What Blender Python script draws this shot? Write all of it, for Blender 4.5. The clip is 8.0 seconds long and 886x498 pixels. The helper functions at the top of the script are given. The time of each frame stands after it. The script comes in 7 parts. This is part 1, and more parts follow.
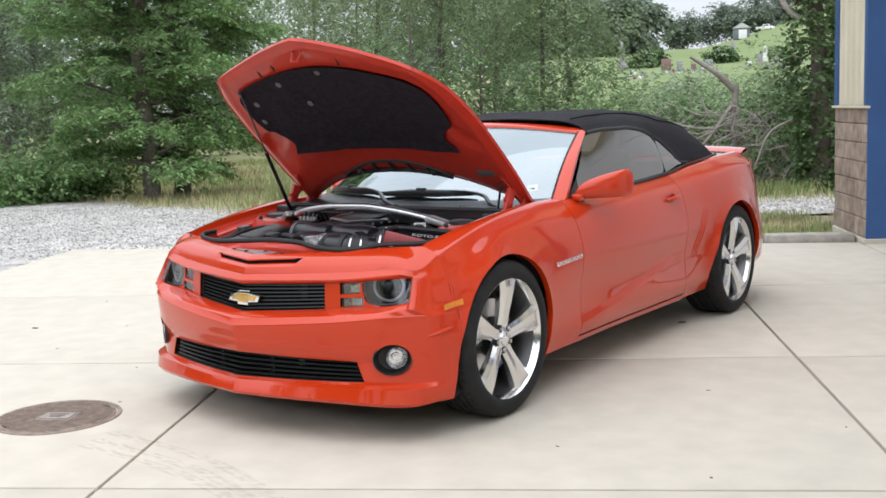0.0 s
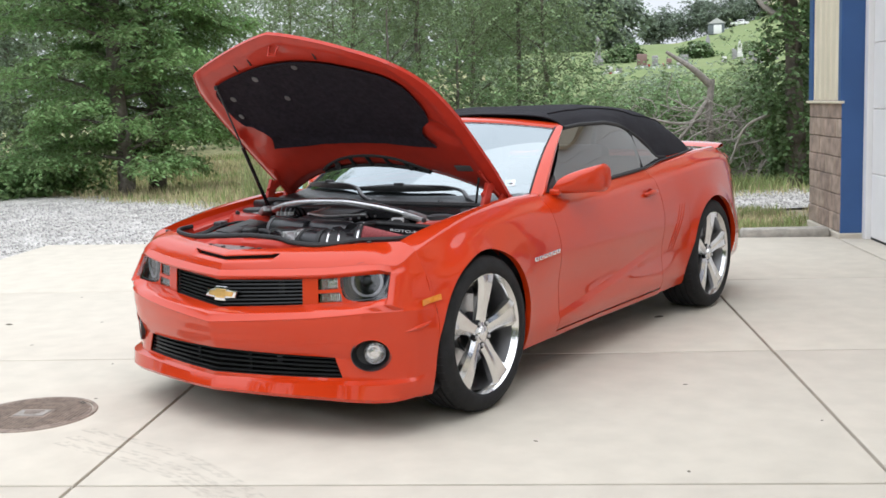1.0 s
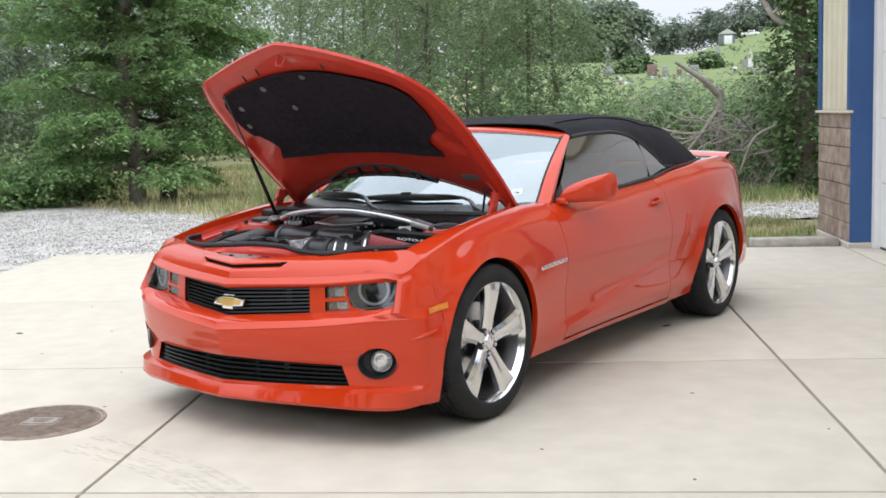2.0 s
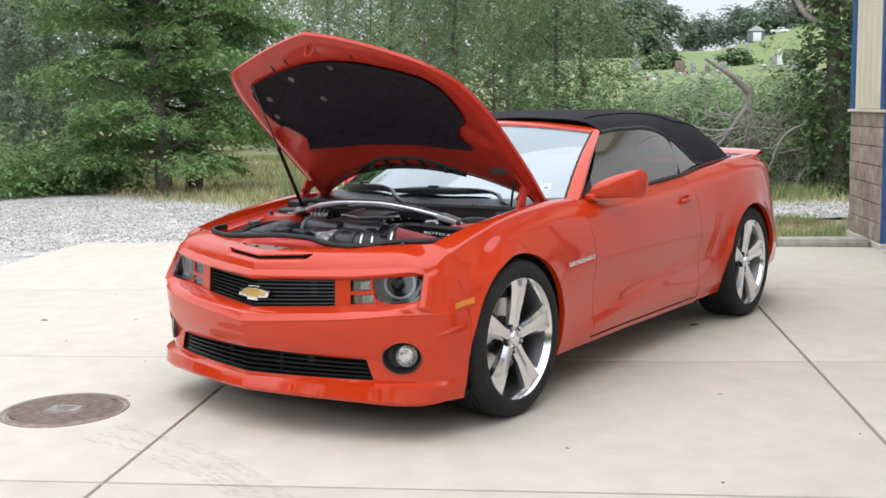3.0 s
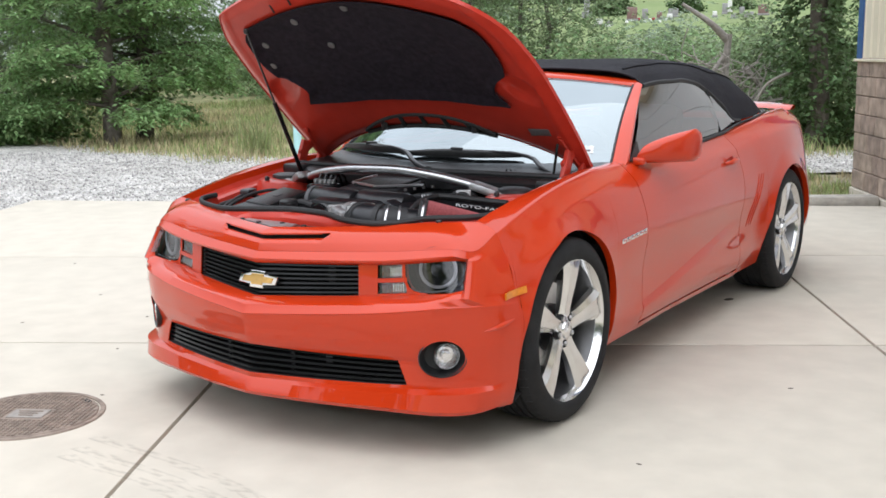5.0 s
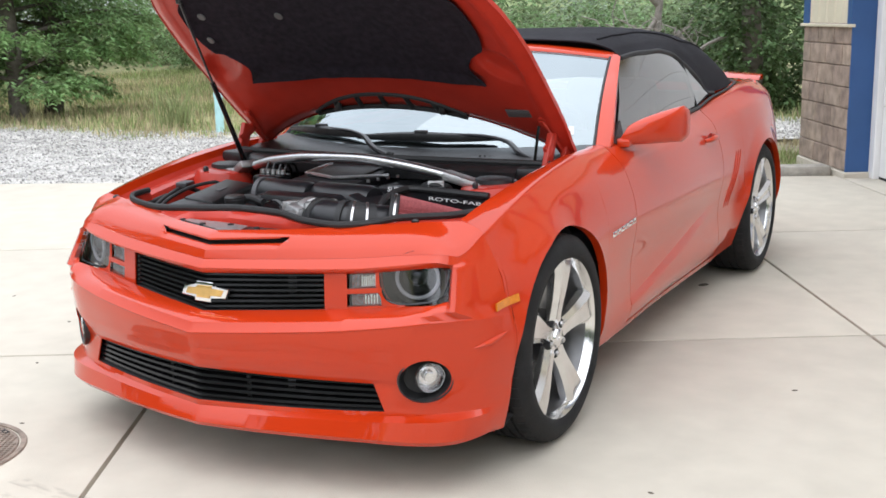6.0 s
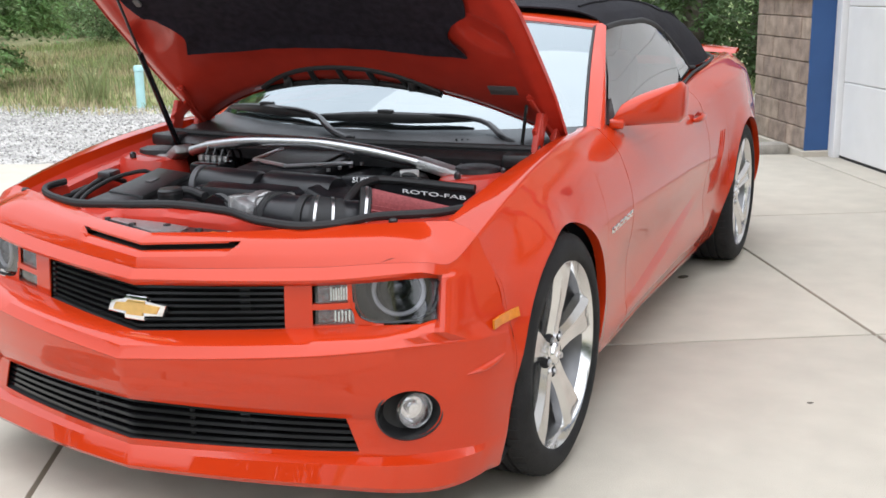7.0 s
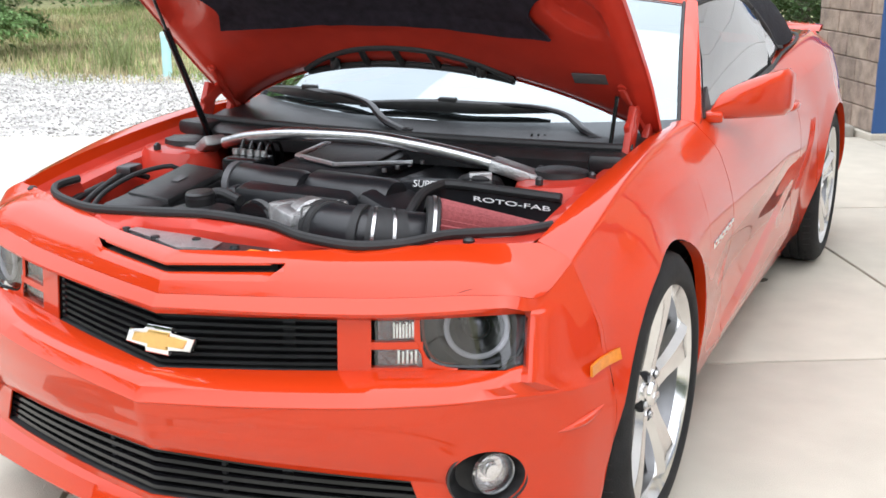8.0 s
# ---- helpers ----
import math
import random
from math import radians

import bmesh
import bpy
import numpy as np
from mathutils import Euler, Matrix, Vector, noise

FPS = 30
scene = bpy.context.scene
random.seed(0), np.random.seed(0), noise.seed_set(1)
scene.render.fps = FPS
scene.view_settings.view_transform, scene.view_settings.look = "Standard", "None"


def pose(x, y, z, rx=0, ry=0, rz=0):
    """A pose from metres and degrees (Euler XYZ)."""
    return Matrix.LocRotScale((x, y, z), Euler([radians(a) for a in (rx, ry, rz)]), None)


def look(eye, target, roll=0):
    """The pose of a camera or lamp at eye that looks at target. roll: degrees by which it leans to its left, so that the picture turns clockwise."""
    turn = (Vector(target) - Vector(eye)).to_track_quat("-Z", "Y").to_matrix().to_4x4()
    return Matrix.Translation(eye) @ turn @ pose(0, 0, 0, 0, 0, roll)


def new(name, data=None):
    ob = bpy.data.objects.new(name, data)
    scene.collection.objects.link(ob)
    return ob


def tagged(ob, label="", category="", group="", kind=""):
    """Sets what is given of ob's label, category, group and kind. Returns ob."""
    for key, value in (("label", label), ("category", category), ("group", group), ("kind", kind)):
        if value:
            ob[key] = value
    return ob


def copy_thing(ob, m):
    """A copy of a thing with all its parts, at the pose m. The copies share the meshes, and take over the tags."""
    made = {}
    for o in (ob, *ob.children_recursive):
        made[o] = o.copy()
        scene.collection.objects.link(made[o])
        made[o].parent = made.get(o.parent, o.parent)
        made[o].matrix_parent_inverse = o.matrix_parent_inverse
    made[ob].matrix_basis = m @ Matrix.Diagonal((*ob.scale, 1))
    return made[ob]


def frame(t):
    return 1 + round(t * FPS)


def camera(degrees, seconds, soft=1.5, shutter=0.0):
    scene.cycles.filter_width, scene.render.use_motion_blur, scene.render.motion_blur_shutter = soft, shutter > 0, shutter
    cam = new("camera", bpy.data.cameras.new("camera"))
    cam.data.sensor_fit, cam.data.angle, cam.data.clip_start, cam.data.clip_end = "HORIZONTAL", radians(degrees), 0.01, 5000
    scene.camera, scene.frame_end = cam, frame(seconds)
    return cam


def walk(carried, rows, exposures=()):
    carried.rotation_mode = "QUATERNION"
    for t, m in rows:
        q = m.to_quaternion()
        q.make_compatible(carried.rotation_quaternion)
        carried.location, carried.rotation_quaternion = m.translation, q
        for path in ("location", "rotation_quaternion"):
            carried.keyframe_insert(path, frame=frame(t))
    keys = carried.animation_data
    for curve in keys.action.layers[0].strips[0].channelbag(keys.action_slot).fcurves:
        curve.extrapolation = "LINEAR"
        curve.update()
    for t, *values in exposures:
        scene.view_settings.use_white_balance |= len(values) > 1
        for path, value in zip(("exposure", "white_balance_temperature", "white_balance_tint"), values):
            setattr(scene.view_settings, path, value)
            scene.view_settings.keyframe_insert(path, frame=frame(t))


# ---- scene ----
cam = camera(44.0, 8.0, soft=1.6)
PATH = [
    (0, (3.604, -4.197, 1.429), (2.443, -2.589, 1.175), -1.95),
    (0.5, (3.599, -4.197, 1.430), (2.455, -2.578, 1.166), -1.97),
    (1, (3.594, -4.195, 1.430), (2.468, -2.563, 1.165), -1.89),
    (2.5, (3.629, -4.204, 1.419), (2.473, -2.591, 1.178), -1.72),
    (3, (3.574, -4.168, 1.421), (2.398, -2.571, 1.165), -1.12),
    (3.5, (3.423, -4.138, 1.428), (2.295, -2.511, 1.147), -1.00),
    (4, (3.226, -4.096, 1.435), (2.165, -2.430, 1.123), -1.52),
    (4.2, (3.136, -4.043, 1.426), (2.071, -2.378, 1.117), -1.82),
    (5.3, (2.668, -3.634, 1.450), (1.589, -1.993, 1.072), -0.34),
    (5.5, (2.560, -3.577, 1.457), (1.541, -1.900, 1.068), -1.45),
    (6, (2.352, -3.377, 1.465), (1.396, -1.670, 1.049), -1.26),
    (6.5, (2.169, -3.146, 1.452), (1.190, -1.463, 0.992), -0.04),
    (6.8, (2.030, -3.018, 1.432), (1.082, -1.325, 0.950), -0.34),
    (7, (1.929, -2.939, 1.425), (1.100, -1.179, 0.962), -0.84),
    (7.5, (1.715, -2.750, 1.424), (0.996, -0.974, 0.848), -0.78),
    (8, (1.585, -2.526, 1.434), (0.723, -0.798, 0.914), -0.28),
]

EXPOSURES = [(0.0, 0.20, 6020, 10), (5.0, 0.21, 6020, 10), (6.0, 0.29, 6020, 10), (7.0, 0.31, 6020, 10), (8.0, 0.66, 6020, 10)]
walk(cam, [(t, look(eye, target, roll)) for t, eye, target, roll in PATH], EXPOSURES)

# ---- light: high overcast, a veiled sun behind the building ----
world = bpy.data.worlds.new("sky")
scene.world = world
world.use_nodes = True
wn = world.node_tree.nodes
wl = world.node_tree.links
sky = wn.new("ShaderNodeTexSky")
sky.sky_type = "NISHITA"
sky.sun_disc = False
sky.sun_elevation = radians(58)
sky.sun_rotation = radians(150)
sky.air_density = 1.0
sky.dust_density = 4.0
hsv = wn.new("ShaderNodeHueSaturation")
hsv.inputs["Saturation"].default_value = 0.25
mixw = wn.new("ShaderNodeMix")
mixw.data_type = "RGBA"
mixw.inputs[6].default_value = (0.75, 0.77, 0.80, 1)
mixw.inputs[7].default_value = (1.15, 1.15, 1.16, 1)
cloud = wn.new("ShaderNodeTexNoise")
cloud.inputs["Scale"].default_value = 2.2
cloud.inputs["Detail"].default_value = 5
blend = wn.new("ShaderNodeMix")
blend.data_type = "RGBA"
blend.inputs[0].default_value = 0.8
wl.new(cloud.outputs["Fac"], mixw.inputs[0])
wl.new(sky.outputs[0], hsv.inputs["Color"])
# overcast: three times brighter overhead than at the horizon
way = wn.new("ShaderNodeTexCoord")
axes = wn.new("ShaderNodeSeparateXYZ")
rise = wn.new("ShaderNodeMapRange")
rise.inputs[3].default_value, rise.inputs[4].default_value = 6.5, 17.0
wl.new(way.outputs["Generated"], axes.inputs[0])
wl.new(axes.outputs[2], rise.inputs[0])
veil = wn.new("ShaderNodeVectorMath")
veil.operation = "SCALE"
wl.new(mixw.outputs[2], veil.inputs[0])
wl.new(rise.outputs[0], veil.inputs["Scale"])
wl.new(hsv.outputs[0], blend.inputs[6])
wl.new(veil.outputs[0], blend.inputs[7])
wl.new(blend.outputs[2], wn["Background"].inputs["Color"])
wn["Background"].inputs["Strength"].default_value = 0.13
sun = new("sun", bpy.data.lights.new("sun", "SUN"))
sun.data.energy = 1.1
sun.data.angle = radians(110)
sun.data.color = (1.0, 0.95, 0.88)
sun.matrix_world = look((0, 0, 20), (-4.2, 7.0, 0))


# ---- materials ----
def material(name, color, rough=0.5, metal=0.0, vary=0.0, scale=8.0, bump=0.0, bump_scale=60.0, coat=0.0, coat_rough=0.03,
             second=None, second_scale=1.5, second_amount=0.5, alpha=1.0, trans=0.0, spec=0.5, emit=None, emit_strength=0.0, island=0.0, obj_random=0.0):
    """A procedural surface: base colour with variation at two scales, relief, gloss and an optional clear coat."""
    m = bpy.data.materials.new(name)
    m.use_nodes = True
    n, l = m.node_tree.nodes, m.node_tree.links
    b = n["Principled BSDF"]
    b.inputs["Roughness"].default_value = rough
    b.inputs["Metallic"].default_value = metal
    b.inputs["Coat Weight"].default_value = coat
    b.inputs["Coat Roughness"].default_value = coat_rough
    b.inputs["Specular IOR Level"].default_value = spec
    b.inputs["Transmission Weight"].default_value = trans
    co = n.new("ShaderNodeTexCoord").outputs["Object"]
    if obj_random or island:
        geo = n.new("ShaderNodeNewGeometry")
    out = None
    base = n.new("ShaderNodeRGB")
    base.outputs[0].default_value = (*color, 1)
    out = base.outputs[0]
    if second:
        t = n.new("ShaderNodeTexNoise")
        t.inputs["Scale"].default_value, t.inputs["Detail"].default_value = second_scale, 6
        l.new(co, t.inputs["Vector"])
        r = n.new("ShaderNodeMapRange")
        r.inputs[1].default_value, r.inputs[2].default_value = 0.38, 0.66
        r.inputs[4].default_value = second_amount
        l.new(t.outputs["Fac"], r.inputs[0])
        mx = n.new("ShaderNodeMix")
        mx.data_type = "RGBA"
        mx.inputs[7].default_value = (*second, 1)
        l.new(r.outputs[0], mx.inputs[0])
        l.new(out, mx.inputs[6])
        out = mx.outputs[2]
    if vary or island or obj_random:
        hs = n.new("ShaderNodeHueSaturation")
        val = None
        if vary:
            t = n.new("ShaderNodeTexNoise")
            t.inputs["Scale"].default_value, t.inputs["Detail"].default_value = scale, 8
            l.new(co, t.inputs["Vector"])
            r = n.new("ShaderNodeMapRange")
            r.inputs[1].default_value, r.inputs[2].default_value = 0.3, 0.7
            r.inputs[3].default_value, r.inputs[4].default_value = 1 - vary, 1 + vary
            l.new(t.outputs["Fac"], r.inputs[0])
            val = r.outputs[0]
        if island or obj_random:
            src = geo.outputs["Random Per Island"] if island else n.new("ShaderNodeObjectInfo").outputs["Random"]
            a = island or obj_random
            r = n.new("ShaderNodeMapRange")
            r.inputs[3].default_value, r.inputs[4].default_value = 1 - a, 1 + a
            l.new(src, r.inputs[0])
            if val is None:
                val = r.outputs[0]
            else:
                mu = n.new("ShaderNodeMath")
                mu.operation = "MULTIPLY"
                l.new(val, mu.inputs[0])
                l.new(r.outputs[0], mu.inputs[1])
                val = mu.outputs[0]
            hr = n.new("ShaderNodeMapRange")
            hr.inputs[3].default_value, hr.inputs[4].default_value = 0.5 - 0.05 * a, 0.5 + 0.05 * a
            l.new(src, hr.inputs[0])
            l.new(hr.outputs[0], hs.inputs["Hue"])
        l.new(val, hs.inputs["Value"])
        l.new(out, hs.inputs["Color"])
        out = hs.outputs[0]
    l.new(out, b.inputs["Base Color"])
    if bump:
        t = n.new("ShaderNodeTexNoise")
        t.inputs["Scale"].default_value, t.inputs["Detail"].default_value = bump_scale, 6
        l.new(co, t.inputs["Vector"])
        bp = n.new("ShaderNodeBump")
        bp.inputs["Strength"].default_value = bump
        bp.inputs["Distance"].default_value = 0.01
        l.new(t.outputs["Fac"], bp.inputs["Height"])
        l.new(bp.outputs[0], b.inputs["Normal"])
    if emit:
        b.inputs["Emission Color"].default_value = (*emit, 1)
        b.inputs["Emission Strength"].default_value = emit_strength
    return m


def leafy(name, color, amount=0.35, through_light=0.35):
    """Leaves: each one its own tone, thin enough to let some light through."""
    m = material(name, color, 0.55, island=amount, spec=0.3, vary=0.25, scale=0.9)
    n, l = m.node_tree.nodes, m.node_tree.links
    b = n["Principled BSDF"]
    tr = n.new("ShaderNodeBsdfTranslucent")
    mx = n.new("ShaderNodeMixShader")
    mx.inputs[0].default_value = through_light
    l.new(b.inputs["Base Color"].links[0].from_socket, tr.inputs["Color"])
    l.new(b.outputs[0], mx.inputs[1])
    l.new(tr.outputs[0], mx.inputs[2])
    l.new(mx.outputs[0], n["Material Output"].inputs["Surface"])
    return m


PAINT = material("orange_red_paint", (0.52, 0.034, 0.003), 0.42, 0.08, vary=0.04, scale=900, coat=1.0, coat_rough=0.004, spec=0.08)
PAINT.node_tree.nodes["Principled BSDF"].inputs["Coat IOR"].default_value = 1.48
# the body paint again, darker and duller: shade under the hood is in the colour
PAINT_INNER = material("orange_red_shaded_paint", (0.46, 0.036, 0.020), 0.45, 0.0, vary=0.08, scale=12, coat=0.5, coat_rough=0.06, spec=0.1)
PLASTIC = material("black_plastic", (0.018, 0.018, 0.019), 0.36, vary=0.3, scale=25, bump=0.15, bump_scale=400)
GLOSS_BLACK = material("gloss_black", (0.010, 0.010, 0.011), 0.18, vary=0.2, scale=20)
MATTE_BLACK = material("matte_black", (0.016, 0.016, 0.017), 0.8, vary=0.3, scale=20, bump=0.3, bump_scale=300)
SATIN_BLACK = material("satin_black_metal", (0.014, 0.014, 0.016), 0.28, vary=0.25, scale=18, bump=0.1, bump_scale=300)
LINER = material("black_felt", (0.020, 0.016, 0.024), 0.95, vary=0.35, scale=40, bump=0.5, bump_scale=500, spec=0.2)
CANVAS = material("black_canvas", (0.017, 0.016, 0.020), 0.9, vary=0.25, scale=6, bump=0.5, bump_scale=700, spec=0.25, second=(0.03, 0.03, 0.036), second_scale=5, second_amount=0.4)
RUBBER = material("tyre_rubber", (0.016, 0.016, 0.017), 0.74, spec=0.25, vary=0.3, scale=14, bump=0.25, bump_scale=250, second=(0.034, 0.031, 0.028), second_scale=9, second_amount=0.2)
SEAL = material("seal_rubber", (0.018, 0.018, 0.019), 0.6, vary=0.2, scale=40)
ALLOY = material("polished_alloy", (0.76, 0.755, 0.75), 0.16, 1.0, vary=0.06, scale=12)
# dark grey barrel; the shade behind the spokes is put into its colour
BARREL = material("shaded_barrel", (0.20, 0.20, 0.205), 0.38, 0.9, vary=0.2, scale=10)
CHROME = material("chrome", (0.85, 0.85, 0.86), 0.05, 1.0)
CAST = material("cast_aluminium", (0.50, 0.50, 0.50), 0.42, 1.0, vary=0.15, scale=30, bump=0.4, bump_scale=180)
BRUSHED = material("brushed_aluminium", (0.62, 0.62, 0.63), 0.28, 1.0, vary=0.08, scale=60)
DARK_STEEL = material("dark_steel", (0.10, 0.10, 0.105), 0.4, 0.9, vary=0.25, scale=20)
GOLD = material("gold_enamel", (0.78, 0.50, 0.16), 0.28, 0.75, vary=0.06, scale=60, coat=0.6)
AMBER = material("amber_lens", (0.62, 0.20, 0.012), 0.2, vary=0.10, scale=90, coat=0.6)
RED_LENS = material("red_lens", (0.30, 0.008, 0.008), 0.12, vary=0.1, scale=40, coat=0.8)
LAMP_CLEAR = material("lamp_reflector", (0.42, 0.42, 0.44), 0.16, 1.0, vary=0.4, scale=60, bump=0.9, bump_scale=140)
FOG_MIRROR = material("fog_reflector", (0.82, 0.82, 0.83), 0.10, 1.0, vary=0.1, scale=60, bump=0.25, bump_scale=90)
LAMP_DARK = material("lamp_housing", (0.085, 0.085, 0.09), 0.25, 0.5, vary=0.3, scale=18)
HALO = material("halo_ring", (0.85, 0.86, 0.88), 0.25, 0.0, vary=0.05, scale=30)
FILTER = material("red_filter_gauze", (0.34, 0.085, 0.09), 0.75, vary=0.2, scale=120, bump=0.4, bump_scale=500)
GREY_PLASTIC = material("grey_plastic", (0.10, 0.10, 0.105), 0.5, vary=0.15, scale=20, bump=0.2, bump_scale=300)
WHITE_PRINT = material("white_print", (0.75, 0.75, 0.75), 0.5, vary=0.05, scale=40)
ORANGE_PRINT = material("orange_print", (0.85, 0.22, 0.02), 0.5, vary=0.05, scale=40)
INTERIOR = material("dark_interior", (0.022, 0.022, 0.024), 0.6, vary=0.3, scale=10, bump=0.2, bump_scale=200)


def glass(name, tint, gloss=0.08, sheen=(1.0, 1.0, 1.0)):
    """A thin tinted pane: light passes straight through, the surface mirrors by Fresnel."""
    m = bpy.data.materials.new(name)
    m.use_nodes = True
    n, l = m.node_tree.nodes, m.node_tree.links
    n.remove(n["Principled BSDF"])
    t = n.new("ShaderNodeBsdfTransparent")
    t.inputs[0].default_value = (*tint, 1)
    g = n.new("ShaderNodeBsdfGlossy")
    g.inputs["Roughness"].default_value = 0.01
    g.inputs["Color"].default_value = (*sheen, 1)
    f = n.new("ShaderNodeFresnel")
    f.inputs["IOR"].default_value = 1.55
    a = n.new("ShaderNodeMath")
    a.operation = "MULTIPLY_ADD"
    a.inputs[1].default_value = 1.5
    a.inputs[2].default_value = gloss
    mx = n.new("ShaderNodeMixShader")
    l.new(f.outputs[0], a.inputs[0])
    l.new(a.outputs[0], mx.inputs[0])
    l.new(t.outputs[0], mx.inputs[1])
    l.new(g.outputs[0], mx.inputs[2])
    l.new(mx.outputs[0], n["Material Output"].inputs["Surface"])
    return m


WINDSHIELD = glass("windshield_glass", (0.50, 0.55, 0.54), 0.24, (0.88, 0.97, 1.0))
SIDE_GLASS = glass("tinted_side_glass", (0.20, 0.25, 0.23), 0.12)
LENS = glass("clear_lens", (0.92, 0.92, 0.93), 0.0)
SMOKE_LENS = glass("smoked_lens", (0.60, 0.60, 0.63), 0.0)

CONCRETE = material("broom_finished_concrete", (0.56, 0.513, 0.432), 0.85, vary=0.06, scale=5, bump=0.35, bump_scale=240, second=(0.52, 0.473, 0.395), second_scale=0.7, second_amount=0.35, obj_random=0.03, spec=0.3)
JOINT = material("joint_dirt", (0.09, 0.075, 0.06), 0.95, vary=0.3, scale=20)
IRON = material("cast_iron", (0.256, 0.200, 0.160), 0.6, 0.25, vary=0.3, scale=22, bump=0.3, bump_scale=120, second=(0.25, 0.19, 0.15), second_scale=6, second_amount=0.6)
BLOCK = material("split_face_block", (0.36, 0.275, 0.22), 0.92, vary=0.3, scale=9, bump=0.9, bump_scale=45, second=(0.22, 0.175, 0.15), second_scale=4, second_amount=0.6, obj_random=0.12)
MORTAR = material("mortar", (0.33, 0.30, 0.27), 0.95, vary=0.2, scale=30, bump=0.4, bump_scale=200)
BLUE = material("blue_steel_trim", (0.028, 0.085, 0.24), 0.42, vary=0.08, scale=3, second=(0.04, 0.11, 0.28), second_scale=1.2, second_amount=0.5)
CREAM = material("cream_steel_siding", (0.70, 0.64, 0.50), 0.45, vary=0.06, scale=3, second=(0.6, 0.55, 0.43), second_scale=1.4, second_amount=0.4)
WHITE_DOOR = material("white_door_paint", (0.80, 0.80, 0.80), 0.45, vary=0.03, scale=4, bump=0.1, bump_scale=90)
STONE = material("kerb_stone", (0.40, 0.375, 0.33), 0.9, vary=0.2, scale=14, bump=0.5, bump_scale=60)


# ---- building helpers ----
def thing(name, label, category, group="", kind="", at=None):
    ob = new(name)
    if at is not None:
        ob.matrix_world = at
    return tagged(ob, label, category, group, kind)


def mesh_of(name, bm, mat, angle=35.0):
    me = bpy.data.meshes.new(name)
    bmesh.ops.recalc_face_normals(bm, faces=bm.faces)
    bm.to_mesh(me)
    bm.free()
    me.materials.append(mat)
    if angle > 0:
        me.polygons.foreach_set("use_smooth", [True] * len(me.polygons))
        me.set_sharp_from_angle(angle=radians(angle))
    return me


def part(name, bm, mat, parent, label="", angle=35.0, at=None):
    """Links a bmesh as one mesh object under a thing or a part."""
    ob = new(name, mesh_of(name, bm, mat, angle))
    ob.parent = parent
    if at is not None:
        ob.matrix_local = at
    return tagged(ob, label)


def solo(name, bm, mat, label, category, group="", kind="", angle=35.0, at=None):
    ob = new(name, mesh_of(name, bm, mat, angle))
    if at is not None:
        ob.matrix_world = at
    return tagged(ob, label, category, group, kind)


def bulk(name, verts, faces, mat, parent=None, smooth=False):
    """Many small pieces at once, from arrays."""
    me = bpy.data.meshes.new(name)
    verts = np.asarray(verts, np.float32)
    faces = np.asarray(faces, np.int32)
    k = faces.shape[1]
    me.vertices.add(len(verts))
    me.vertices.foreach_set("co", verts.ravel())
    me.loops.add(faces.size)
    me.loops.foreach_set("vertex_index", faces.ravel())
    me.polygons.add(len(faces))
    me.polygons.foreach_set("loop_start", np.arange(0, faces.size, k, dtype=np.int32))
    me.polygons.foreach_set("loop_total", np.full(len(faces), k, np.int32))
    if smooth:
        me.polygons.foreach_set("use_smooth", np.ones(len(faces), bool))
    me.update(calc_edges=True)
    me.materials.append(mat)
    ob = new(name, me)
    ob.parent = parent
    return ob


def spline(keys):
    """A smooth curve through (t, value) keys that does not overshoot."""
    t = np.array([k[0] for k in keys], float)
    v = np.array([k[1] for k in keys], float)
    h, d = np.diff(t), np.diff(v) / np.diff(t)
    m = np.zeros_like(v)
    m[0], m[-1] = d[0], d[-1]
    for i in range(1, len(v) - 1):
        if d[i - 1] * d[i] > 0:
            w1, w2 = 2 * h[i] + h[i - 1], h[i] + 2 * h[i - 1]
            m[i] = (w1 + w2) / (w1 / d[i - 1] + w2 / d[i])

    def at(x):
        x = min(max(float(x), t[0]), t[-1])
        i = min(max(int(np.searchsorted(t, x)) - 1, 0), len(h) - 1)
        s = (x - t[i]) / h[i]
        return float((1 + 2 * s) * (1 - s) ** 2 * v[i] + s * (1 - s) ** 2 * h[i] * m[i] + s * s * (3 - 2 * s) * v[i + 1] + s * s * (s - 1) * h[i] * m[i + 1])

    return at


def sheet(rows, skip=None, mirror=False, bm=None):
    """A grid of faces through rows of points. mirror: adds the other half across x = 0."""
    bm = bm or bmesh.new()
    for sign in ((1, -1) if mirror else (1,)):
        vs = [[bm.verts.new((sign * p[0], p[1], p[2])) for p in row] for row in rows]
        for i in range(len(rows) - 1):
            for j in range(len(rows[i]) - 1):
                if skip and skip(i, j):
                    continue
                q = [vs[i][j], vs[i][j + 1], vs[i + 1][j + 1], vs[i + 1][j]]
                if sign < 0:
                    q.reverse()
                bm.faces.new(q)
    loose = [v for v in bm.verts if not v.link_faces]
    for v in loose:
        bm.verts.remove(v)
    if mirror:
        bmesh.ops.remove_doubles(bm, verts=bm.verts, dist=0.0005)
    return bm


def thick(bm, depth):
    """Gives an open sheet a thickness, away from its normals."""
    bmesh.ops.recalc_face_normals(bm, faces=bm.faces)
    bmesh.ops.solidify(bm, geom=bm.faces[:], thickness=depth)
    return bm


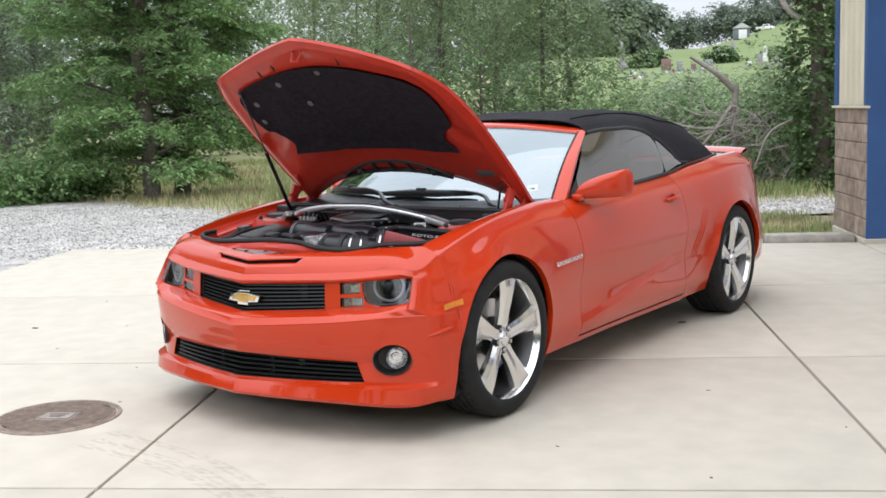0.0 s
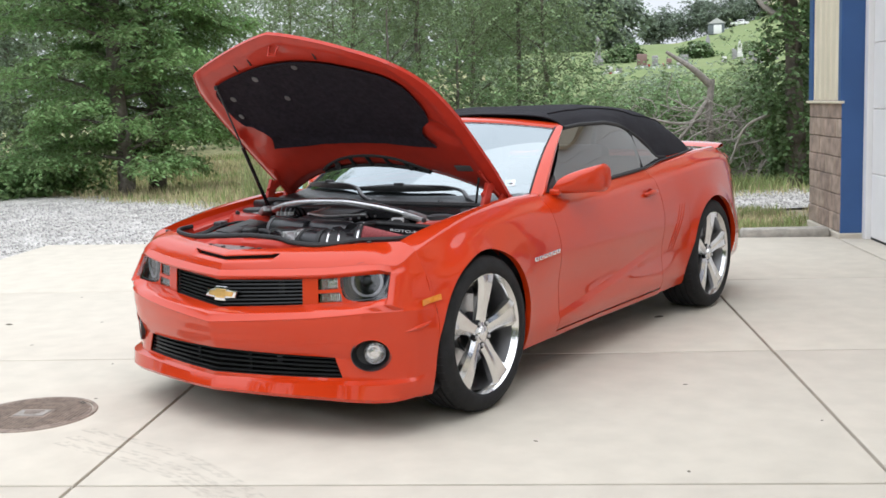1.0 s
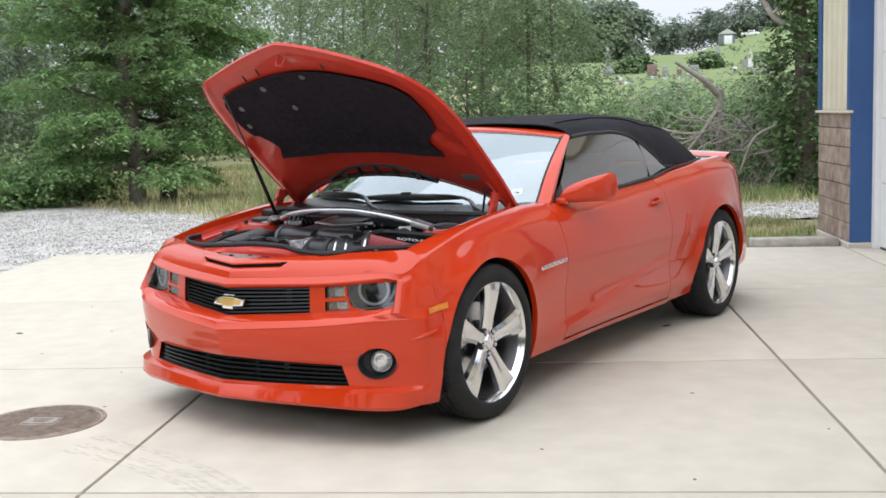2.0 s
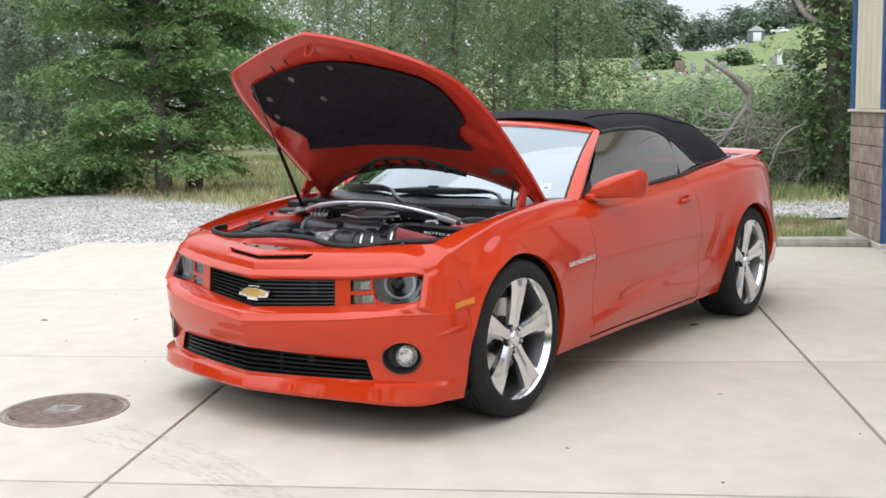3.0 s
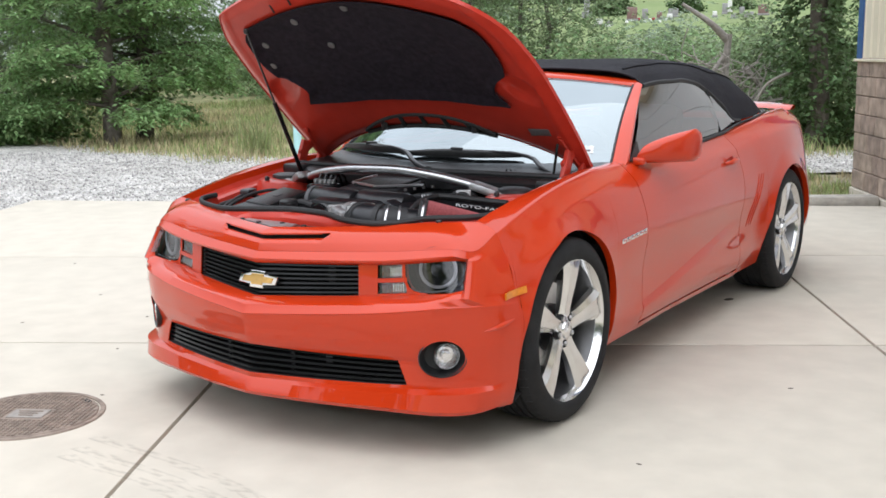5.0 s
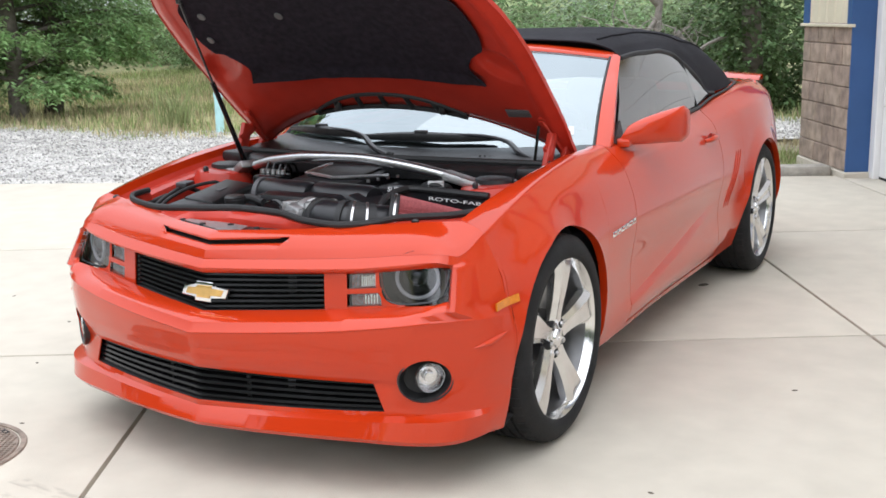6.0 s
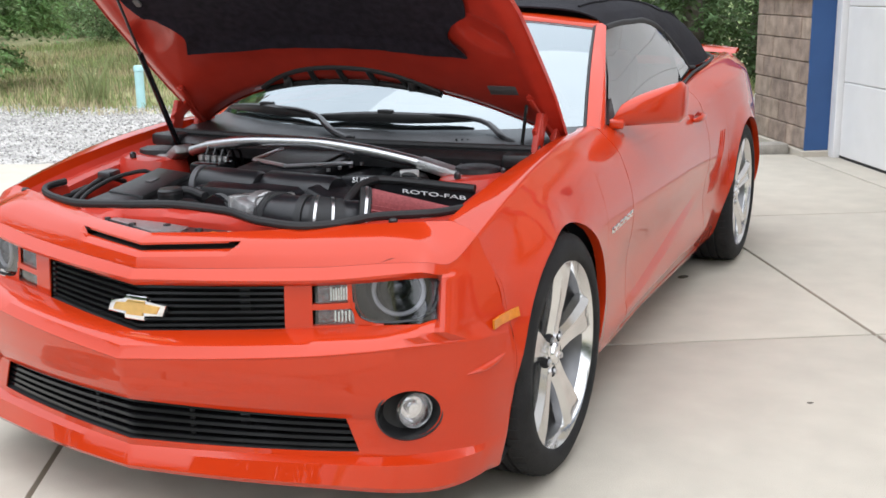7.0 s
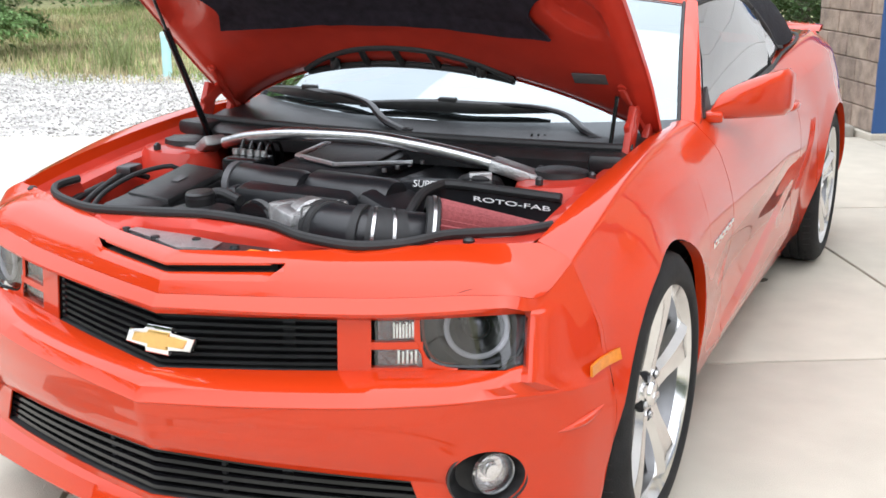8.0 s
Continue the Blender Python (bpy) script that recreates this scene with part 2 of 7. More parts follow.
def box(sx, sy, sz, bevel=0.0, at=None, bm=None, segments=2):
    """A box with its centre at the pose given, its edges rounded."""
    b = bmesh.new()
    bmesh.ops.create_cube(b, size=1.0)
    bmesh.ops.scale(b, vec=(sx, sy, sz), verts=b.verts)
    if bevel:
        bmesh.ops.bevel(b, geom=b.edges[:], offset=bevel, segments=segments, profile=0.5, affect="EDGES")
    if at is not None:
        bmesh.ops.transform(b, matrix=at, verts=b.verts)
    return merged(bm, b)


def merged(bm, b):
    if bm is None:
        return b
    me = bpy.data.meshes.new("tmp")
    b.to_mesh(me)
    b.free()
    bm.from_mesh(me)
    bpy.data.meshes.remove(me)
    return bm


def lathe(profile, steps=48, axis="Z", at=None, bm=None, closed=False):
    """Turns (radius, height) pairs about an axis."""
    b = bmesh.new()
    rings = []
    for r, h in profile:
        ring = []
        for k in range(steps):
            a = 2 * math.pi * k / steps
            c, s = r * math.cos(a), r * math.sin(a)
            ring.append(b.verts.new((c, s, h) if axis == "Z" else (h, c, s) if axis == "X" else (c, h, s)))
        rings.append(ring)
    for i in range(len(rings) - (0 if closed else 1)):
        a, c = rings[i], rings[(i + 1) % len(rings)]
        for k in range(steps):
            b.faces.new((a[k], a[(k + 1) % steps], c[(k + 1) % steps], c[k]))
    if not closed:
        for ring, (r, h) in ((rings[0], profile[0]), (rings[-1], profile[-1])):
            if r > 1e-5:
                pass
    bmesh.ops.remove_doubles(b, verts=b.verts, dist=1e-5)
    if at is not None:
        bmesh.ops.transform(b, matrix=at, verts=b.verts)
    return merged(bm, b)


def tube(points, radius, sides=10, bm=None, flat=1.0, taper=None):
    """A round bar along a line of points. flat squeezes its height; taper gives a radius factor from 0 to 1 of its length."""
    b = bmesh.new()
    pts = [Vector(p) for p in points]
    rings, up = [], Vector((0, 0, 1))
    for i, p in enumerate(pts):
        d = (pts[min(i + 1, len(pts) - 1)] - pts[max(i - 1, 0)]).normalized()
        ref = up if abs(d.dot(up)) < 0.95 else Vector((0, 1, 0))
        a = d.cross(ref).normalized()
        c = a.cross(d).normalized()
        r = radius * (taper(i / (len(pts) - 1)) if taper else 1.0)
        rings.append([b.verts.new(p + r * (math.cos(2 * math.pi * k / sides) * a + flat * math.sin(2 * math.pi * k / sides) * c)) for k in range(sides)])
    for u, v in zip(rings, rings[1:]):
        for k in range(sides):
            b.faces.new((u[k], u[(k + 1) % sides], v[(k + 1) % sides], v[k]))
    b.faces.new(rings[0][::-1])
    b.faces.new(rings[-1])
    return merged(bm, b)


def smooth_line(keys, n=24):
    """Points along a smooth line through the key points."""
    keys = [Vector(k) for k in keys]
    acc = [0.0]
    for a, b in zip(keys, keys[1:]):
        acc.append(acc[-1] + (b - a).length)
    f = [spline([(t, k[c]) for t, k in zip(acc, keys)]) for c in range(3)]
    return [Vector([g(acc[-1] * i / n) for g in f]) for i in range(n + 1)]


def prism(outline, depth, at=None, bevel=0.0, bm=None):
    """A flat outline in x, y drawn out along z."""
    b = bmesh.new()
    lo = [b.verts.new((x, y, 0)) for x, y in outline]
    hi = [b.verts.new((x, y, depth)) for x, y in outline]
    n = len(outline)
    b.faces.new(lo[::-1])
    b.faces.new(hi)
    for k in range(n):
        b.faces.new((lo[k], lo[(k + 1) % n], hi[(k + 1) % n], hi[k]))
    if bevel:
        bmesh.ops.bevel(b, geom=b.edges[:], offset=bevel, segments=2, profile=0.5, affect="EDGES")
    if at is not None:
        bmesh.ops.transform(b, matrix=at, verts=b.verts)
    return merged(bm, b)


def lettering(body, size, mat, parent, name, at, depth=0.001, label="", stretch=1.0):
    """Raised letters as a mesh, in the built-in font."""
    cu = bpy.data.curves.new(name, "FONT")
    cu.body, cu.size, cu.extrude, cu.align_x, cu.align_y = body, size, depth, "CENTER", "CENTER"
    tmp = bpy.data.objects.new(name, cu)
    me = bpy.data.meshes.new_from_object(tmp)
    bpy.data.objects.remove(tmp)
    for v in me.vertices:
        v.co.x *= stretch
    me.materials.clear()
    me.materials.append(mat)
    ob = new(name, me)
    ob.parent = parent
    ob.matrix_local = at
    return tagged(ob, label)


def lerp(a, b, t):
    return a + (b - a) * t


# ---- the yard: joints of the slab run along A and B from the crossing J ----
J = Vector((1.697, 1.755, 0))
A = Vector((0.495, -0.8689, 0))
B = Vector((0.8689, 0.495, 0))
PAD_Z = 0.0


def yard(p, q, z=0.0):
    v = J + A * p + B * q
    return Vector((v.x, v.y, z))


def yard_pose(p, q, z=0.0, turn=0.0):
    """Local x along A, local y along the normal of A."""
    v = yard(p, q, z)
    return pose(v.x, v.y, z, 0, 0, math.degrees(math.atan2(A.y, A.x)) + turn)


GRASS_MAT = material("grass_ground", (0.27, 0.28, 0.13), 0.95, vary=0.35, scale=2.5, bump=0.8, bump_scale=30, second=(0.38, 0.33, 0.20), second_scale=0.35, second_amount=0.7, spec=0.2)


def land(x, y):
    """Height of the land: level round the yard, a shallow dip, then the cemetery hill beyond it."""
    r = math.hypot(x - 3.6, y + 4.2)
    az = math.degrees(math.atan2(x - 3.6, y + 4.2)) - 1.4
    w = min(1.0, max(0.0, (az + 50.0) / 20.0)) if az < 60 else min(1.0, max(0.0, (120.0 - az) / 40.0))
    w = w * w * (3 - 2 * w)
    dip = -(0.12 + 0.68 * min(1.0, max(0.0, (az + 41.0) / 5.0))) * min(1.0, max(0.0, r - 17.0) / 8.0) * (1 - w * min(1.0, max(0.0, r - 30.0) / 15.0))
    hill = 0.0555 * max(0.0, min(r, 470.0) - 24.0) * w - 0.03 * max(0.0, r - 470.0)
    # the far ridge climbs towards the north
    hill += max(-0.010, min(0.030, 0.0068 + 0.0074 * (az + 21.3))) * max(0.0, min(r, 470.0) - 150.0) * w if -60 < az < 60 else 0.0
    return -0.07 + dip + hill + 0.06 * noise.noise((x * 0.3, y * 0.3, 0.0)) * min(1.0, max(0.0, r - 17.0))


def ground_sheet():
    ring = [0.0, 6, 10, 12, 14, 16, 18, 21, 24, 28, 33, 40, 50, 62, 76, 92, 110, 135, 165, 200, 250, 320, 400, 470, 600, 900, 2000]
    bm = bmesh.new()
    n = 120
    rows = []
    for r in ring[1:]:
        rows.append([bm.verts.new((r * math.cos(2 * math.pi * k / n), r * math.sin(2 * math.pi * k / n), land(r * math.cos(2 * math.pi * k / n), r * math.sin(2 * math.pi * k / n)))) for k in range(n)])
    c = bm.verts.new((0, 0, land(0, 0)))
    for k in range(n):
        bm.faces.new((c, rows[0][k], rows[0][(k + 1) % n]))
    for a, b in zip(rows, rows[1:]):
        for k in range(n):
            bm.faces.new((a[k], b[k], b[(k + 1) % n], a[(k + 1) % n]))
    return solo("ground", bm, GRASS_MAT, "rough green and straw-coloured grassland rising to a hill", "ground", kind="structure", angle=80)


ground_sheet()

# concrete pad: separate slabs with open joints
P_LINES = [-4.86, -2.40, 0.0, 2.14, 4.30, 6.5, 8.7]
Q_LINES = [-6.72, -3.11, 0.0, 1.61, 3.2]
pavement = thing("pavement", "pale tan broom-finished concrete slabs with dark joints", "pavement", kind="structure")


def far_edge(q):
    """The far edge of the pad runs a little askew to its joints."""
    return -4.87 + 0.09 * (q - 1.4)


def slab(p0, p1, q0, q1):
    g = 0.0085
    a0, a1 = (far_edge(q0), far_edge(q1)) if p0 < -4.8 else (p0, p0)
    bm = bmesh.new()
    c = yard((p0 + p1) / 2, (q0 + q1) / 2)
    lo, hi = [], []
    pts = [(a0 + g, q0 + g), (p1 - g, q0 + g), (p1 - g, q1 - g), (a1 + g, q1 - g)]
    for p, q in pts:
        v = yard(p, q) - c
        hi.append(bm.verts.new((v.x, v.y, 0.0)))
        lo.append(bm.verts.new((v.x, v.y, -0.14)))
    top = bm.faces.new(hi)
    for k in range(4):
        bm.faces.new((hi[k], lo[k], lo[(k + 1) % 4], hi[(k + 1) % 4]))
    bmesh.ops.bevel(bm, geom=list(top.edges), offset=0.004, segments=2, profile=0.5, affect="EDGES")
    return part("slab", bm, CONCRETE, pavement, at=Matrix.Translation(c), angle=60)


for p0, p1 in zip(P_LINES, P_LINES[1:]):
    for q0, q1 in zip(Q_LINES, Q_LINES[1:]):
        if q0 >= 1.6 and p0 < -4:
            slab(-4.69, p1, q0, q1)
            continue
        slab(p0, p1, q0, q1)
bm = bmesh.new()
bm.faces.new([bm.verts.new(yard(p, q, -0.035)) for p, q in ((-4.6, -6.55), (8.9, -6.55), (8.9, 3.1), (-4.6, 3.1))])
part("joint_filler", bm, JOINT, pavement)

# ---- the building on the far side of the pad ----
Q_WALL, Q_DOOR = 1.63, 1.86
building = thing("workshop_building", "workshop with split-face block base, cream siding, blue trim and white overhead doors", "building", kind="structure")


def wall_box(name, p0, p1, q0, q1, z0, z1, mat, bevel=0.004, label=""):
    """An upright block on the building's own axes."""
    bm = bmesh.new()
    lo = [bm.verts.new(yard(p, q, z0)) for p, q in ((p0, q0), (p1, q0), (p1, q1), (p0, q1))]
    hi = [bm.verts.new(yard(p, q, z1)) for p, q in ((p0, q0), (p1, q0), (p1, q1), (p0, q1))]
    bm.faces.new(lo[::-1])
    bm.faces.new(hi)
    for k in range(4):
        bm.faces.new((lo[k], lo[(k + 1) % 4], hi[(k + 1) % 4], hi[k]))
    if bevel:
        bmesh.ops.bevel(bm, geom=bm.edges[:], offset=bevel, segments=1, profile=0.5, affect="EDGES")
    return part(name, bm, mat, building, label)


P_END, P_JAMB = -5.92, -4.70
BLOCK_TOP = 1.295
wall_box("foundation", P_END - 0.02, P_JAMB + 0.02, Q_WALL - 0.02, Q_WALL + 0.5, -0.14, 0.05, CONCRETE, 0.01)
wall_box("block_core", P_END + 0.03, P_JAMB - 0.03, Q_WALL + 0.03, Q_WALL + 0.4, 0.0, BLOCK_TOP, MORTAR, 0)
wall_box("wall_ledge", P_END - 0.03, P_JAMB + 0.01, Q_WALL - 0.035, Q_WALL + 0.02, BLOCK_TOP, BLOCK_TOP + 0.025, CREAM, 0.004)
# cream ribbed siding over the blocks
rib = []
for k in range(0, 46):
    p = lerp(P_END + 0.10, P_JAMB - 0.10, k / 45)
    d = 0.0 if k % 9 in (0, 1) else 0.014
    rib.append((p, Q_WALL + 0.01 + d))
bm = bmesh.new()
lo = [bm.verts.new(yard(p, q, BLOCK_TOP + 0.025)) for p, q in rib]
hi = [bm.verts.new(yard(p, q, 4.3)) for p, q in rib]
for k in range(len(rib) - 1):
    bm.faces.new((lo[k], lo[k + 1], hi[k + 1], hi[k]))
part("siding", thick(bm, 0.004), CREAM, building, "cream ribbed steel siding", angle=20)
wall_box("corner_trim", P_END - 0.02, P_END + 0.12, Q_WALL - 0.012, Q_WALL + 0.16, BLOCK_TOP + 0.025, 4.3, BLUE, 0.006)
wall_box("jamb_trim", P_JAMB - 0.11, P_JAMB - 0.002, Q_WALL - 0.012, Q_WALL + 0.03, BLOCK_TOP + 0.025, 4.3, BLUE, 0.006)
wall_box("jamb_panel", P_JAMB - 0.02, P_JAMB + 0.002, Q_WALL - 0.001, Q_DOOR + 0.1, 0.05, 4.3, BLUE, 0.003)
wall_box("wall_back", P_END, P_JAMB - 0.04, Q_WALL + 0.16, Q_WALL + 0.4, BLOCK_TOP, 4.3, CREAM, 0)
wall_box("end_wall", P_END - 0.002, P_END + 0.06, Q_WALL + 0.4, 9.0, 0.0, 4.3, CREAM, 0)
BAYS = [(-4.70, -1.2), (-0.4, 2.8), (3.6, 6.8)]
for n, (p0, p1) in enumerate(BAYS):
    wall_box("door_jamb", p0 + 0.004, p0 + 0.11, Q_DOOR - 0.03, Q_DOOR + 0.1, 0.0, 3.1, WHITE_DOOR, 0.004)
    wall_box("door_jamb", p1 - 0.11, p1 - 0.004, Q_DOOR - 0.03, Q_DOOR + 0.1, 0.0, 3.1, WHITE_DOOR, 0.004)
    for k in range(5):
        z0 = 0.02 + k * 0.61
        wall_box("door_section", p0 + 0.12, p1 - 0.12, Q_DOOR + 0.02, Q_DOOR + 0.07, z0, z0 + 0.605, WHITE_DOOR, 0.008)
    wall_box("door_seal", p0 + 0.11, p1 - 0.11, Q_DOOR + 0.025, Q_DOOR + 0.06, 0.0, 0.022, MATTE_BLACK, 0)
    wall_box("lintel", p0, p1, Q_WALL + 0.02, Q_DOOR + 0.2, 3.07, 4.3, CREAM, 0.01)
    if n < 2:
        p2 = BAYS[n + 1][0]
        wall_box("pier_base", p1, p2, Q_WALL, Q_DOOR + 0.2, 0.0, BLOCK_TOP, BLOCK, 0.01)
        wall_box("pier_upper", p1, p2, Q_WALL + 0.01, Q_DOOR + 0.2, BLOCK_TOP, 4.3, CREAM, 0.01)
        wall_box("jamb_panel", p1 - 0.004, p1 + 0.10, Q_WALL - 0.006, Q_DOOR, 0.02, 4.3, BLUE, 0.004)
        wall_box("jamb_panel", p2 - 0.10, p2 + 0.004, Q_WALL - 0.006, Q_DOOR, 0.02, 4.3, BLUE, 0.004)
wall_box("end_pier", 6.8, 8.5, Q_WALL, Q_DOOR + 0.2, 0.0, 4.3, CREAM, 0.01)
wall_box("eave", P_END - 0.3, 8.7, Q_WALL - 0.35, Q_DOOR + 0.3, 4.3, 4.45, BLUE, 0.01)
wall_box("roof", P_END - 0.3, 8.7, Q_WALL - 0.35, 9.3, 4.45, 4.6, DARK_STEEL, 0.01)
# block courses of the short wall
for c in range(7):
    z0, h = 0.055 + c * 0.1825, 0.177
    p = P_END - (0.2 if c % 2 else 0.0)
    while p < P_JAMB - 0.01:
        a, b = max(p, P_END), min(p + 0.40, P_JAMB)
        if b - a > 0.04:
            wall_box("block", a + 0.003, b - 0.004, Q_WALL - random.uniform(0.0, 0.008), Q_WALL + 0.12, z0, z0 + h, BLOCK, 0.007)
        p += 0.405


# ---- the car: the front axle lies over the origin, its nose points to -y, its left side to +x ----
car = thing("convertible_car", "orange-red sports convertible with black soft top and raised hood", "car")
AXLE_F, AXLE_R, HUB_Z, ARCH = 0.0, 2.852, 0.366, 0.392

crest_z = spline([(-0.46, 0.785), (-0.40, 0.802), (-0.2, 0.858), (0.0, 0.902), (0.25, 0.934), (0.45, 0.946), (0.7, 0.944), (0.9, 0.944), (1.5, 0.955), (2.1, 0.978), (2.5, 1.012), (3.0, 1.045), (3.4, 1.052), (3.8, 1.0)])
crest_x = spline([(-0.46, 0.832), (-0.40, 0.830), (-0.2, 0.826), (0.0, 0.820), (0.4, 0.808), (0.6, 0.804), (0.9, 0.806), (1.5, 0.802), (2.1, 0.782), (2.6, 0.785), (3.0, 0.785), (3.4, 0.745), (3.8, 0.60)])
upper_x = spline([(-0.46, 0.890), (-0.2, 0.930), (0.0, 0.944), (0.25, 0.950), (0.46, 0.946), (0.8, 0.938), (1.5, 0.926), (2.0, 0.916), (2.3, 0.920), (2.6, 0.945), (2.85, 0.958), (3.2, 0.935), (3.5, 0.86), (3.8, 0.70)])
waist_x = spline([(-0.46, 0.898), (-0.38, 0.914), (0.0, 0.950), (0.4, 0.940), (0.8, 0.912), (1.5, 0.896), (2.0, 0.888), (2.4, 0.902), (2.85, 0.960), (3.3, 0.935), (3.6, 0.85), (3.8, 0.72)])
lower_x = spline([(-0.46, 0.90), (-0.38, 0.912), (0.0, 0.935), (0.4, 0.925), (0.8, 0.915), (1.5, 0.908), (2.0, 0.902), (2.4, 0.895), (2.85, 0.94), (3.4, 0.90), (3.8, 0.76)])
sill_x = spline([(-0.46, 0.885), (0.4, 0.885), (1.2, 0.862), (2.4, 0.865), (3.4, 0.84), (3.8, 0.72)])
sill_z = spline([(-0.46, 0.17), (0.4, 0.205), (2.4, 0.215), (3.3, 0.25), (3.8, 0.30)])


crease_z = spline([(-0.46, 0.30), (0.5, 0.32), (0.8, 0.35), (2.2, 0.55), (2.45, 0.58), (3.8, 0.58)])
crease_w = spline([(-0.46, 0.0), (0.45, 0.0), (0.8, 0.8), (1.2, 1.0), (1.7, 0.9), (2.0, 0.4), (2.25, 0.0), (3.8, 0.0)])


def side_x(y, z):
    """Half-width of the body at y along the car and z above the ground."""
    cz, cx = crest_z(y), crest_x(y)
    keys = [(sill_z(y) - 0.02, sill_x(y)), (0.315, lower_x(y)), (0.46, waist_x(y)), (0.655, upper_x(y)), (cz - 0.085, lerp(cx, upper_x(y), 0.60)), (cz, cx)]
    if keys[3][0] > keys[4][0] - 0.03:
        keys.pop(3)
    x = spline(keys)(z)
    # crisp swage line that climbs along the door
    fall = crease_z(y) - z
    if fall > 0:
        x += max(0.0, crease_w(y)) * (0.36 * min(fall, 0.035) - 0.075 * max(0.0, min(fall - 0.035, 0.15)))
    for yc in (AXLE_F, AXLE_R):
        d = math.hypot(y - yc, z - HUB_Z) - ARCH
        if -0.01 < d < 0.10:
            lift = min(1.0, max(0.0, (z - 0.30) / 0.20))
            ahead = min(1.0, max(0.0, (0.15 - (y - yc)) / 0.30)) if yc < 1 else 1.0
            x += max(0.006, ((0.952 if yc < 1 else 0.962) - x) * lift * ahead) * (1 - max(0.0, d) / 0.10) ** 2
    return x


def low_z(y):
    z = sill_z(y)
    for yc in (AXLE_F, AXLE_R):
        if abs(y - yc) < ARCH - 1e-6:
            z = max(z, HUB_Z + math.sqrt(ARCH ** 2 - (y - yc) ** 2))
    return z


def columns(y0, y1, step=0.05):
    ys = set(np.linspace(y0, y1, max(2, int((y1 - y0) / step) + 1)).round(5))
    for yc in (AXLE_F, AXLE_R):
        for k in range(31):
            y = yc + ARCH * math.cos(math.pi * k / 30)
            if y0 < y < y1:
                ys.add(round(y, 5))
        for y in (yc - ARCH - 0.0006, yc + ARCH + 0.0006):
            if y0 < y < y1:
                ys.add(y)
    return sorted(ys)


def side_panel(name, y0, y1, sign, top=None, bottom=None, rows=16, lean=(0, 0), label="", inner=None):
    """A pressed body panel of the flank between two upright seams, with rolled edges."""
    grid = []
    for y in columns(y0, y1):
        zt = crest_z(y) if top is None else top(y)
        zb = low_z(y) if bottom is None else max(bottom, low_z(y))
        col = []
        if top is None and inner:
            ix, iz = inner(y)
            col.append((sign * (ix - 0.012), y, iz - 0.03))
            col.append((sign * ix, y, iz))
            col.append((sign * lerp(ix, crest_x(y), 0.5), y, lerp(iz, zt, 0.5) + 0.005))
            col.append((sign * (crest_x(y) - 0.009), y, zt + 0.0015))
            col.append((sign * (crest_x(y) - 0.003), y, zt - 0.0005))
        for k in range(rows + 1):
            z = lerp(zt - 0.006, zb, k / rows)
            if name == "door_panel":
                zc = crease_z(y)
                z = lerp(zt, zc, k / 30) if k <= 30 else lerp(zc, zb, (k - 30) / (rows - 30))
            yy = y
            if y == y0 and lean[0]:
                yy = y + lean[0] * k / rows
            if y == y1 and lean[1]:
                yy = y + lean[1] * k / rows
            col.append((sign * side_x(yy, max(z, low_z(yy))), yy, z))
        x, yy, z = col[-1]
        col.append((x - sign * 0.03, yy, z - (0.004 if z < 0.3 else 0)))
        grid.append(col)
    bm = sheet(grid)
    return part(name, thick(bm, 0.004 * 1.0), PAINT, car, label, angle=28 if name != "door_panel" else 15)


def fender_inner(y):
    return spline([(-0.46, 0.752), (-0.1, 0.756), (0.45, 0.758), (0.62, 0.758)])(y), spline([(-0.46, 0.828), (-0.28, 0.864), (-0.06, 0.898), (0.21, 0.928), (0.47, 0.946), (0.62, 0.946)])(y)


def cowl_inner(y):
    return crest_x(y) - 0.055, crest_z(y) + 0.004


GAP = 0.0022
for sign in (1, -1):
    side_panel("front_fender", -0.4032, 0.72 - GAP, sign, rows=30, inner=lambda y: fender_inner(y) if y < 0.62 else cowl_inner(y))
    side_panel("door_panel", 0.72 + GAP, 2.10 - GAP, sign, bottom=0.245, rows=44, inner=cowl_inner)
    side_panel("quarter_panel", 2.10 + GAP, 3.80, sign, rows=30, inner=cowl_inner)
    # sill below the door
    grid = []
    for y in np.linspace(0.72, 2.10, 14):
        grid.append([(sign * side_x(y, z), y, z) for z in (0.233, 0.222, 0.205)] + [(sign * (sill_x(y) - 0.10), y, 0.19)])
    part("sill", thick(sheet(grid), 0.004), PAINT, car)

# dark inner shell that closes the gaps, and the floor pan
for sign in (1, -1):
    grid = [[(sign * (side_x(y, z) - 0.022), y, z) for z in (crest_z(y) - 0.03, 0.75, 0.5, 0.24)] for y in np.linspace(0.45, 2.40, 26)]
    part("inner_side", sheet(grid), MATTE_BLACK, car)
part("floor_pan", box(1.46, 3.7, 0.03, 0.01, pose(0, 1.55, 0.20)), MATTE_BLACK, car)

# ---- front fascia ----
base_x = spline([(0, 0), (0.25, 0.25), (0.5, 0.50), (0.7, 0.70), (0.82, 0.80)])
base_y = spline([(0, -0.846), (0.25, -0.803), (0.5, -0.738), (0.7, -0.664), (0.82, -0.594)])


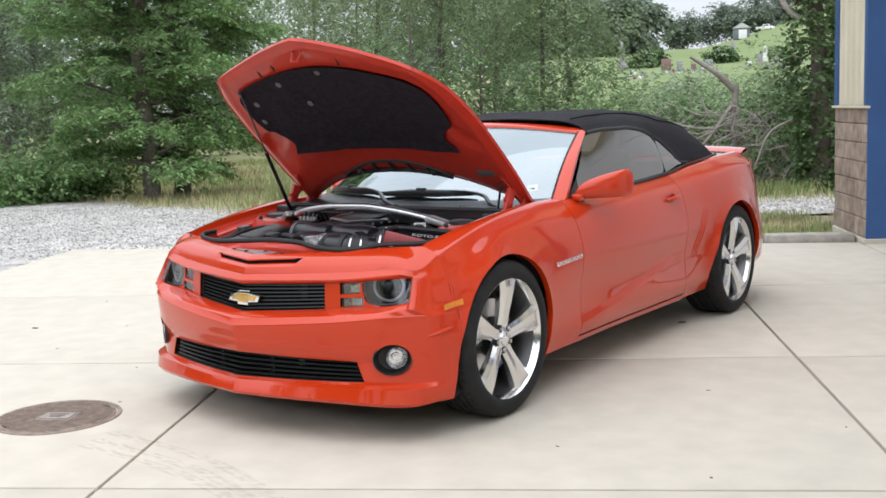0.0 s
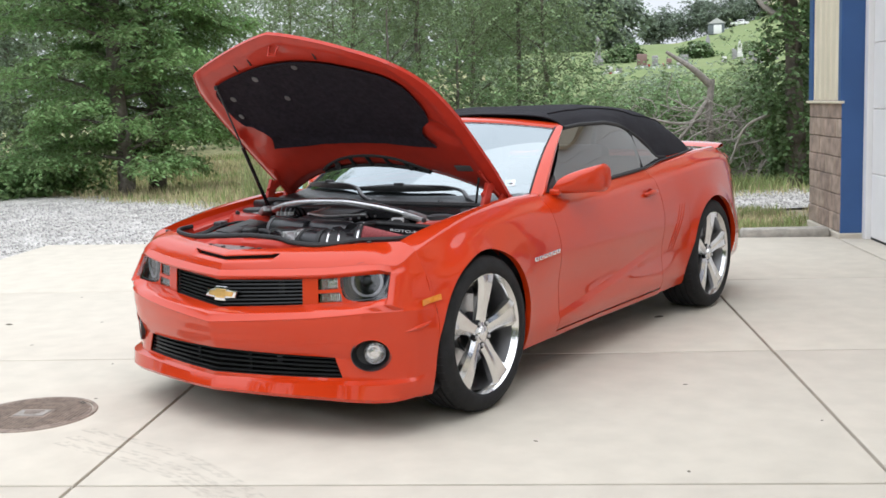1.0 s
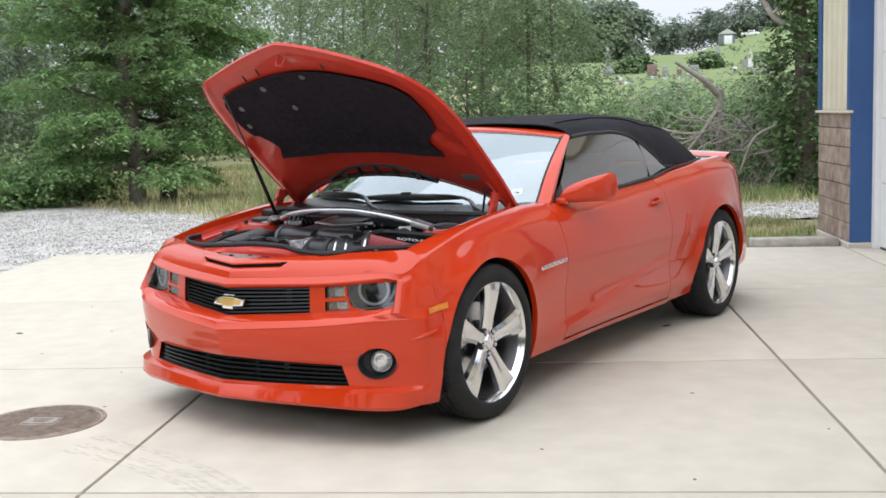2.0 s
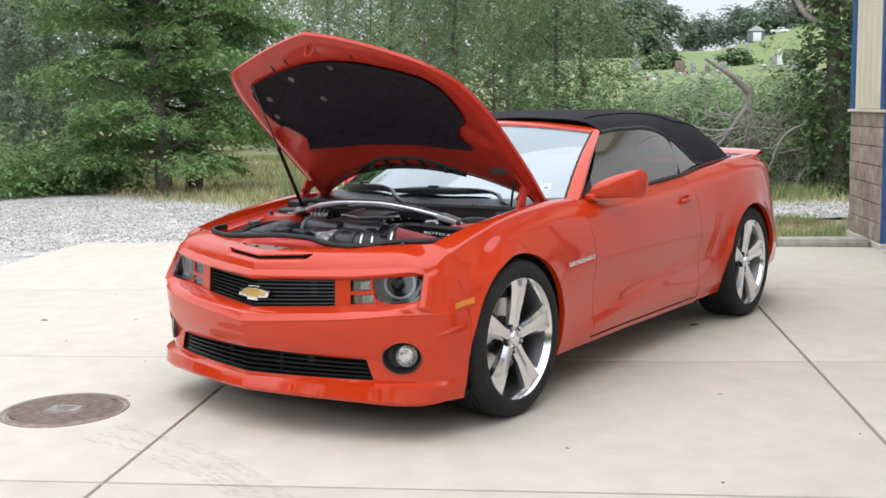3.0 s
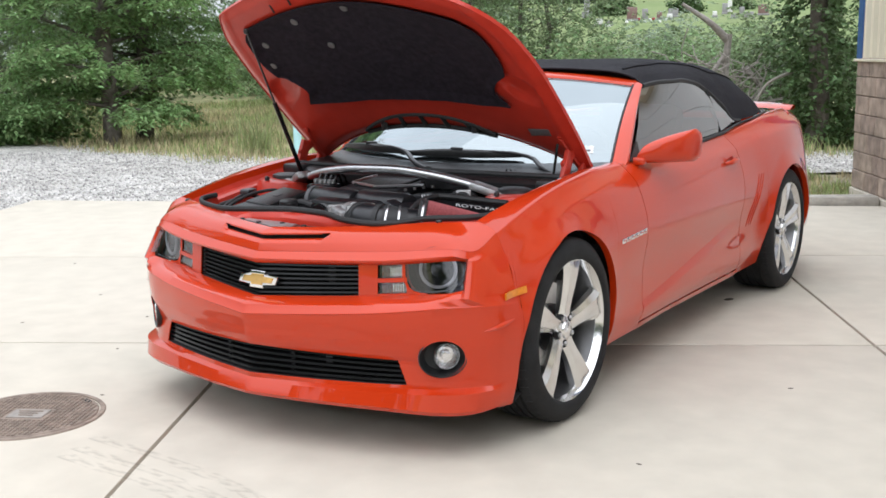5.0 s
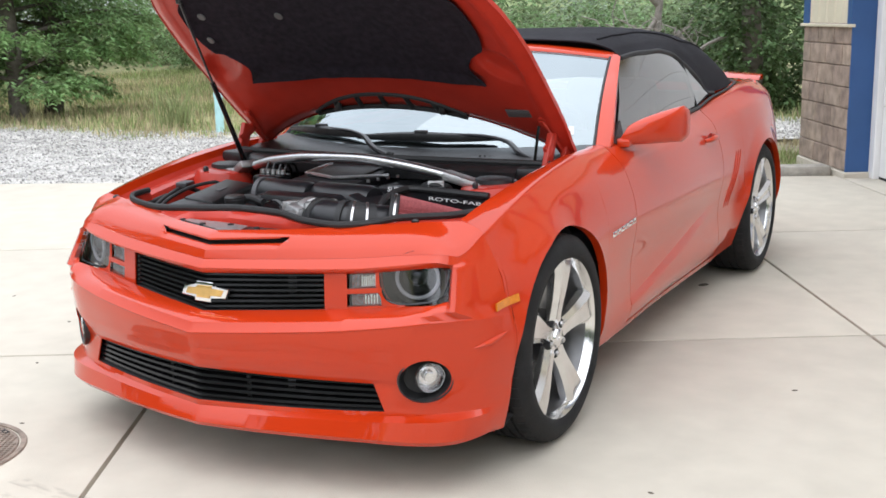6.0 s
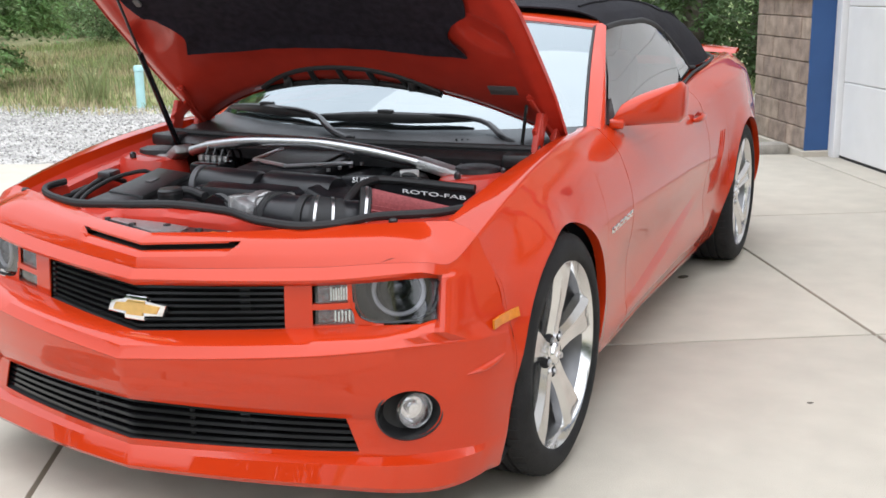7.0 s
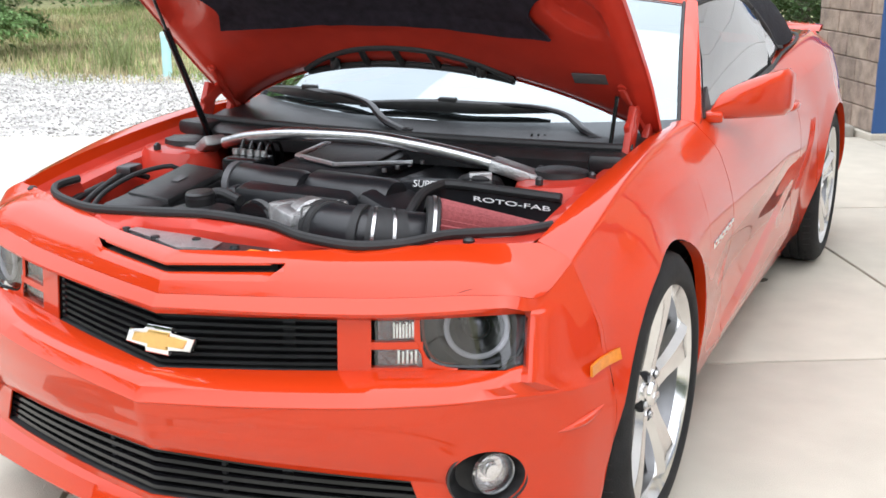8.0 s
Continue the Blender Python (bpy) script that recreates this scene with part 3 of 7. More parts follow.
def level_line(z0, zm, z1, d0, dm, d1, end, corner=None, recess=0.0):
    """A level line of the fascia from its middle to the flank. z and inset d at the middle, half way and at the lamp.
    corner: the point where the front turns sharply into the flank; recess: how far the lamp opening lies behind it."""
    zk = [(0, z0), (0.5, zm), (0.82, z1)] + ([(0.872, corner[2])] if corner else []) + [(1.0, end[2])]
    fz = spline(zk)
    fd = spline([(0, d0), (0.5, dm), (0.82, d1)])
    keys = []
    for s in (0, 0.2, 0.4, 0.55, 0.7, 0.82):
        e = 0.01
        t = Vector((base_x(s + e) - base_x(max(s - e, 0)), base_y(s + e) - base_y(max(s - e, 0)))).normalized() if s < 0.8 else Vector((0.72, 0.69))
        n = Vector((-t.y, t.x))
        d = fd(s)
        keys.append((s, base_x(s) + (n.x * d if s > 0 else 0), base_y(s) + n.y * d))
    if corner:
        keys[-1] = (0.82, corner[0] - 0.040 - 0.25 * recess, corner[1] - 0.030 + 0.95 * recess)
        if recess:
            keys.append((0.855, corner[0] - 0.014 - 0.2 * recess, corner[1] + 0.90 * recess))
        keys.append((0.872, corner[0], corner[1]))
        if recess:
            keys.append((0.893, corner[0] + 0.018, corner[1] + 0.009))
        keys.append((0.93, lerp(corner[0], end[0], 0.52), lerp(corner[1], end[1], 0.47)))
    else:
        keys.append((0.93, lerp(keys[-1][1], end[0], 0.72), lerp(keys[-1][2], end[1], 0.52)))
    keys.append((1.0, end[0], end[1]))
    fx = spline([(k[0], k[1]) for k in keys])
    fy = spline([(k[0], k[2]) for k in keys])
    return lambda s: (fx(s), fy(s), fz(s))


def flank_end(z):
    y = -0.4008
    return (side_x(y, z) + 0.0008, y, z)


LEVELS = [
    level_line(0.170, 0.167, 0.158, 0.10, 0.10, 0.08, flank_end(0.172)),
    level_line(0.185, 0.177, 0.167, 0.012, 0.01, 0.00, flank_end(0.185)),
    level_line(0.200, 0.194, 0.184, 0.000, -0.003, -0.014, flank_end(0.202)),
    level_line(0.236, 0.244, 0.248, 0.016, 0.010, -0.010, flank_end(0.252)),
    level_line(0.248, 0.256, 0.262, 0.026, 0.032, 0.028, flank_end(0.266)),
    level_line(0.266, 0.268, 0.276, 0.022, 0.036, 0.030, flank_end(0.28)),
    level_line(0.374, 0.360, 0.355, 0.036, 0.042, 0.024, flank_end(0.36)),
    level_line(0.388, 0.376, 0.372, 0.028, 0.032, 0.022, flank_end(0.38)),
    level_line(0.445, 0.452, 0.460, 0.014, 0.012, 0.010, flank_end(0.455)),
    level_line(0.494, 0.530, 0.556, 0.004, 0.004, 0.004, flank_end(0.55)),
    level_line(0.502, 0.538, 0.565, 0.004, 0.004, 0.006, flank_end(0.56)),
    level_line(0.530, 0.560, 0.584, 0.016, 0.022, 0.024, flank_end(0.583), (0.806, -0.588, 0.592), 0.001),
    level_line(0.538, 0.568, 0.596, 0.028, 0.045, 0.040, flank_end(0.60), (0.804, -0.582, 0.604), 0.006),
    level_line(0.552, 0.578, 0.606, 0.078, 0.104, 0.074, flank_end(0.615), (0.802, -0.576, 0.616), 0.026),
    level_line(0.676, 0.688, 0.712, 0.086, 0.112, 0.084, flank_end(0.70), (0.787, -0.531, 0.706), 0.024),
    level_line(0.686, 0.700, 0.724, 0.078, 0.092, 0.074, flank_end(0.725), (0.786, -0.528, 0.716), 0.010),
    level_line(0.694, 0.708, 0.732, 0.076, 0.089, 0.076, flank_end(0.74), (0.786, -0.524, 0.722)),
    level_line(0.710, 0.726, 0.744, 0.090, 0.106, 0.094, flank_end(0.79), (0.789, -0.512, 0.735)),
    level_line(0.718, 0.736, 0.754, 0.098, 0.116, 0.104, (0.831, -0.4008, 0.802), (0.791, -0.505, 0.745)),
]
NS = 56
S_LIST = [k / NS for k in range(NS + 1)]
GR0, GR1 = 13, 14
LG0, LG1 = 5, 6


def fascia_skip(i, j):
    s = (S_LIST[j] + S_LIST[j + 1]) / 2
    if i == GR0 and (s < 0.425 or 0.50 < s < 0.865):
        return True
    if i == LG0 and s < 0.60:
        return True
    return False


rows, index = [], []
for i in range(len(LEVELS) - 1):
    # the lower grille opening flares outwards to its foot
    flare = {LG0: 0.016, LG1: -0.016}.get(i, 0.0)
    rows.append([LEVELS[i](s + flare * math.exp(-((s - 0.60) / 0.045) ** 2)) for s in S_LIST])
    index.append(i)
    if i in (7, 8, 9):
        for f in (0.34, 0.67):
            a, b = [LEVELS[i](s) for s in S_LIST], [LEVELS[i + 1](s) for s in S_LIST]
            bulge = 0.003 * math.sin(math.pi * f)
            rows.append([tuple(lerp(p[c], q[c], f) + (bulge * (0, -1, 0)[c]) for c in range(3)) for p, q in zip(a, b)])
            index.append(100 + i)
rows.append([LEVELS[-1](s) for s in S_LIST])
index.append(len(LEVELS) - 1)

FOG = Vector((0.728, -0.606, 0.374))
FOG_N = Vector((0.60, -0.80, 0.0)).normalized()
FOG_T = Vector((0.80, 0.60, 0.0)).normalized()
FOG_A, FOG_B = 0.080, 0.066


def fog_uv(p):
    d = Vector(p) - FOG
    return d.dot(FOG_T) / FOG_A, d.z / FOG_B


# finer rows where the fog lamp sits
fine, findex = [], []
for i in range(len(rows) - 1):
    fine.append(rows[i])
    findex.append(index[i])
    z = rows[i][40][2]
    if 0.26 < z < 0.44:
        for k in range(1, 5):
            f = k / 5
            fine.append([tuple(lerp(p[c], q[c], f) for c in range(3)) for p, q in zip(rows[i], rows[i + 1])])
            findex.append(index[i])
fine.append(rows[-1])
findex.append(index[-1])


def fine_skip(i, j):
    if fascia_skip(findex[i] if findex[i] < 100 else -1, j):
        return True
    return hole[(i, j)]


# the cover's rear edge follows the fender
for row in fine:
    if 0.17 < row[-1][2] < 0.78:
        row[-1] = (side_x(-0.4008, row[-1][2]) + 0.0008, -0.4008, row[-1][2])
fine[-1] = [(x, y, z - 0.0006) for x, y, z in fine[-1]]
# let the edge of the fog lamp opening follow an ellipse
edge_pts, hole = set(), {}
for i in range(len(fine) - 1):
    for j in range(NS):
        c = [sum(fine[a][b][k] for a in (i, i + 1) for b in (j, j + 1)) / 4 for k in range(3)]
        u, v = fog_uv(c)
        hole[(i, j)] = c[0] > 0.55 and c[2] < 0.5 and u * u + v * v < 1.0
for i in range(len(fine) - 1):
    for j in range(NS):
        if hole[(i, j)]:
            for a, b in ((i, j), (i + 1, j), (i, j + 1), (i + 1, j + 1)):
                if not all(hole.get((a + da, b + db), False) for da in (-1, 0) for db in (-1, 0)):
                    edge_pts.add((a, b))
for a, b in edge_pts:
    u, v = fog_uv(fine[a][b])
    r = math.hypot(u, v) or 1
    p = Vector(fine[a][b]) + FOG_T * FOG_A * (u / r - u) + Vector((0, 0, FOG_B * (v / r - v)))
    fine[a][b] = tuple(p)
part("front_bumper", thick(sheet(fine, fine_skip, mirror=True), 0.004), PAINT, car, "glossy orange-red bumper cover with creased ledge and lower lip", angle=30)

# nose panel from the upper facet back to the bay, with the slot
rear_x = spline([(0, 0), (0.3, 0.25), (0.45, 0.375), (0.55, 0.45), (0.8, 0.63), (1, 0.758)])
rear_y = spline([(0, -0.680), (0.3, -0.605), (0.45, -0.552), (0.55, -0.520), (0.8, -0.450), (1, -0.404)])
rear_z = spline([(0, 0.800), (0.3, 0.808), (0.45, 0.815), (0.55, 0.820), (0.8, 0.830), (1, 0.836)])
nose = LEVELS[-1]


SLOT_S = 0.304


def nose_point(s, a, sink=0.0):
    """a runs from the facet (0) over the slot line (0.5) to the bay (1)."""
    slot_v = 0.44 + 0.08 * min(1.0, s / SLOT_S)
    v = slot_v * a / 0.5 if a <= 0.5 else lerp(slot_v, 1.0, (a - 0.5) / 0.5)
    p = Vector(nose(s)).lerp(Vector((rear_x(s), rear_y(s), rear_z(s))), v)
    p.z += 0.026 * math.sin(math.pi * v ** 0.72) * (1 - 0.3 * s) * (1 - 0.72 * max(0.0, (s - 0.72) / 0.28) ** 1.3) - sink
    return tuple(p)


AS = [0, 0.09, 0.15, 0.17, 0.30, 0.42, 0.5, 0.5, 0.54, 0.7, 0.85, 1.0]
SINK = [0, 0, 0, 0.004, 0.011, 0.016, 0.020, 0, 0, 0, 0, 0]


def slot_width(a):
    return SLOT_S - 0.036 * (0.5 - a) / 0.33 if a < 0.5 else SLOT_S


grid = []
for a, sink in zip(AS, SINK):
    row = []
    for s in S_LIST:
        k = 1.0 if s < slot_width(a) - 0.001 else 0.0
        row.append(nose_point(s, a, sink * k))
    grid.append(row)


def slot_skip(i, j):
    return i == 6


bm = sheet(grid, slot_skip, mirror=True)
part("nose_panel", thick(bm, 0.003), PAINT, car, "glossy orange-red panel with a wide V-shaped slot", angle=22)
ss = [s for s in S_LIST if s <= SLOT_S - 0.036]
back = [[(lambda p: (p[0], p[1] + dy, p[2] + dz))(nose_point(s, 0.5)) for s in ss] for dy, dz in ((0.001, -0.0212), (0.028, -0.022), (0.028, -0.006))]
part("slot_back", sheet(back, mirror=True), MATTE_BLACK, car)
lip = [[(lambda p: (p[0], p[1] + dy, p[2] + dz))(nose_point(s, 0.5)) for s in ss] for dy, dz in ((0.0, 0.0005), (0.0, -0.005), (0.02, -0.005))]
part("slot_lip", sheet(lip, mirror=True), PAINT, car)

# the roll of the fascia under the car, closing the view below the lip
grid = [[(lambda p: (p[0], p[1] + d, p[2] + h))(LEVELS[0](s)) for s in S_LIST] for d, h in ((0, 0), (0.12, 0.03))]
part("under_tray", sheet(grid, mirror=True), MATTE_BLACK, car)


# ---- grilles ----
def offset_level(i, s, back, lift=0.0):
    x, y, z = LEVELS[i](s)
    return (x * (1 - 0.02 * (back > 0)), y + back, z + lift)


def between(i0, i1, s, f, back):
    a, b = Vector(LEVELS[i0](s)), Vector(LEVELS[i1](s))
    p = a.lerp(b, f)
    return (p.x, p.y + back, p.z)


def grille(name, i0, i1, s1, slats, back, slat_h, depth):
    """A recessed dark grille with thin horizontal slats that follow the V of the nose."""
    ss = [s1 * k / 18 for k in range(19)]
    frame_bm = sheet([[between(i0, i1, s, f, b) for s in ss] for f, b in ((-0.03, 0.004), (0.0, back + depth), (1.0, back + depth), (1.03, 0.004))], mirror=True)
    g = part(name, frame_bm, MATTE_BLACK, car, "black grille with fine horizontal slats")
    for k in range(slats):
        f = (k + 0.6) / slats
        prof = [(-slat_h / 2, 0.0), (slat_h / 2, 0.002), (slat_h / 2, depth * 0.7), (-slat_h / 2, depth * 0.7), (-slat_h / 2, 0.0)]
        bm = sheet([[(lambda p: (p[0], p[1] + d, p[2] + h))(between(i0, i1, s, f, back)) for s in ss] for h, d in prof], mirror=True)
        part("slat", bm, GLOSS_BLACK, g, angle=40)
    # upright end pieces
    for sign in (1, -1):
        p0, p1 = Vector(between(i0, i1, s1, 0, back)), Vector(between(i0, i1, s1, 1, back))
        part("grille_end", tube([(sign * p0.x, p0.y + 0.012, p0.z), (sign * p1.x, p1.y + 0.012, p1.z)], 0.012, 8), GLOSS_BLACK, g)
    return g


upper_grille = grille("upper_grille", GR0, GR1, 0.43, 7, 0.012, 0.0065, 0.03)
lower_grille = grille("lower_grille", LG0, LG1, 0.625, 5, 0.014, 0.008, 0.05)
for sign in (1, -1):
    part("grille_post", box(0.012, 0.012, 0.10, 0.003, pose(sign * 0.16, -0.755, 0.32)), MATTE_BLACK, lower_grille)
# pale marks of the radiator hardware behind the slats
part("radiator_tag", box(0.026, 0.006, 0.06, 0.002, pose(0.275, -0.652, 0.640, 0, 0, 22)), GREY_PLASTIC, upper_grille)
part("radiator_tag", box(0.024, 0.006, 0.035, 0.002, pose(0.30, -0.715, 0.34, 0, 0, 22)), GREY_PLASTIC, lower_grille)

# bow-tie shaped badge: chrome edge, gold field
badge_outline = [(-0.036, 0.030), (0.036, 0.030), (0.030, 0.014), (0.098, 0.014), (0.084, -0.020), (0.022, -0.020), (0.028, -0.036), (-0.044, -0.036), (-0.036, -0.020), (-0.098, -0.020), (-0.086, 0.014), (-0.042, 0.014)]
badge_at = pose(-0.002, -0.738, 0.612, 90, 0, 0) @ pose(0, 0, 0, -6, 0, 0)
badge = part("badge", prism(badge_outline, 0.016, bevel=0.003), CHROME, upper_grille, "chrome badge with gold field", at=badge_at)
part("badge_field", prism([(x * 0.80, y * 0.62 - 0.001) for x, y in badge_outline], 0.005, bevel=0.0015, at=pose(0, 0, 0.0145)), GOLD, badge)

# ---- lamps ----
def lamp_patch(s0, s1, f0, f1, back, n=14, m=6, round_in=0.0):
    rows = []
    for a in range(m + 1):
        f = lerp(f0, f1, a / m)
        row = []
        for k in range(n + 1):
            s = lerp(s0, s1, k / n)
            row.append(between(GR0, GR1, s, f, back))
        rows.append(row)
    return rows


def mirrored(rows, sign):
    return [[(sign * p[0], p[1], p[2]) for p in row] for row in rows]


for sign in (1, -1):
    lamp = part("headlight", sheet(mirrored(lamp_patch(0.50, 0.858, -0.04, 1.04, 0.050), sign)), LAMP_DARK, car, "smoked headlight with pale ring around the projector")
    # body coloured bar between the two small lamps, and their frame
    part("turn_lamp", thick(sheet(mirrored(lamp_patch(0.505, 0.590, 0.56, 0.97, 0.020, 8, 3), sign)), 0.006), LAMP_CLEAR, lamp, "clear ribbed turn lamp")
    part("side_lamp", thick(sheet(mirrored(lamp_patch(0.505, 0.615, 0.05, 0.42, 0.020, 8, 3), sign)), 0.006), LAMP_CLEAR, lamp, "clear ribbed side lamp")
    for s0, s1, f0, f1 in ((0.505, 0.590, 0.56, 0.97), (0.505, 0.615, 0.05, 0.42)):
        for k in range(7):
            s = lerp(lerp(s0, s1, 0.42), s1 - 0.008, k / 6)
            part("rib", thick(sheet(mirrored(lamp_patch(s, s + 0.0045, f0 + 0.05, f1 - 0.05 - 0.03 * (k % 2), 0.013, 1, 3), sign)), 0.004), FOG_MIRROR, lamp)
        part("lens", sheet(mirrored(lamp_patch(s0, s1, f0, f1, 0.006, 8, 2), sign)), LENS, lamp)
    part("divider", thick(sheet(mirrored(lamp_patch(0.495, 0.612, 0.42, 0.56, 0.0, 6, 1), sign)), 0.02), PAINT, lamp)
    part("divider", thick(sheet(mirrored(lamp_patch(0.495, 0.64, -0.05, 0.05, 0.0, 6, 1), sign)), 0.02), PAINT, lamp)
    part("lens", sheet(mirrored(lamp_patch(0.600, 0.866, 0.0, 1.0, 0.003, 18, 4), sign)), SMOKE_LENS, lamp)
    part("lens_edge", tube([(sign * p[0], p[1], p[2]) for p in [between(GR0, GR1, s, f, 0.006) for s, f in ((0.600, 0.97), (0.604, 0.55), (0.622, 0.20), (0.655, 0.06), (0.72, 0.04), (0.80, 0.07), (0.842, 0.20), (0.860, 0.55), (0.864, 0.97))]], 0.005, 6), GLOSS_BLACK, lamp)
    # painted lower corners that round off the lens
    for curve, outer in ((((0.604, 1.02), (0.606, 0.62), (0.618, 0.28), (0.642, 0.10), (0.690, 0.03)), ((0.592, 1.02), (0.592, 0.62), (0.608, 0.26), (0.612, -0.04), (0.690, -0.05))),):
        cs, cf = spline([(k / 4, p[0]) for k, p in enumerate(curve)]), spline([(k / 4, p[1]) for k, p in enumerate(curve)])
        os_, of = spline([(k / 4, p[0]) for k, p in enumerate(outer)]), spline([(k / 4, p[1]) for k, p in enumerate(outer)])
        rows = []
        for q in np.linspace(0, 1, 21):
            a, b = (cs(q), cf(q)), (os_(q), of(q))
            rows.append([(sign * v[0], v[1], v[2]) for v in (between(GR0, GR1, a[0], a[1], 0.022), between(GR0, GR1, a[0], a[1], 0.001), between(GR0, GR1, (a[0] + b[0]) / 2, (a[1] + b[1]) / 2, -0.001), between(GR0, GR1, b[0], b[1], 0.002))])
        part("lamp_surround", sheet(rows), PAINT, lamp, angle=35)
    c = Vector(between(GR0, GR1, 0.722, 0.74, 0.034))
    c.x *= sign
    at = Matrix.Translation(c) @ Vector((sign * 0.42, -0.9, 0.02)).to_track_quat("Z", "Y").to_matrix().to_4x4()
    bm = bmesh.new()
    ring = []
    for k in range(41):
        a = radians(128) + radians(284) * k / 40
        ring.append((0.064 * math.cos(a), 0.064 * math.sin(a), 0.012))
    part("halo_ring", tube(ring, 0.0062, 8), HALO, lamp, "pale light ring", at=at)
    part("projector", lathe([(0.050, 0.0), (0.046, 0.012), (0.040, 0.004), (0.034, -0.004), (0.030, 0.008), (0.018, 0.018), (0.0, 0.021)], 32, at=at), LAMP_DARK, lamp)
    part("projector_lens", lathe([(0.030, 0.010), (0.022, 0.020), (0.010, 0.025), (0.0, 0.026)], 24, at=at), LENS, lamp)
    part("bowl", lathe([(0.085, 0.012), (0.06, -0.006), (0.052, -0.01)], 32, at=at), LAMP_DARK, lamp)
    # fog lamp
    fc = FOG + FOG_N * 0.004
    fa = Matrix.Translation((sign * fc.x, fc.y, fc.z)) @ Vector((sign * FOG_N.x, FOG_N.y, 0)).to_track_quat("Z", "Y").to_matrix().to_4x4()
    squash = Matrix.Diagonal((1, FOG_B / FOG_A, 1, 1))
    fog = part("fog_lamp", lathe([(0.088, -0.012), (0.088, 0.006), (0.084, 0.009), (0.078, -0.002), (0.064, -0.03), (0.050, -0.036), (0.0, -0.038)], 40, at=fa @ squash), PLASTIC, car, "round fog lamp in a black bezel")
    tilt = pose(sign * 0.012, 0.004, -0.022, 0, sign * 14, 0)
    part("fog_reflector", lathe([(0.050, 0.012), (0.047, 0.020), (0.044, 0.010), (0.030, -0.006), (0.0, -0.010)], 32, at=fa @ tilt), FOG_MIRROR, fog)
    part("fog_lens", lathe([(0.048, 0.016), (0.034, 0.024), (0.015, 0.028), (0.0, 0.029)], 32, at=fa @ tilt), LENS, fog)
    part("fog_bulb", lathe([(0.018, 0.0), (0.016, 0.012), (0.0, 0.015)], 20, at=fa @ tilt), CHROME, fog)
    # amber side marker
    rows = [[(sign * (side_x(y, z) + 0.004 + 0.06 * max(0.0, -0.40 - y)), y, z) for y in np.linspace(-0.456, -0.362 + (z - 0.6) * 0.1, 8)] for z in (0.572, 0.580, 0.588, 0.596)]
    for r in rows:
        for k, p in enumerate(r):
            r[k] = (p[0], p[1], p[2] + 0.016 * k / 7)
    part("side_marker", thick(sheet(rows), 0.006), AMBER, car, "amber side marker lens")

for ob in car.children_recursive:
    if ob.name.startswith(("lens", "fog_lens")):
        ob.visible_shadow = False
# crease above the fog lamp
for sign in (1, -1):
    pts = [(lambda p: (sign * p[0], p[1], p[2]))(between(8, 9, lerp(0.878, 0.985, k / 10), lerp(0.10, 0.50, (k / 10) ** 1.2), 0.004)) for k in range(11)]
    part("bumper_crease", tube(pts, 0.013, 10, flat=0.7, taper=lambda t: 0.1 + math.sin(math.pi * t)), PAINT, car)

# ---- wheels ----
def spoke_mesh(a0):
    """One of the five broad flared spokes, dished towards the hub."""
    bm = bmesh.new()
    stations = [(0.040, 0.040, 0.001, 0.03), (0.080, 0.036, 0.005, 0.034), (0.12, 0.037, 0.011, 0.038), (0.17, 0.046, 0.019, 0.042), (0.225, 0.057, 0.025, 0.044), (0.255, 0.064, 0.026, 0.040), (0.271, 0.078, 0.024, 0.030)]
    rows = []
    for r, w, x, d in stations:
        prof = [(-w * 1.05, x - d), (-w, x - 0.017), (-w * 0.60, x), (-w * 0.08, x - 0.003), (w * 0.08, x - 0.003), (w * 0.60, x), (w, x - 0.017), (w * 1.05, x - d)]
        rows.append([(h, r * math.cos(a0) - t * math.sin(a0), r * math.sin(a0) + t * math.cos(a0)) for t, h in prof])
    return sheet(rows, bm=bm)


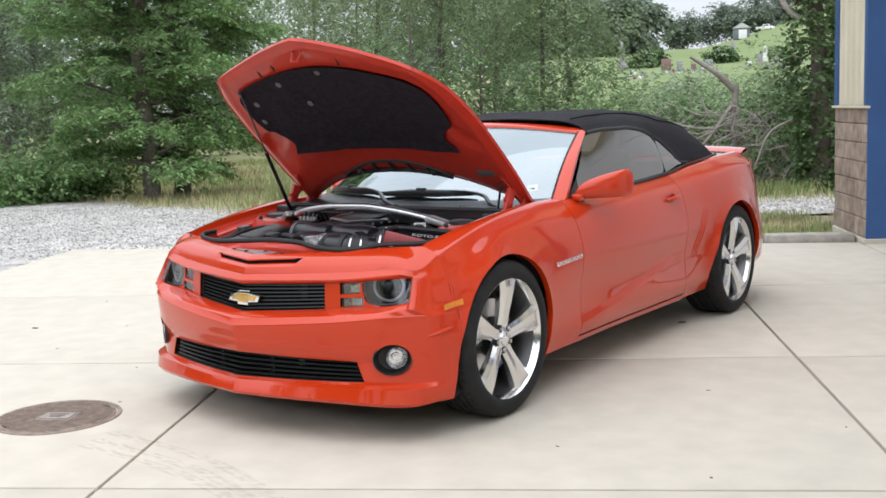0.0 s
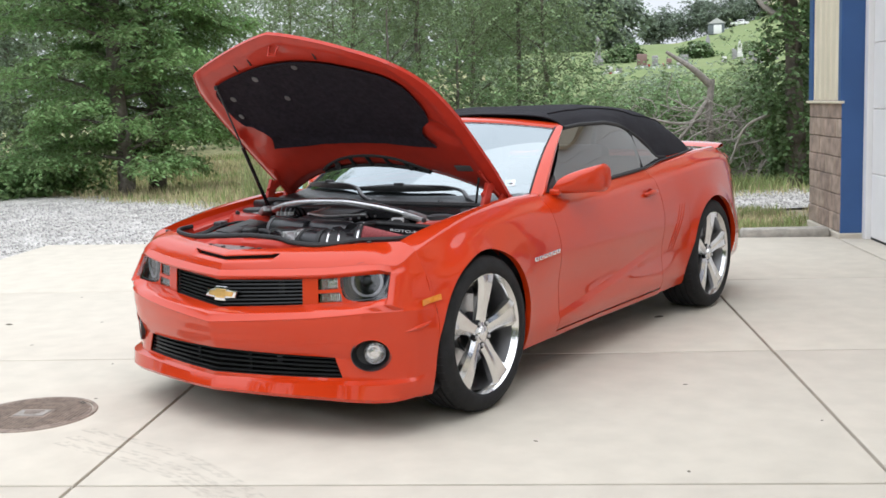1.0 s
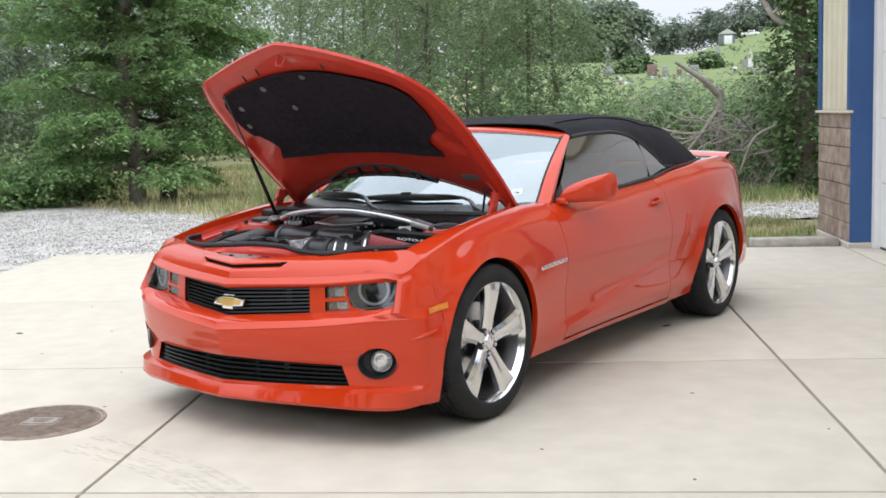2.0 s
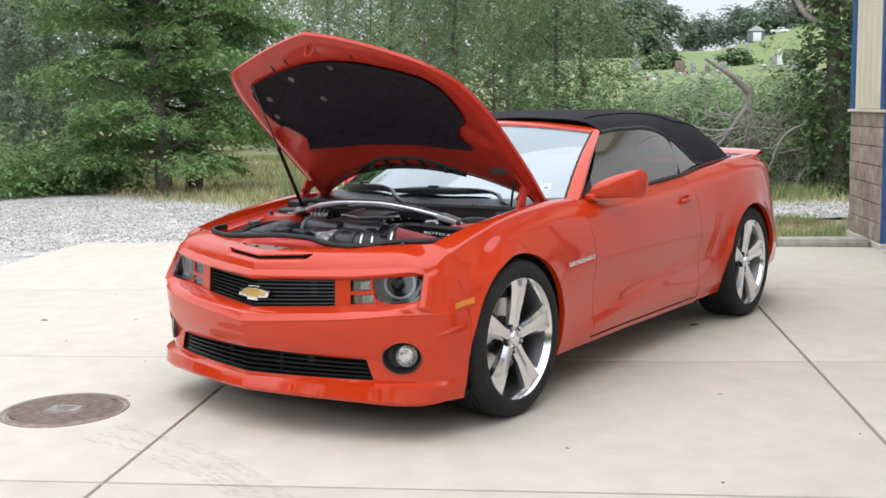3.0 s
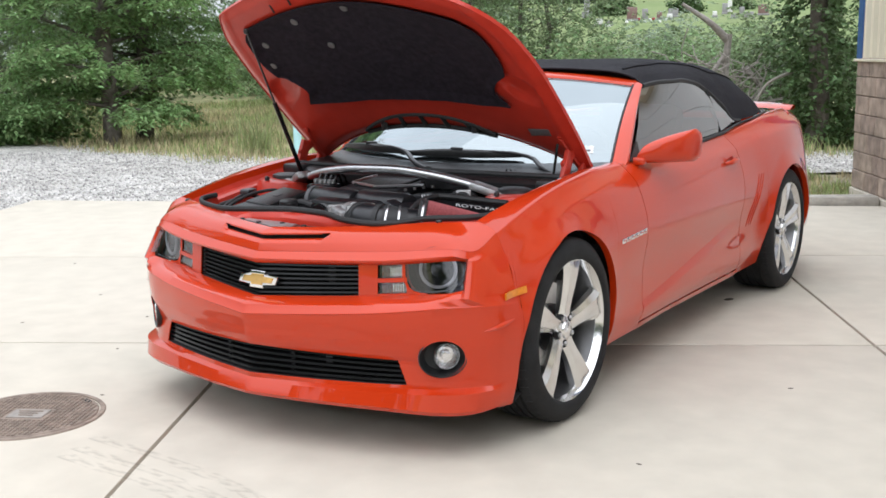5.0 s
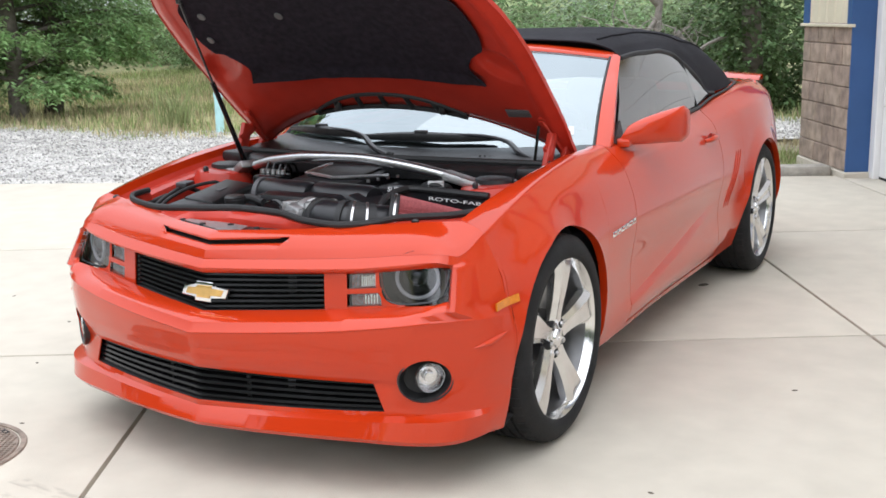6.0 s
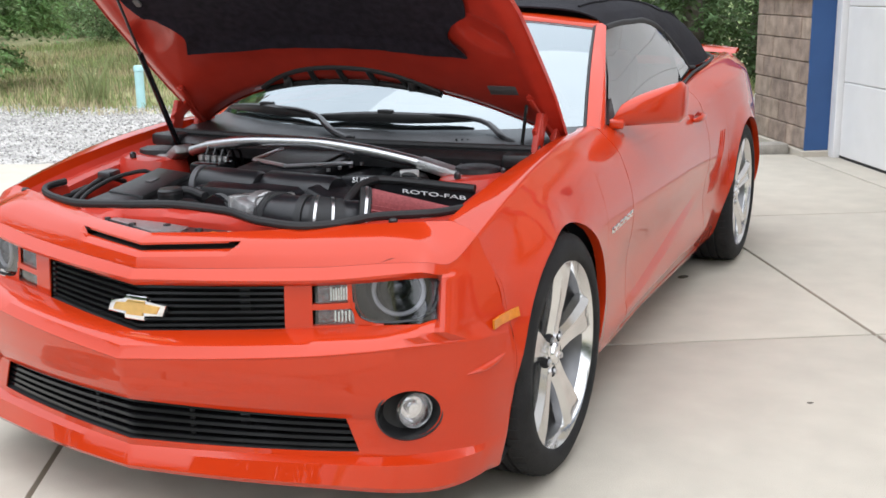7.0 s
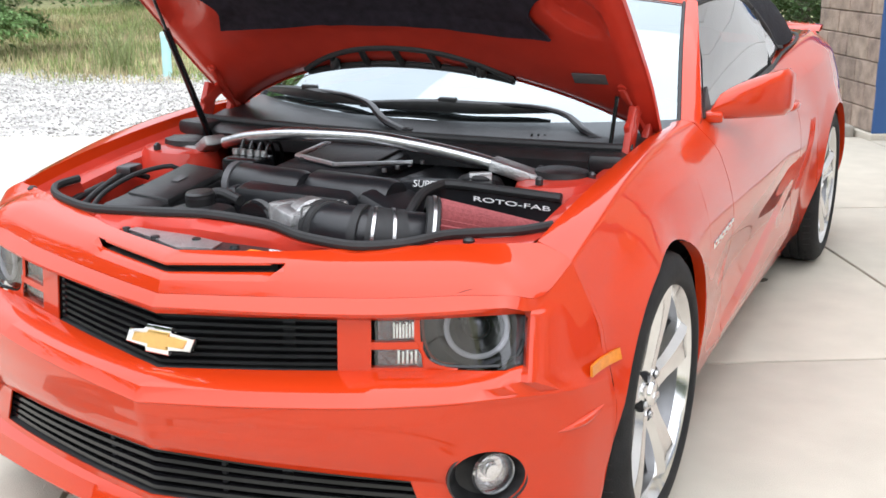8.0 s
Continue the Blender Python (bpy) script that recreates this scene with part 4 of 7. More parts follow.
def make_wheel(width):
    w = part("wheel", lathe([(0.283, 0.030), (0.279, 0.033), (0.272, 0.022), (0.264, 0.002)], 64, "X"), ALLOY, car, "polished five-spoke alloy wheel")
    part("barrel", lathe([(0.2655, 0.004), (0.254, -0.04), (0.244, -0.08), (0.246, -0.20), (0.268, -0.215)], 64, "X"), BARREL, w)
    half = width / 2
    c = 0.02 - half + 0.019
    prof = []
    sect = [(0.279, half - 0.010), (0.284, half - 0.002), (0.294, half + 0.004), (0.318, half + 0.004), (0.342, half - 0.006), (0.356, half - 0.018), (0.362, half - 0.034)]
    for r, h in sect:
        prof.append((r, c + h))
    groove = [0.055, 0.02, -0.02, -0.055]
    for g in groove:
        k = g * width / 0.245
        prof += [(0.3645, c + k + 0.007), (0.3565, c + k + 0.005), (0.3565, c + k - 0.005), (0.3645, c + k - 0.007)]
    for r, h in reversed(sect):
        prof.append((r, c - h))
    part("tyre", lathe(prof, 72, "X"), RUBBER, w, "black low-profile road tyre")
    # cross sipes on the shoulder
    bm = bmesh.new()
    for k in range(60):
        a = 2 * math.pi * k / 60
        box(0.030, 0.0032, 0.006, 0, pose(0, 0, 0, math.degrees(a)) @ pose(c + half - 0.038, 0, 0.3605, 0, 12, 0), bm)
    tagged(part("tread_pattern", bm, MATTE_BLACK, w), kind="stuff")
    for k in range(5):
        part("spoke", spoke_mesh(2 * math.pi * k / 5 + math.pi / 2), ALLOY, w, angle=22)
    hub = part("hub", lathe([(0.072, -0.03), (0.070, -0.010), (0.060, -0.003), (0.036, 0.003), (0.033, 0.010), (0.028, 0.013), (0.0, 0.014)], 32, "X"), ALLOY, w)
    part("hub_badge", prism([(x * 0.22, y * 0.22) for x, y in badge_outline], 0.003, at=pose(0.0135, 0, 0, 90, 0, 90)), CHROME, hub)
    for k in range(5):
        a = 2 * math.pi * k / 5 + math.pi / 2 + math.pi / 5
        at = pose(0.001, 0.055 * math.cos(a), 0.055 * math.sin(a))
        part("lug_well", lathe([(0.0, 0.001), (0.0165, 0.001), (0.018, -0.002), (0.018, -0.02)], 18, "X", at=at), MATTE_BLACK, w)
        part("lug_nut", lathe([(0.010, -0.001), (0.0095, 0.007), (0.006, 0.009), (0.0, 0.009)], 6, "X", at=at), BRUSHED, w)
    part("brake_disc", lathe([(0.075, -0.075), (0.178, -0.075), (0.178, -0.10), (0.075, -0.10)], 48, "X"), BRUSHED, w, "grey steel brake disc")
    part("dust_shield", lathe([(0.225, -0.112), (0.06, -0.118), (0.0, -0.118)], 40, "X"), MATTE_BLACK, w)
    part("brake_hat", lathe([(0.095, -0.10), (0.095, -0.06), (0.0, -0.058)], 32, "X"), DARK_STEEL, w)
    part("caliper", box(0.07, 0.10, 0.15, 0.02, pose(-0.08, -0.15, 0.05, 20)), CAST, w, "grey brake caliper")
    return w


def place_wheel(w, x, y, sign):
    w.matrix_local = pose(x, y, HUB_Z) @ pose(0, 0, 0, -6 if y < 1 else -3) @ (pose(0, 0, 0, 0, 0, 180) if sign < 0 else Matrix.Identity(4))


front = make_wheel(0.245)
rear_wheel = make_wheel(0.275)
for src, y in ((front, AXLE_F), (rear_wheel, AXLE_R)):
    x = 0.904 if y < 1 else 0.906
    place_wheel(src, x, y, 1)
    other = copy_thing(src, Matrix.Identity(4))
    place_wheel(other, -x, y, -1)
# dark wheel housings
for yc in (AXLE_F, AXLE_R):
    for sign in (1, -1):
        grid = []
        for k in range(25):
            a = math.pi * (-0.12 + 1.24 * k / 24)
            y, z = yc + (ARCH + 0.016) * math.cos(a), HUB_Z + (ARCH + 0.016) * math.sin(a)
            grid.append([(sign * x, y, z) for x in (0.855, 0.75, 0.60)] + [(sign * 0.60, yc, HUB_Z)])
        part("wheel_housing", sheet(grid), MATTE_BLACK, car)

# ---- raised hood: hinged at the rear, drawn in its own slope ----
HOOD_A = math.atan(0.89)
H_FWD = Vector((0, -math.cos(HOOD_A), math.sin(HOOD_A)))
H_UP = Vector((0, math.sin(HOOD_A), math.cos(HOOD_A)))
H_ORG = Vector((0, 0.585, 0.942))
hood_w = spline([(0, 0.752), (0.3, 0.768), (0.62, 0.764), (0.87, 0.730), (1.0, 0.682), (1.15, 0.63)])


def hood_front(u):
    return 1.078 + 0.190 * (1 - abs(u) ** 1.22)


def hood_rear(u):
    return 0.245 * (1 - abs(u) ** 2.2)


def hood_crown(u, f):
    return 0.050 * (1 - u * u) + 0.018 * math.exp(-((abs(u) - 0.0) / 0.38) ** 4) * math.sin(math.pi * min(1, f * 1.1)) - 0.035 * f ** 6 - 0.02


def hood_point(u, f, h=0.0):
    t = lerp(hood_rear(u), hood_front(u), f)
    corner = 1.0 - 0.055 * max(0.0, (f - 0.86) / 0.14) ** 2 * (abs(u) ** 6)
    x = u * hood_w(min(t, 1.15)) * corner
    if abs(u) < 0.999 and t > 1.15:
        x = u * lerp(hood_w(1.15), hood_w(1.15) * 1.0, 0.5)
    p = H_ORG + H_FWD * t + H_UP * (hood_crown(u, f) + h)
    return (x, p.y, p.z)


HU = [-1, -0.985, -0.96, -0.92, -0.86, -0.78, -0.68, -0.58, -0.48, -0.38, -0.28, -0.18, -0.09, 0, 0.09, 0.18, 0.28, 0.38, 0.48, 0.58, 0.68, 0.78, 0.86, 0.92, 0.96, 0.985, 1]
HF = [0, 0.012, 0.04, 0.08, 0.14, 0.22, 0.3, 0.4, 0.5, 0.6, 0.7, 0.78, 0.85, 0.91, 0.95, 0.98, 1.0]
hood = part("hood", thick(sheet([[hood_point(u, f) for u in HU] for f in HF]), 0.004), PAINT, car, "raised hood with red inner frame and black insulation pad", angle=40)


def liner_mask(u, f):
    """Above zero inside the insulation pad: notched where the dishes sit, straight along its rear edge."""
    t = lerp(hood_rear(u), hood_front(u), f)
    x = abs(u) * hood_w(min(t, 1.15))
    wide = spline([(0.38, 0.555), (0.46, 0.535), (0.54, 0.500), (0.60, 0.530), (0.66, 0.600), (0.76, 0.618), (0.90, 0.600), (0.98, 0.530), (1.10, 0.36)])(t)
    return min(wide - x, t - 0.452, 1.080 - 0.34 * x * x - t)


def inner_depth(u, f):
    rim = min(1.0, min((1 - abs(u)) / 0.06, f / 0.05, (1 - f) / 0.05))
    d = -0.014 - 0.020 * max(0.0, min(1.0, rim))
    d += 0.014 * max(0.0, min(1.0, liner_mask(u, f) / 0.05))
    ridge = math.exp(-((abs(u) - 0.93) / 0.02) ** 2) * 0.006
    # round embossed dishes near the hinges
    for s in (-1, 1):
        r = math.hypot((u - s * 0.82) * 0.77, (f - 0.46) * 1.05)
        if r < 0.085:
            d += 0.022 * (1 - (r / 0.085) ** 4)
    return d - ridge


IU = [-0.995 + 1.99 * k / 84 for k in range(85)]
IF = [0.004 + 0.992 * k / 70 for k in range(71)]
part("inner_frame", sheet([[hood_point(u, f, inner_depth(u, f)) for u in IU] for f in IF]), PAINT_INNER, hood, "orange-red stamped inner frame", angle=40)
# closing edge between skin and inner frame
for rows in ([[hood_point(s, f, h) for f in HF] for h in (0.0, -0.010, -0.018)] for s in (-1, 1)):
    part("hood_edge", thick(sheet(rows), 0.003), PAINT_INNER, hood)
for f in (0.0, 1.0):
    part("hood_edge", thick(sheet([[hood_point(u, f, h) for u in HU] for h in (0.0, -0.010, -0.018)]), 0.003), PAINT_INNER, hood)
# insulation pad with notched outline
LU = [-0.88 + 1.76 * k / 140 for k in range(141)]
LF = [0.18 + 0.70 * k / 110 for k in range(111)]
pad_rows = [[hood_point(u, f, inner_depth(u, f) - 0.012 - 0.004 * noise.noise((u * 9, f * 9, 0))) for u in LU] for f in LF]
KEPT = [[liner_mask((LU[j] + LU[j + 1]) / 2, (LF[i] + LF[i + 1]) / 2) >= 0 for j in range(140)] for i in range(110)]
for i in range(1, 110):
    for j in range(1, 140):
        near = [KEPT[i - 1][j - 1], KEPT[i - 1][j], KEPT[i][j - 1], KEPT[i][j]]
        if any(near) and not all(near):
            # the rim of the pad follows its outline, not the weave of the sheet
            u, f = LU[j], LF[i]
            for _ in range(3):
                m0 = liner_mask(u, f)
                gu, gf = (liner_mask(u + 0.002, f) - m0) / 0.002, (liner_mask(u, f + 0.002) - m0) / 0.002
                k = m0 / (gu * gu + gf * gf + 1e-6)
                u, f = u - max(-0.012, min(0.012, k * gu)), f - max(-0.006, min(0.006, k * gf))
            pad_rows[i][j] = hood_point(u, f, inner_depth(u, f) - 0.012)
bm = sheet(pad_rows, lambda i, j: liner_mask((LU[j] + LU[j + 1]) / 2, (LF[i] + LF[i + 1]) / 2) < 0)
part("insulation_pad", thick(bm, 0.006), LINER, hood, "black felt insulation pad with grey clips", angle=60)
for u, f in ((-0.72, 0.72), (-0.76, 0.60), (-0.42, 0.775), (-0.28, 0.58), (0.0, 0.77)):
    p = Vector(hood_point(u, f, inner_depth(u, f) - 0.020))
    m = Matrix.Translation(p) @ (-H_UP).to_track_quat("Z", "Y").to_matrix().to_4x4()
    part("pad_clip", lathe([(0.018, 0.0), (0.016, 0.004), (0.005, 0.005), (0.0, 0.004)], 16, at=m), GREY_PLASTIC, hood)
# latch loop, slots, sticker and stops
p = Vector(hood_point(0, 0.93, -0.036))
part("latch_loop", tube([p + Vector((-0.025, 0, 0)), p + Vector((-0.022, -0.02, -0.045)), p + Vector((0.022, -0.02, -0.045)), p + Vector((0.025, 0, 0))], 0.006, 8), PAINT_INNER, hood)
for u in (-0.52, -0.36, 0.30):
    p = Vector(hood_point(u, 0.90, -0.034))
    part("frame_slot", box(0.008, 0.07, 0.004, 0.001, Matrix.Translation(p) @ pose(0, 0, 0, -math.degrees(HOOD_A), 0, 12)), MATTE_BLACK, hood)
p = Vector(hood_point(0.80, 0.185, inner_depth(0.80, 0.185) - 0.003))
part("sticker", box(0.12, 0.045, 0.002, 0.0005, Matrix.Translation(p) @ pose(0, 0, 0, -math.degrees(HOOD_A), 0, 0)), GREY_PLASTIC, hood, "grey paper sticker")
for u in (-0.30, 0.34):
    p = Vector(hood_point(u, 0.045, -0.034))
    part("bump_stop", lathe([(0.016, 0.01), (0.016, -0.02), (0.012, -0.026), (0.0, -0.027)], 14, at=Matrix.Translation(p)), PLASTIC, hood)
# black arched opening with ribs at the trailing edge
arc = [hood_point(-0.46 + 0.92 * k / 24, 0.092 - 0.060 * abs(-1 + 2 * k / 24) ** 2.6, -0.036) for k in range(25)]
part("rear_seal", tube(arc, 0.009, 8), SEAL, hood)
for k in range(5):
    u = -0.30 + 0.15 * k
    f1 = 0.092 - 0.060 * abs(u / 0.46) ** 2.6
    part("rear_rib", tube([hood_point(u, f1, -0.037), hood_point(u * 1.04, 0.02, -0.034)], 0.011, 8), SEAL, hood)
part("rear_lip", tube([hood_point(-0.46 + 0.92 * k / 20, 0.012, -0.03) for k in range(21)], 0.010, 8), SEAL, hood)
for sign in (1, -1):
    # hinge arms
    part("hinge_bracket", box(0.022, 0.055, 0.17, 0.005, pose(sign * 0.720, 0.355, 0.945, -24)), PAINT_INNER, car)
    part("hinge_bracket", box(0.016, 0.16, 0.04, 0.005, pose(sign * 0.715, 0.405, 1.00, 28)), PAINT_INNER, car)
    a = Vector(hood_point(sign * 0.90, 0.20, -0.03))
    b = Vector(hood_point(sign * 0.95, 0.02, -0.03))
    part("hinge_arm", box(0.02, (a - b).length, 0.035, 0.004, Matrix.Translation((a + b) / 2) @ (a - b).to_track_quat("Y", "Z").to_matrix().to_4x4()), PAINT_INNER, hood)
    part("hinge_plate", box(0.022, 0.10, 0.13, 0.005, pose(sign * 0.725, 0.52, 0.91, -25)), PAINT_INNER, car)
    part("hinge_bolt", lathe([(0.014, 0), (0.014, 0.012), (0.0, 0.014)], 10, at=Matrix.Translation(a) @ (-H_UP).to_track_quat("Z", "Y").to_matrix().to_4x4()), PAINT_INNER, hood)
# one gas strut on the right side, a thin stay on the left
top = Vector(hood_point(-0.79, 0.845, -0.045))
low = Vector((-0.618, 0.235, 0.882))
mid = low.lerp(top, 0.52)
strut = part("gas_strut", tube([low, mid], 0.0105, 12), GLOSS_BLACK, car, "black gas strut holding up the hood")
part("strut_rod", tube([mid, top], 0.0048, 10), DARK_STEEL, strut)
part("strut_joint", lathe([(0.0, -0.014), (0.012, -0.01), (0.014, 0), (0.012, 0.01), (0.0, 0.014)], 12, at=Matrix.Translation(top)), PLASTIC, strut)
part("hood_stay", tube([hood_point(0.88, 0.17, -0.05), (0.665, 0.34, 0.885)], 0.006, 8), GLOSS_BLACK, car)

# ---- windshield, pillars, soft top ----
def ws_point(u, v):
    a = Vector((u * 0.765, 0.715 - 0.320 * (1 - u * u), 0.940 - 0.004 * (1 - u * u)))
    b = Vector((u * 0.622, 1.265 - 0.12 * (1 - u * u), 1.266 + 0.050 * (1 - u * u)))
    p = a.lerp(b, v)
    p.z += 0.018 * math.sin(math.pi * v)
    p.y -= 0.012 * math.sin(math.pi * v)
    return p


UU = [-1 + 2 * k / 24 for k in range(25)]
windshield = part("windshield", sheet([[ws_point(u, v) for u in UU] for v in np.linspace(0, 1, 10)]), WINDSHIELD, car, "clear windshield mirroring the sky", angle=60)
windshield.visible_shadow = False
part("frit_band", sheet([[ws_point(u, v) + Vector((0, 0.006, -0.004)) for u in UU] for v in (0, 0.05, 0.10)]), MATTE_BLACK, windshield)
m = Matrix.Translation(ws_point(0.86, 0.16) + Vector((0, 0.004, 0))) @ pose(0, 0, 0, 35, 0, 20)
part("inspection_sticker", box(0.055, 0.05, 0.001, 0, m), WHITE_PRINT, windshield, "white square windshield sticker with dark bars")
part("sticker_bar", box(0.03, 0.012, 0.002, 0, m @ pose(0, -0.008, 0.001)), GREY_PLASTIC, windshield)
# mirror inside
part("inner_mirror", box(0.24, 0.03, 0.065, 0.012, pose(0, 1.02, 1.215, 20)), MATTE_BLACK, car)


def bar(a, b, wide, deep, mat, name, up=(0, 0, 1), bevel=0.012, parent=None, n=1):
    a, b = Vector(a), Vector(b)
    d = b - a
    m = Matrix.Translation((a + b) / 2) @ d.to_track_quat("Y", "Z").to_matrix().to_4x4()
    return part(name, box(wide, d.length, deep, bevel, m), mat, parent or car)


for sign in (1, -1):
    rows = []
    for v in np.linspace(-0.10, 1.04, 12):
        p = ws_point(1, max(min(v, 1.04), -0.1))
        q = Vector((lerp(0.812, 0.664, max(v, 0)), lerp(0.795, 1.262, v), lerp(0.946, 1.252, v) + 0.016 * math.sin(math.pi * max(0, v))))
        rows.append([(sign * x, y, z) for x, y, z in ((p.x - 0.012, p.y + 0.01, p.z - 0.004), (p.x, p.y, p.z + 0.006), tuple(Vector(p).lerp(q, 0.4) + Vector((0.008, -0.002, 0.012))), tuple(Vector(p).lerp(q, 0.8) + Vector((0.010, -0.004, 0.008))), tuple(q), (q.x - 0.02, q.y + 0.02, q.z - 0.01))])
    part("windshield_pillar", thick(sheet(rows), 0.005), PAINT, car, angle=40)
    part("pillar_gasket", tube([ws_point(sign, v) + Vector((-sign * 0.004, -0.004, 0.004)) for v in np.linspace(0, 1, 12)], 0.006, 6), SEAL, car)
head = [[ws_point(u, 1.0) + Vector((0, dy, dz)) for u in UU] for dy, dz in ((-0.010, -0.008), (0.0, 0.010), (0.030, 0.020), (0.075, 0.024))]
part("windshield_header", thick(sheet(head), 0.006), PAINT, car, angle=40)
part("header_gasket", tube([ws_point(u, 0.985) + Vector((0, -0.004, 0.002)) for u in UU], 0.002, 6), SEAL, car)

top_mid = spline([(1.262, 1.345), (1.45, 1.370), (1.75, 1.388), (2.05, 1.392), (2.35, 1.385), (2.6, 1.352), (2.85, 1.270), (3.05, 1.160), (3.22, 1.060)])
rail_x = spline([(1.262, 0.640), (1.7, 0.665), (2.0, 0.668), (2.2, 0.690), (2.4, 0.735), (2.65, 0.745), (2.95, 0.715), (3.22, 0.640)])
rail_z = spline([(1.262, 1.268), (1.5, 1.287), (1.75, 1.286), (1.95, 1.268), (2.12, 1.220), (2.27, 1.140), (2.40, 1.050), (2.55, 1.040), (2.9, 1.055), (3.22, 1.045)])


def top_point(y, u):
    zr, zm, xr = rail_z(y), top_mid(y), rail_x(y)
    k = abs(u)
    if k <= 1:
        bow = (1 - k ** 5.5)
        x = u * xr
        z = zr + (zm - zr) * bow ** 0.72
    p = noise.noise((x * 3.0, y * 6.0, 3.0)) * 0.006
    sag = -0.008 * math.sin((y - 1.262) / (2.05 - 1.262) * math.pi) ** 2 * (1 - k) if y < 2.05 else -0.012 * abs(math.sin((y - 2.05) * 6.0)) * (1 - k * 0.6)
    return (x, y + (0.10 * (1 - k * k) * -1 if y < 1.415 else 0) * (1.415 - y) / 0.1, z + p + sag)


TU = [-1 + 2 * k / 40 for k in range(41)]
TY = [1.315 + (3.22 - 1.315) * k / 60 for k in range(61)]
soft_top = part("soft_top", thick(sheet([[top_point(y, u) for u in TU] for y in TY]), 0.006), CANVAS, car, "black canvas soft top, closed", angle=50)
for sign in (1, -1):
    part("top_seam", tube([Vector(top_point(y, sign * 0.80)) + Vector((0, 0, 0.003)) for y in TY[2:-6]], 0.005, 6), CANVAS, soft_top)
    part("top_rail", tube([Vector(top_point(y, sign)) + Vector((sign * 0.002, 0, -0.008)) for y in TY if y < 2.5], 0.011, 8), SEAL, soft_top)
    # belt moulding below the rear of the top
    part("belt_moulding", tube(smooth_line([(sign * 0.782, 2.10, 0.986), (sign * 0.768, 2.38, 1.018), (sign * 0.762, 2.70, 1.038), (sign * 0.730, 2.98, 1.055), (sign * 0.650, 3.20, 1.055)], 20), 0.008, 8, flat=0.8), SEAL, car)
    # door glass and quarter glass
    rows = []
    for k in range(13):
        f = k / 12
        yb, yt = lerp(0.84, 2.08, f), lerp(1.27, 2.09, f)
        b = Vector((lerp(0.798, 0.770, f), yb, lerp(0.938, 0.984, f)))
        t = Vector((rail_x(yt) + 0.004, yt, rail_z(yt) - 0.014))
        rows.append([(sign * p.x, p.y, p.z) for p in [b.lerp(t, g) + Vector((0.018 * math.sin(math.pi * g), 0, 0)) for g in (0, 0.25, 0.5, 0.75, 1)]])
    part("door_glass", sheet(rows), SIDE_GLASS, car, "tinted side window, closed", angle=60)
    rows = []
    for k in range(7):
        f = k / 6
        b = Vector((lerp(0.768, 0.742, f), lerp(2.10, 2.38, f), lerp(0.986, 1.024, f)))
        yt = lerp(2.11, 2.39, f)
        t = Vector((rail_x(yt) + 0.004, yt, rail_z(yt) - 0.012))
        rows.append([(sign * p.x, p.y, p.z) for p in [b.lerp(t, g) + Vector((0.01 * math.sin(math.pi * g), 0, 0)) for g in (0, 0.5, 1)]])
    part("quarter_glass", sheet(rows), SIDE_GLASS, car, "tinted quarter window", angle=60)
    part("window_post", tube([(sign * 0.771, 2.09, 0.984), (sign * (rail_x(2.10) + 0.004), 2.10, rail_z(2.10) - 0.01)], 0.010, 8), GLOSS_BLACK, car)
    part("belt_strip", tube(smooth_line([(sign * 0.804, 0.83, 0.948), (sign * 0.800, 1.5, 0.961), (sign * 0.780, 2.10, 0.986)], 12), 0.010, 8), SEAL, car)
    # black triangle ahead of the door glass
    part("sail_piece", thick(sheet([[(sign * 0.806, 0.80, 0.946), (sign * 0.803, 0.92, 0.948)], [(sign * 0.776, 0.925, 1.02), (sign * 0.776, 0.94, 1.025)]]), 0.01), PLASTIC, car)

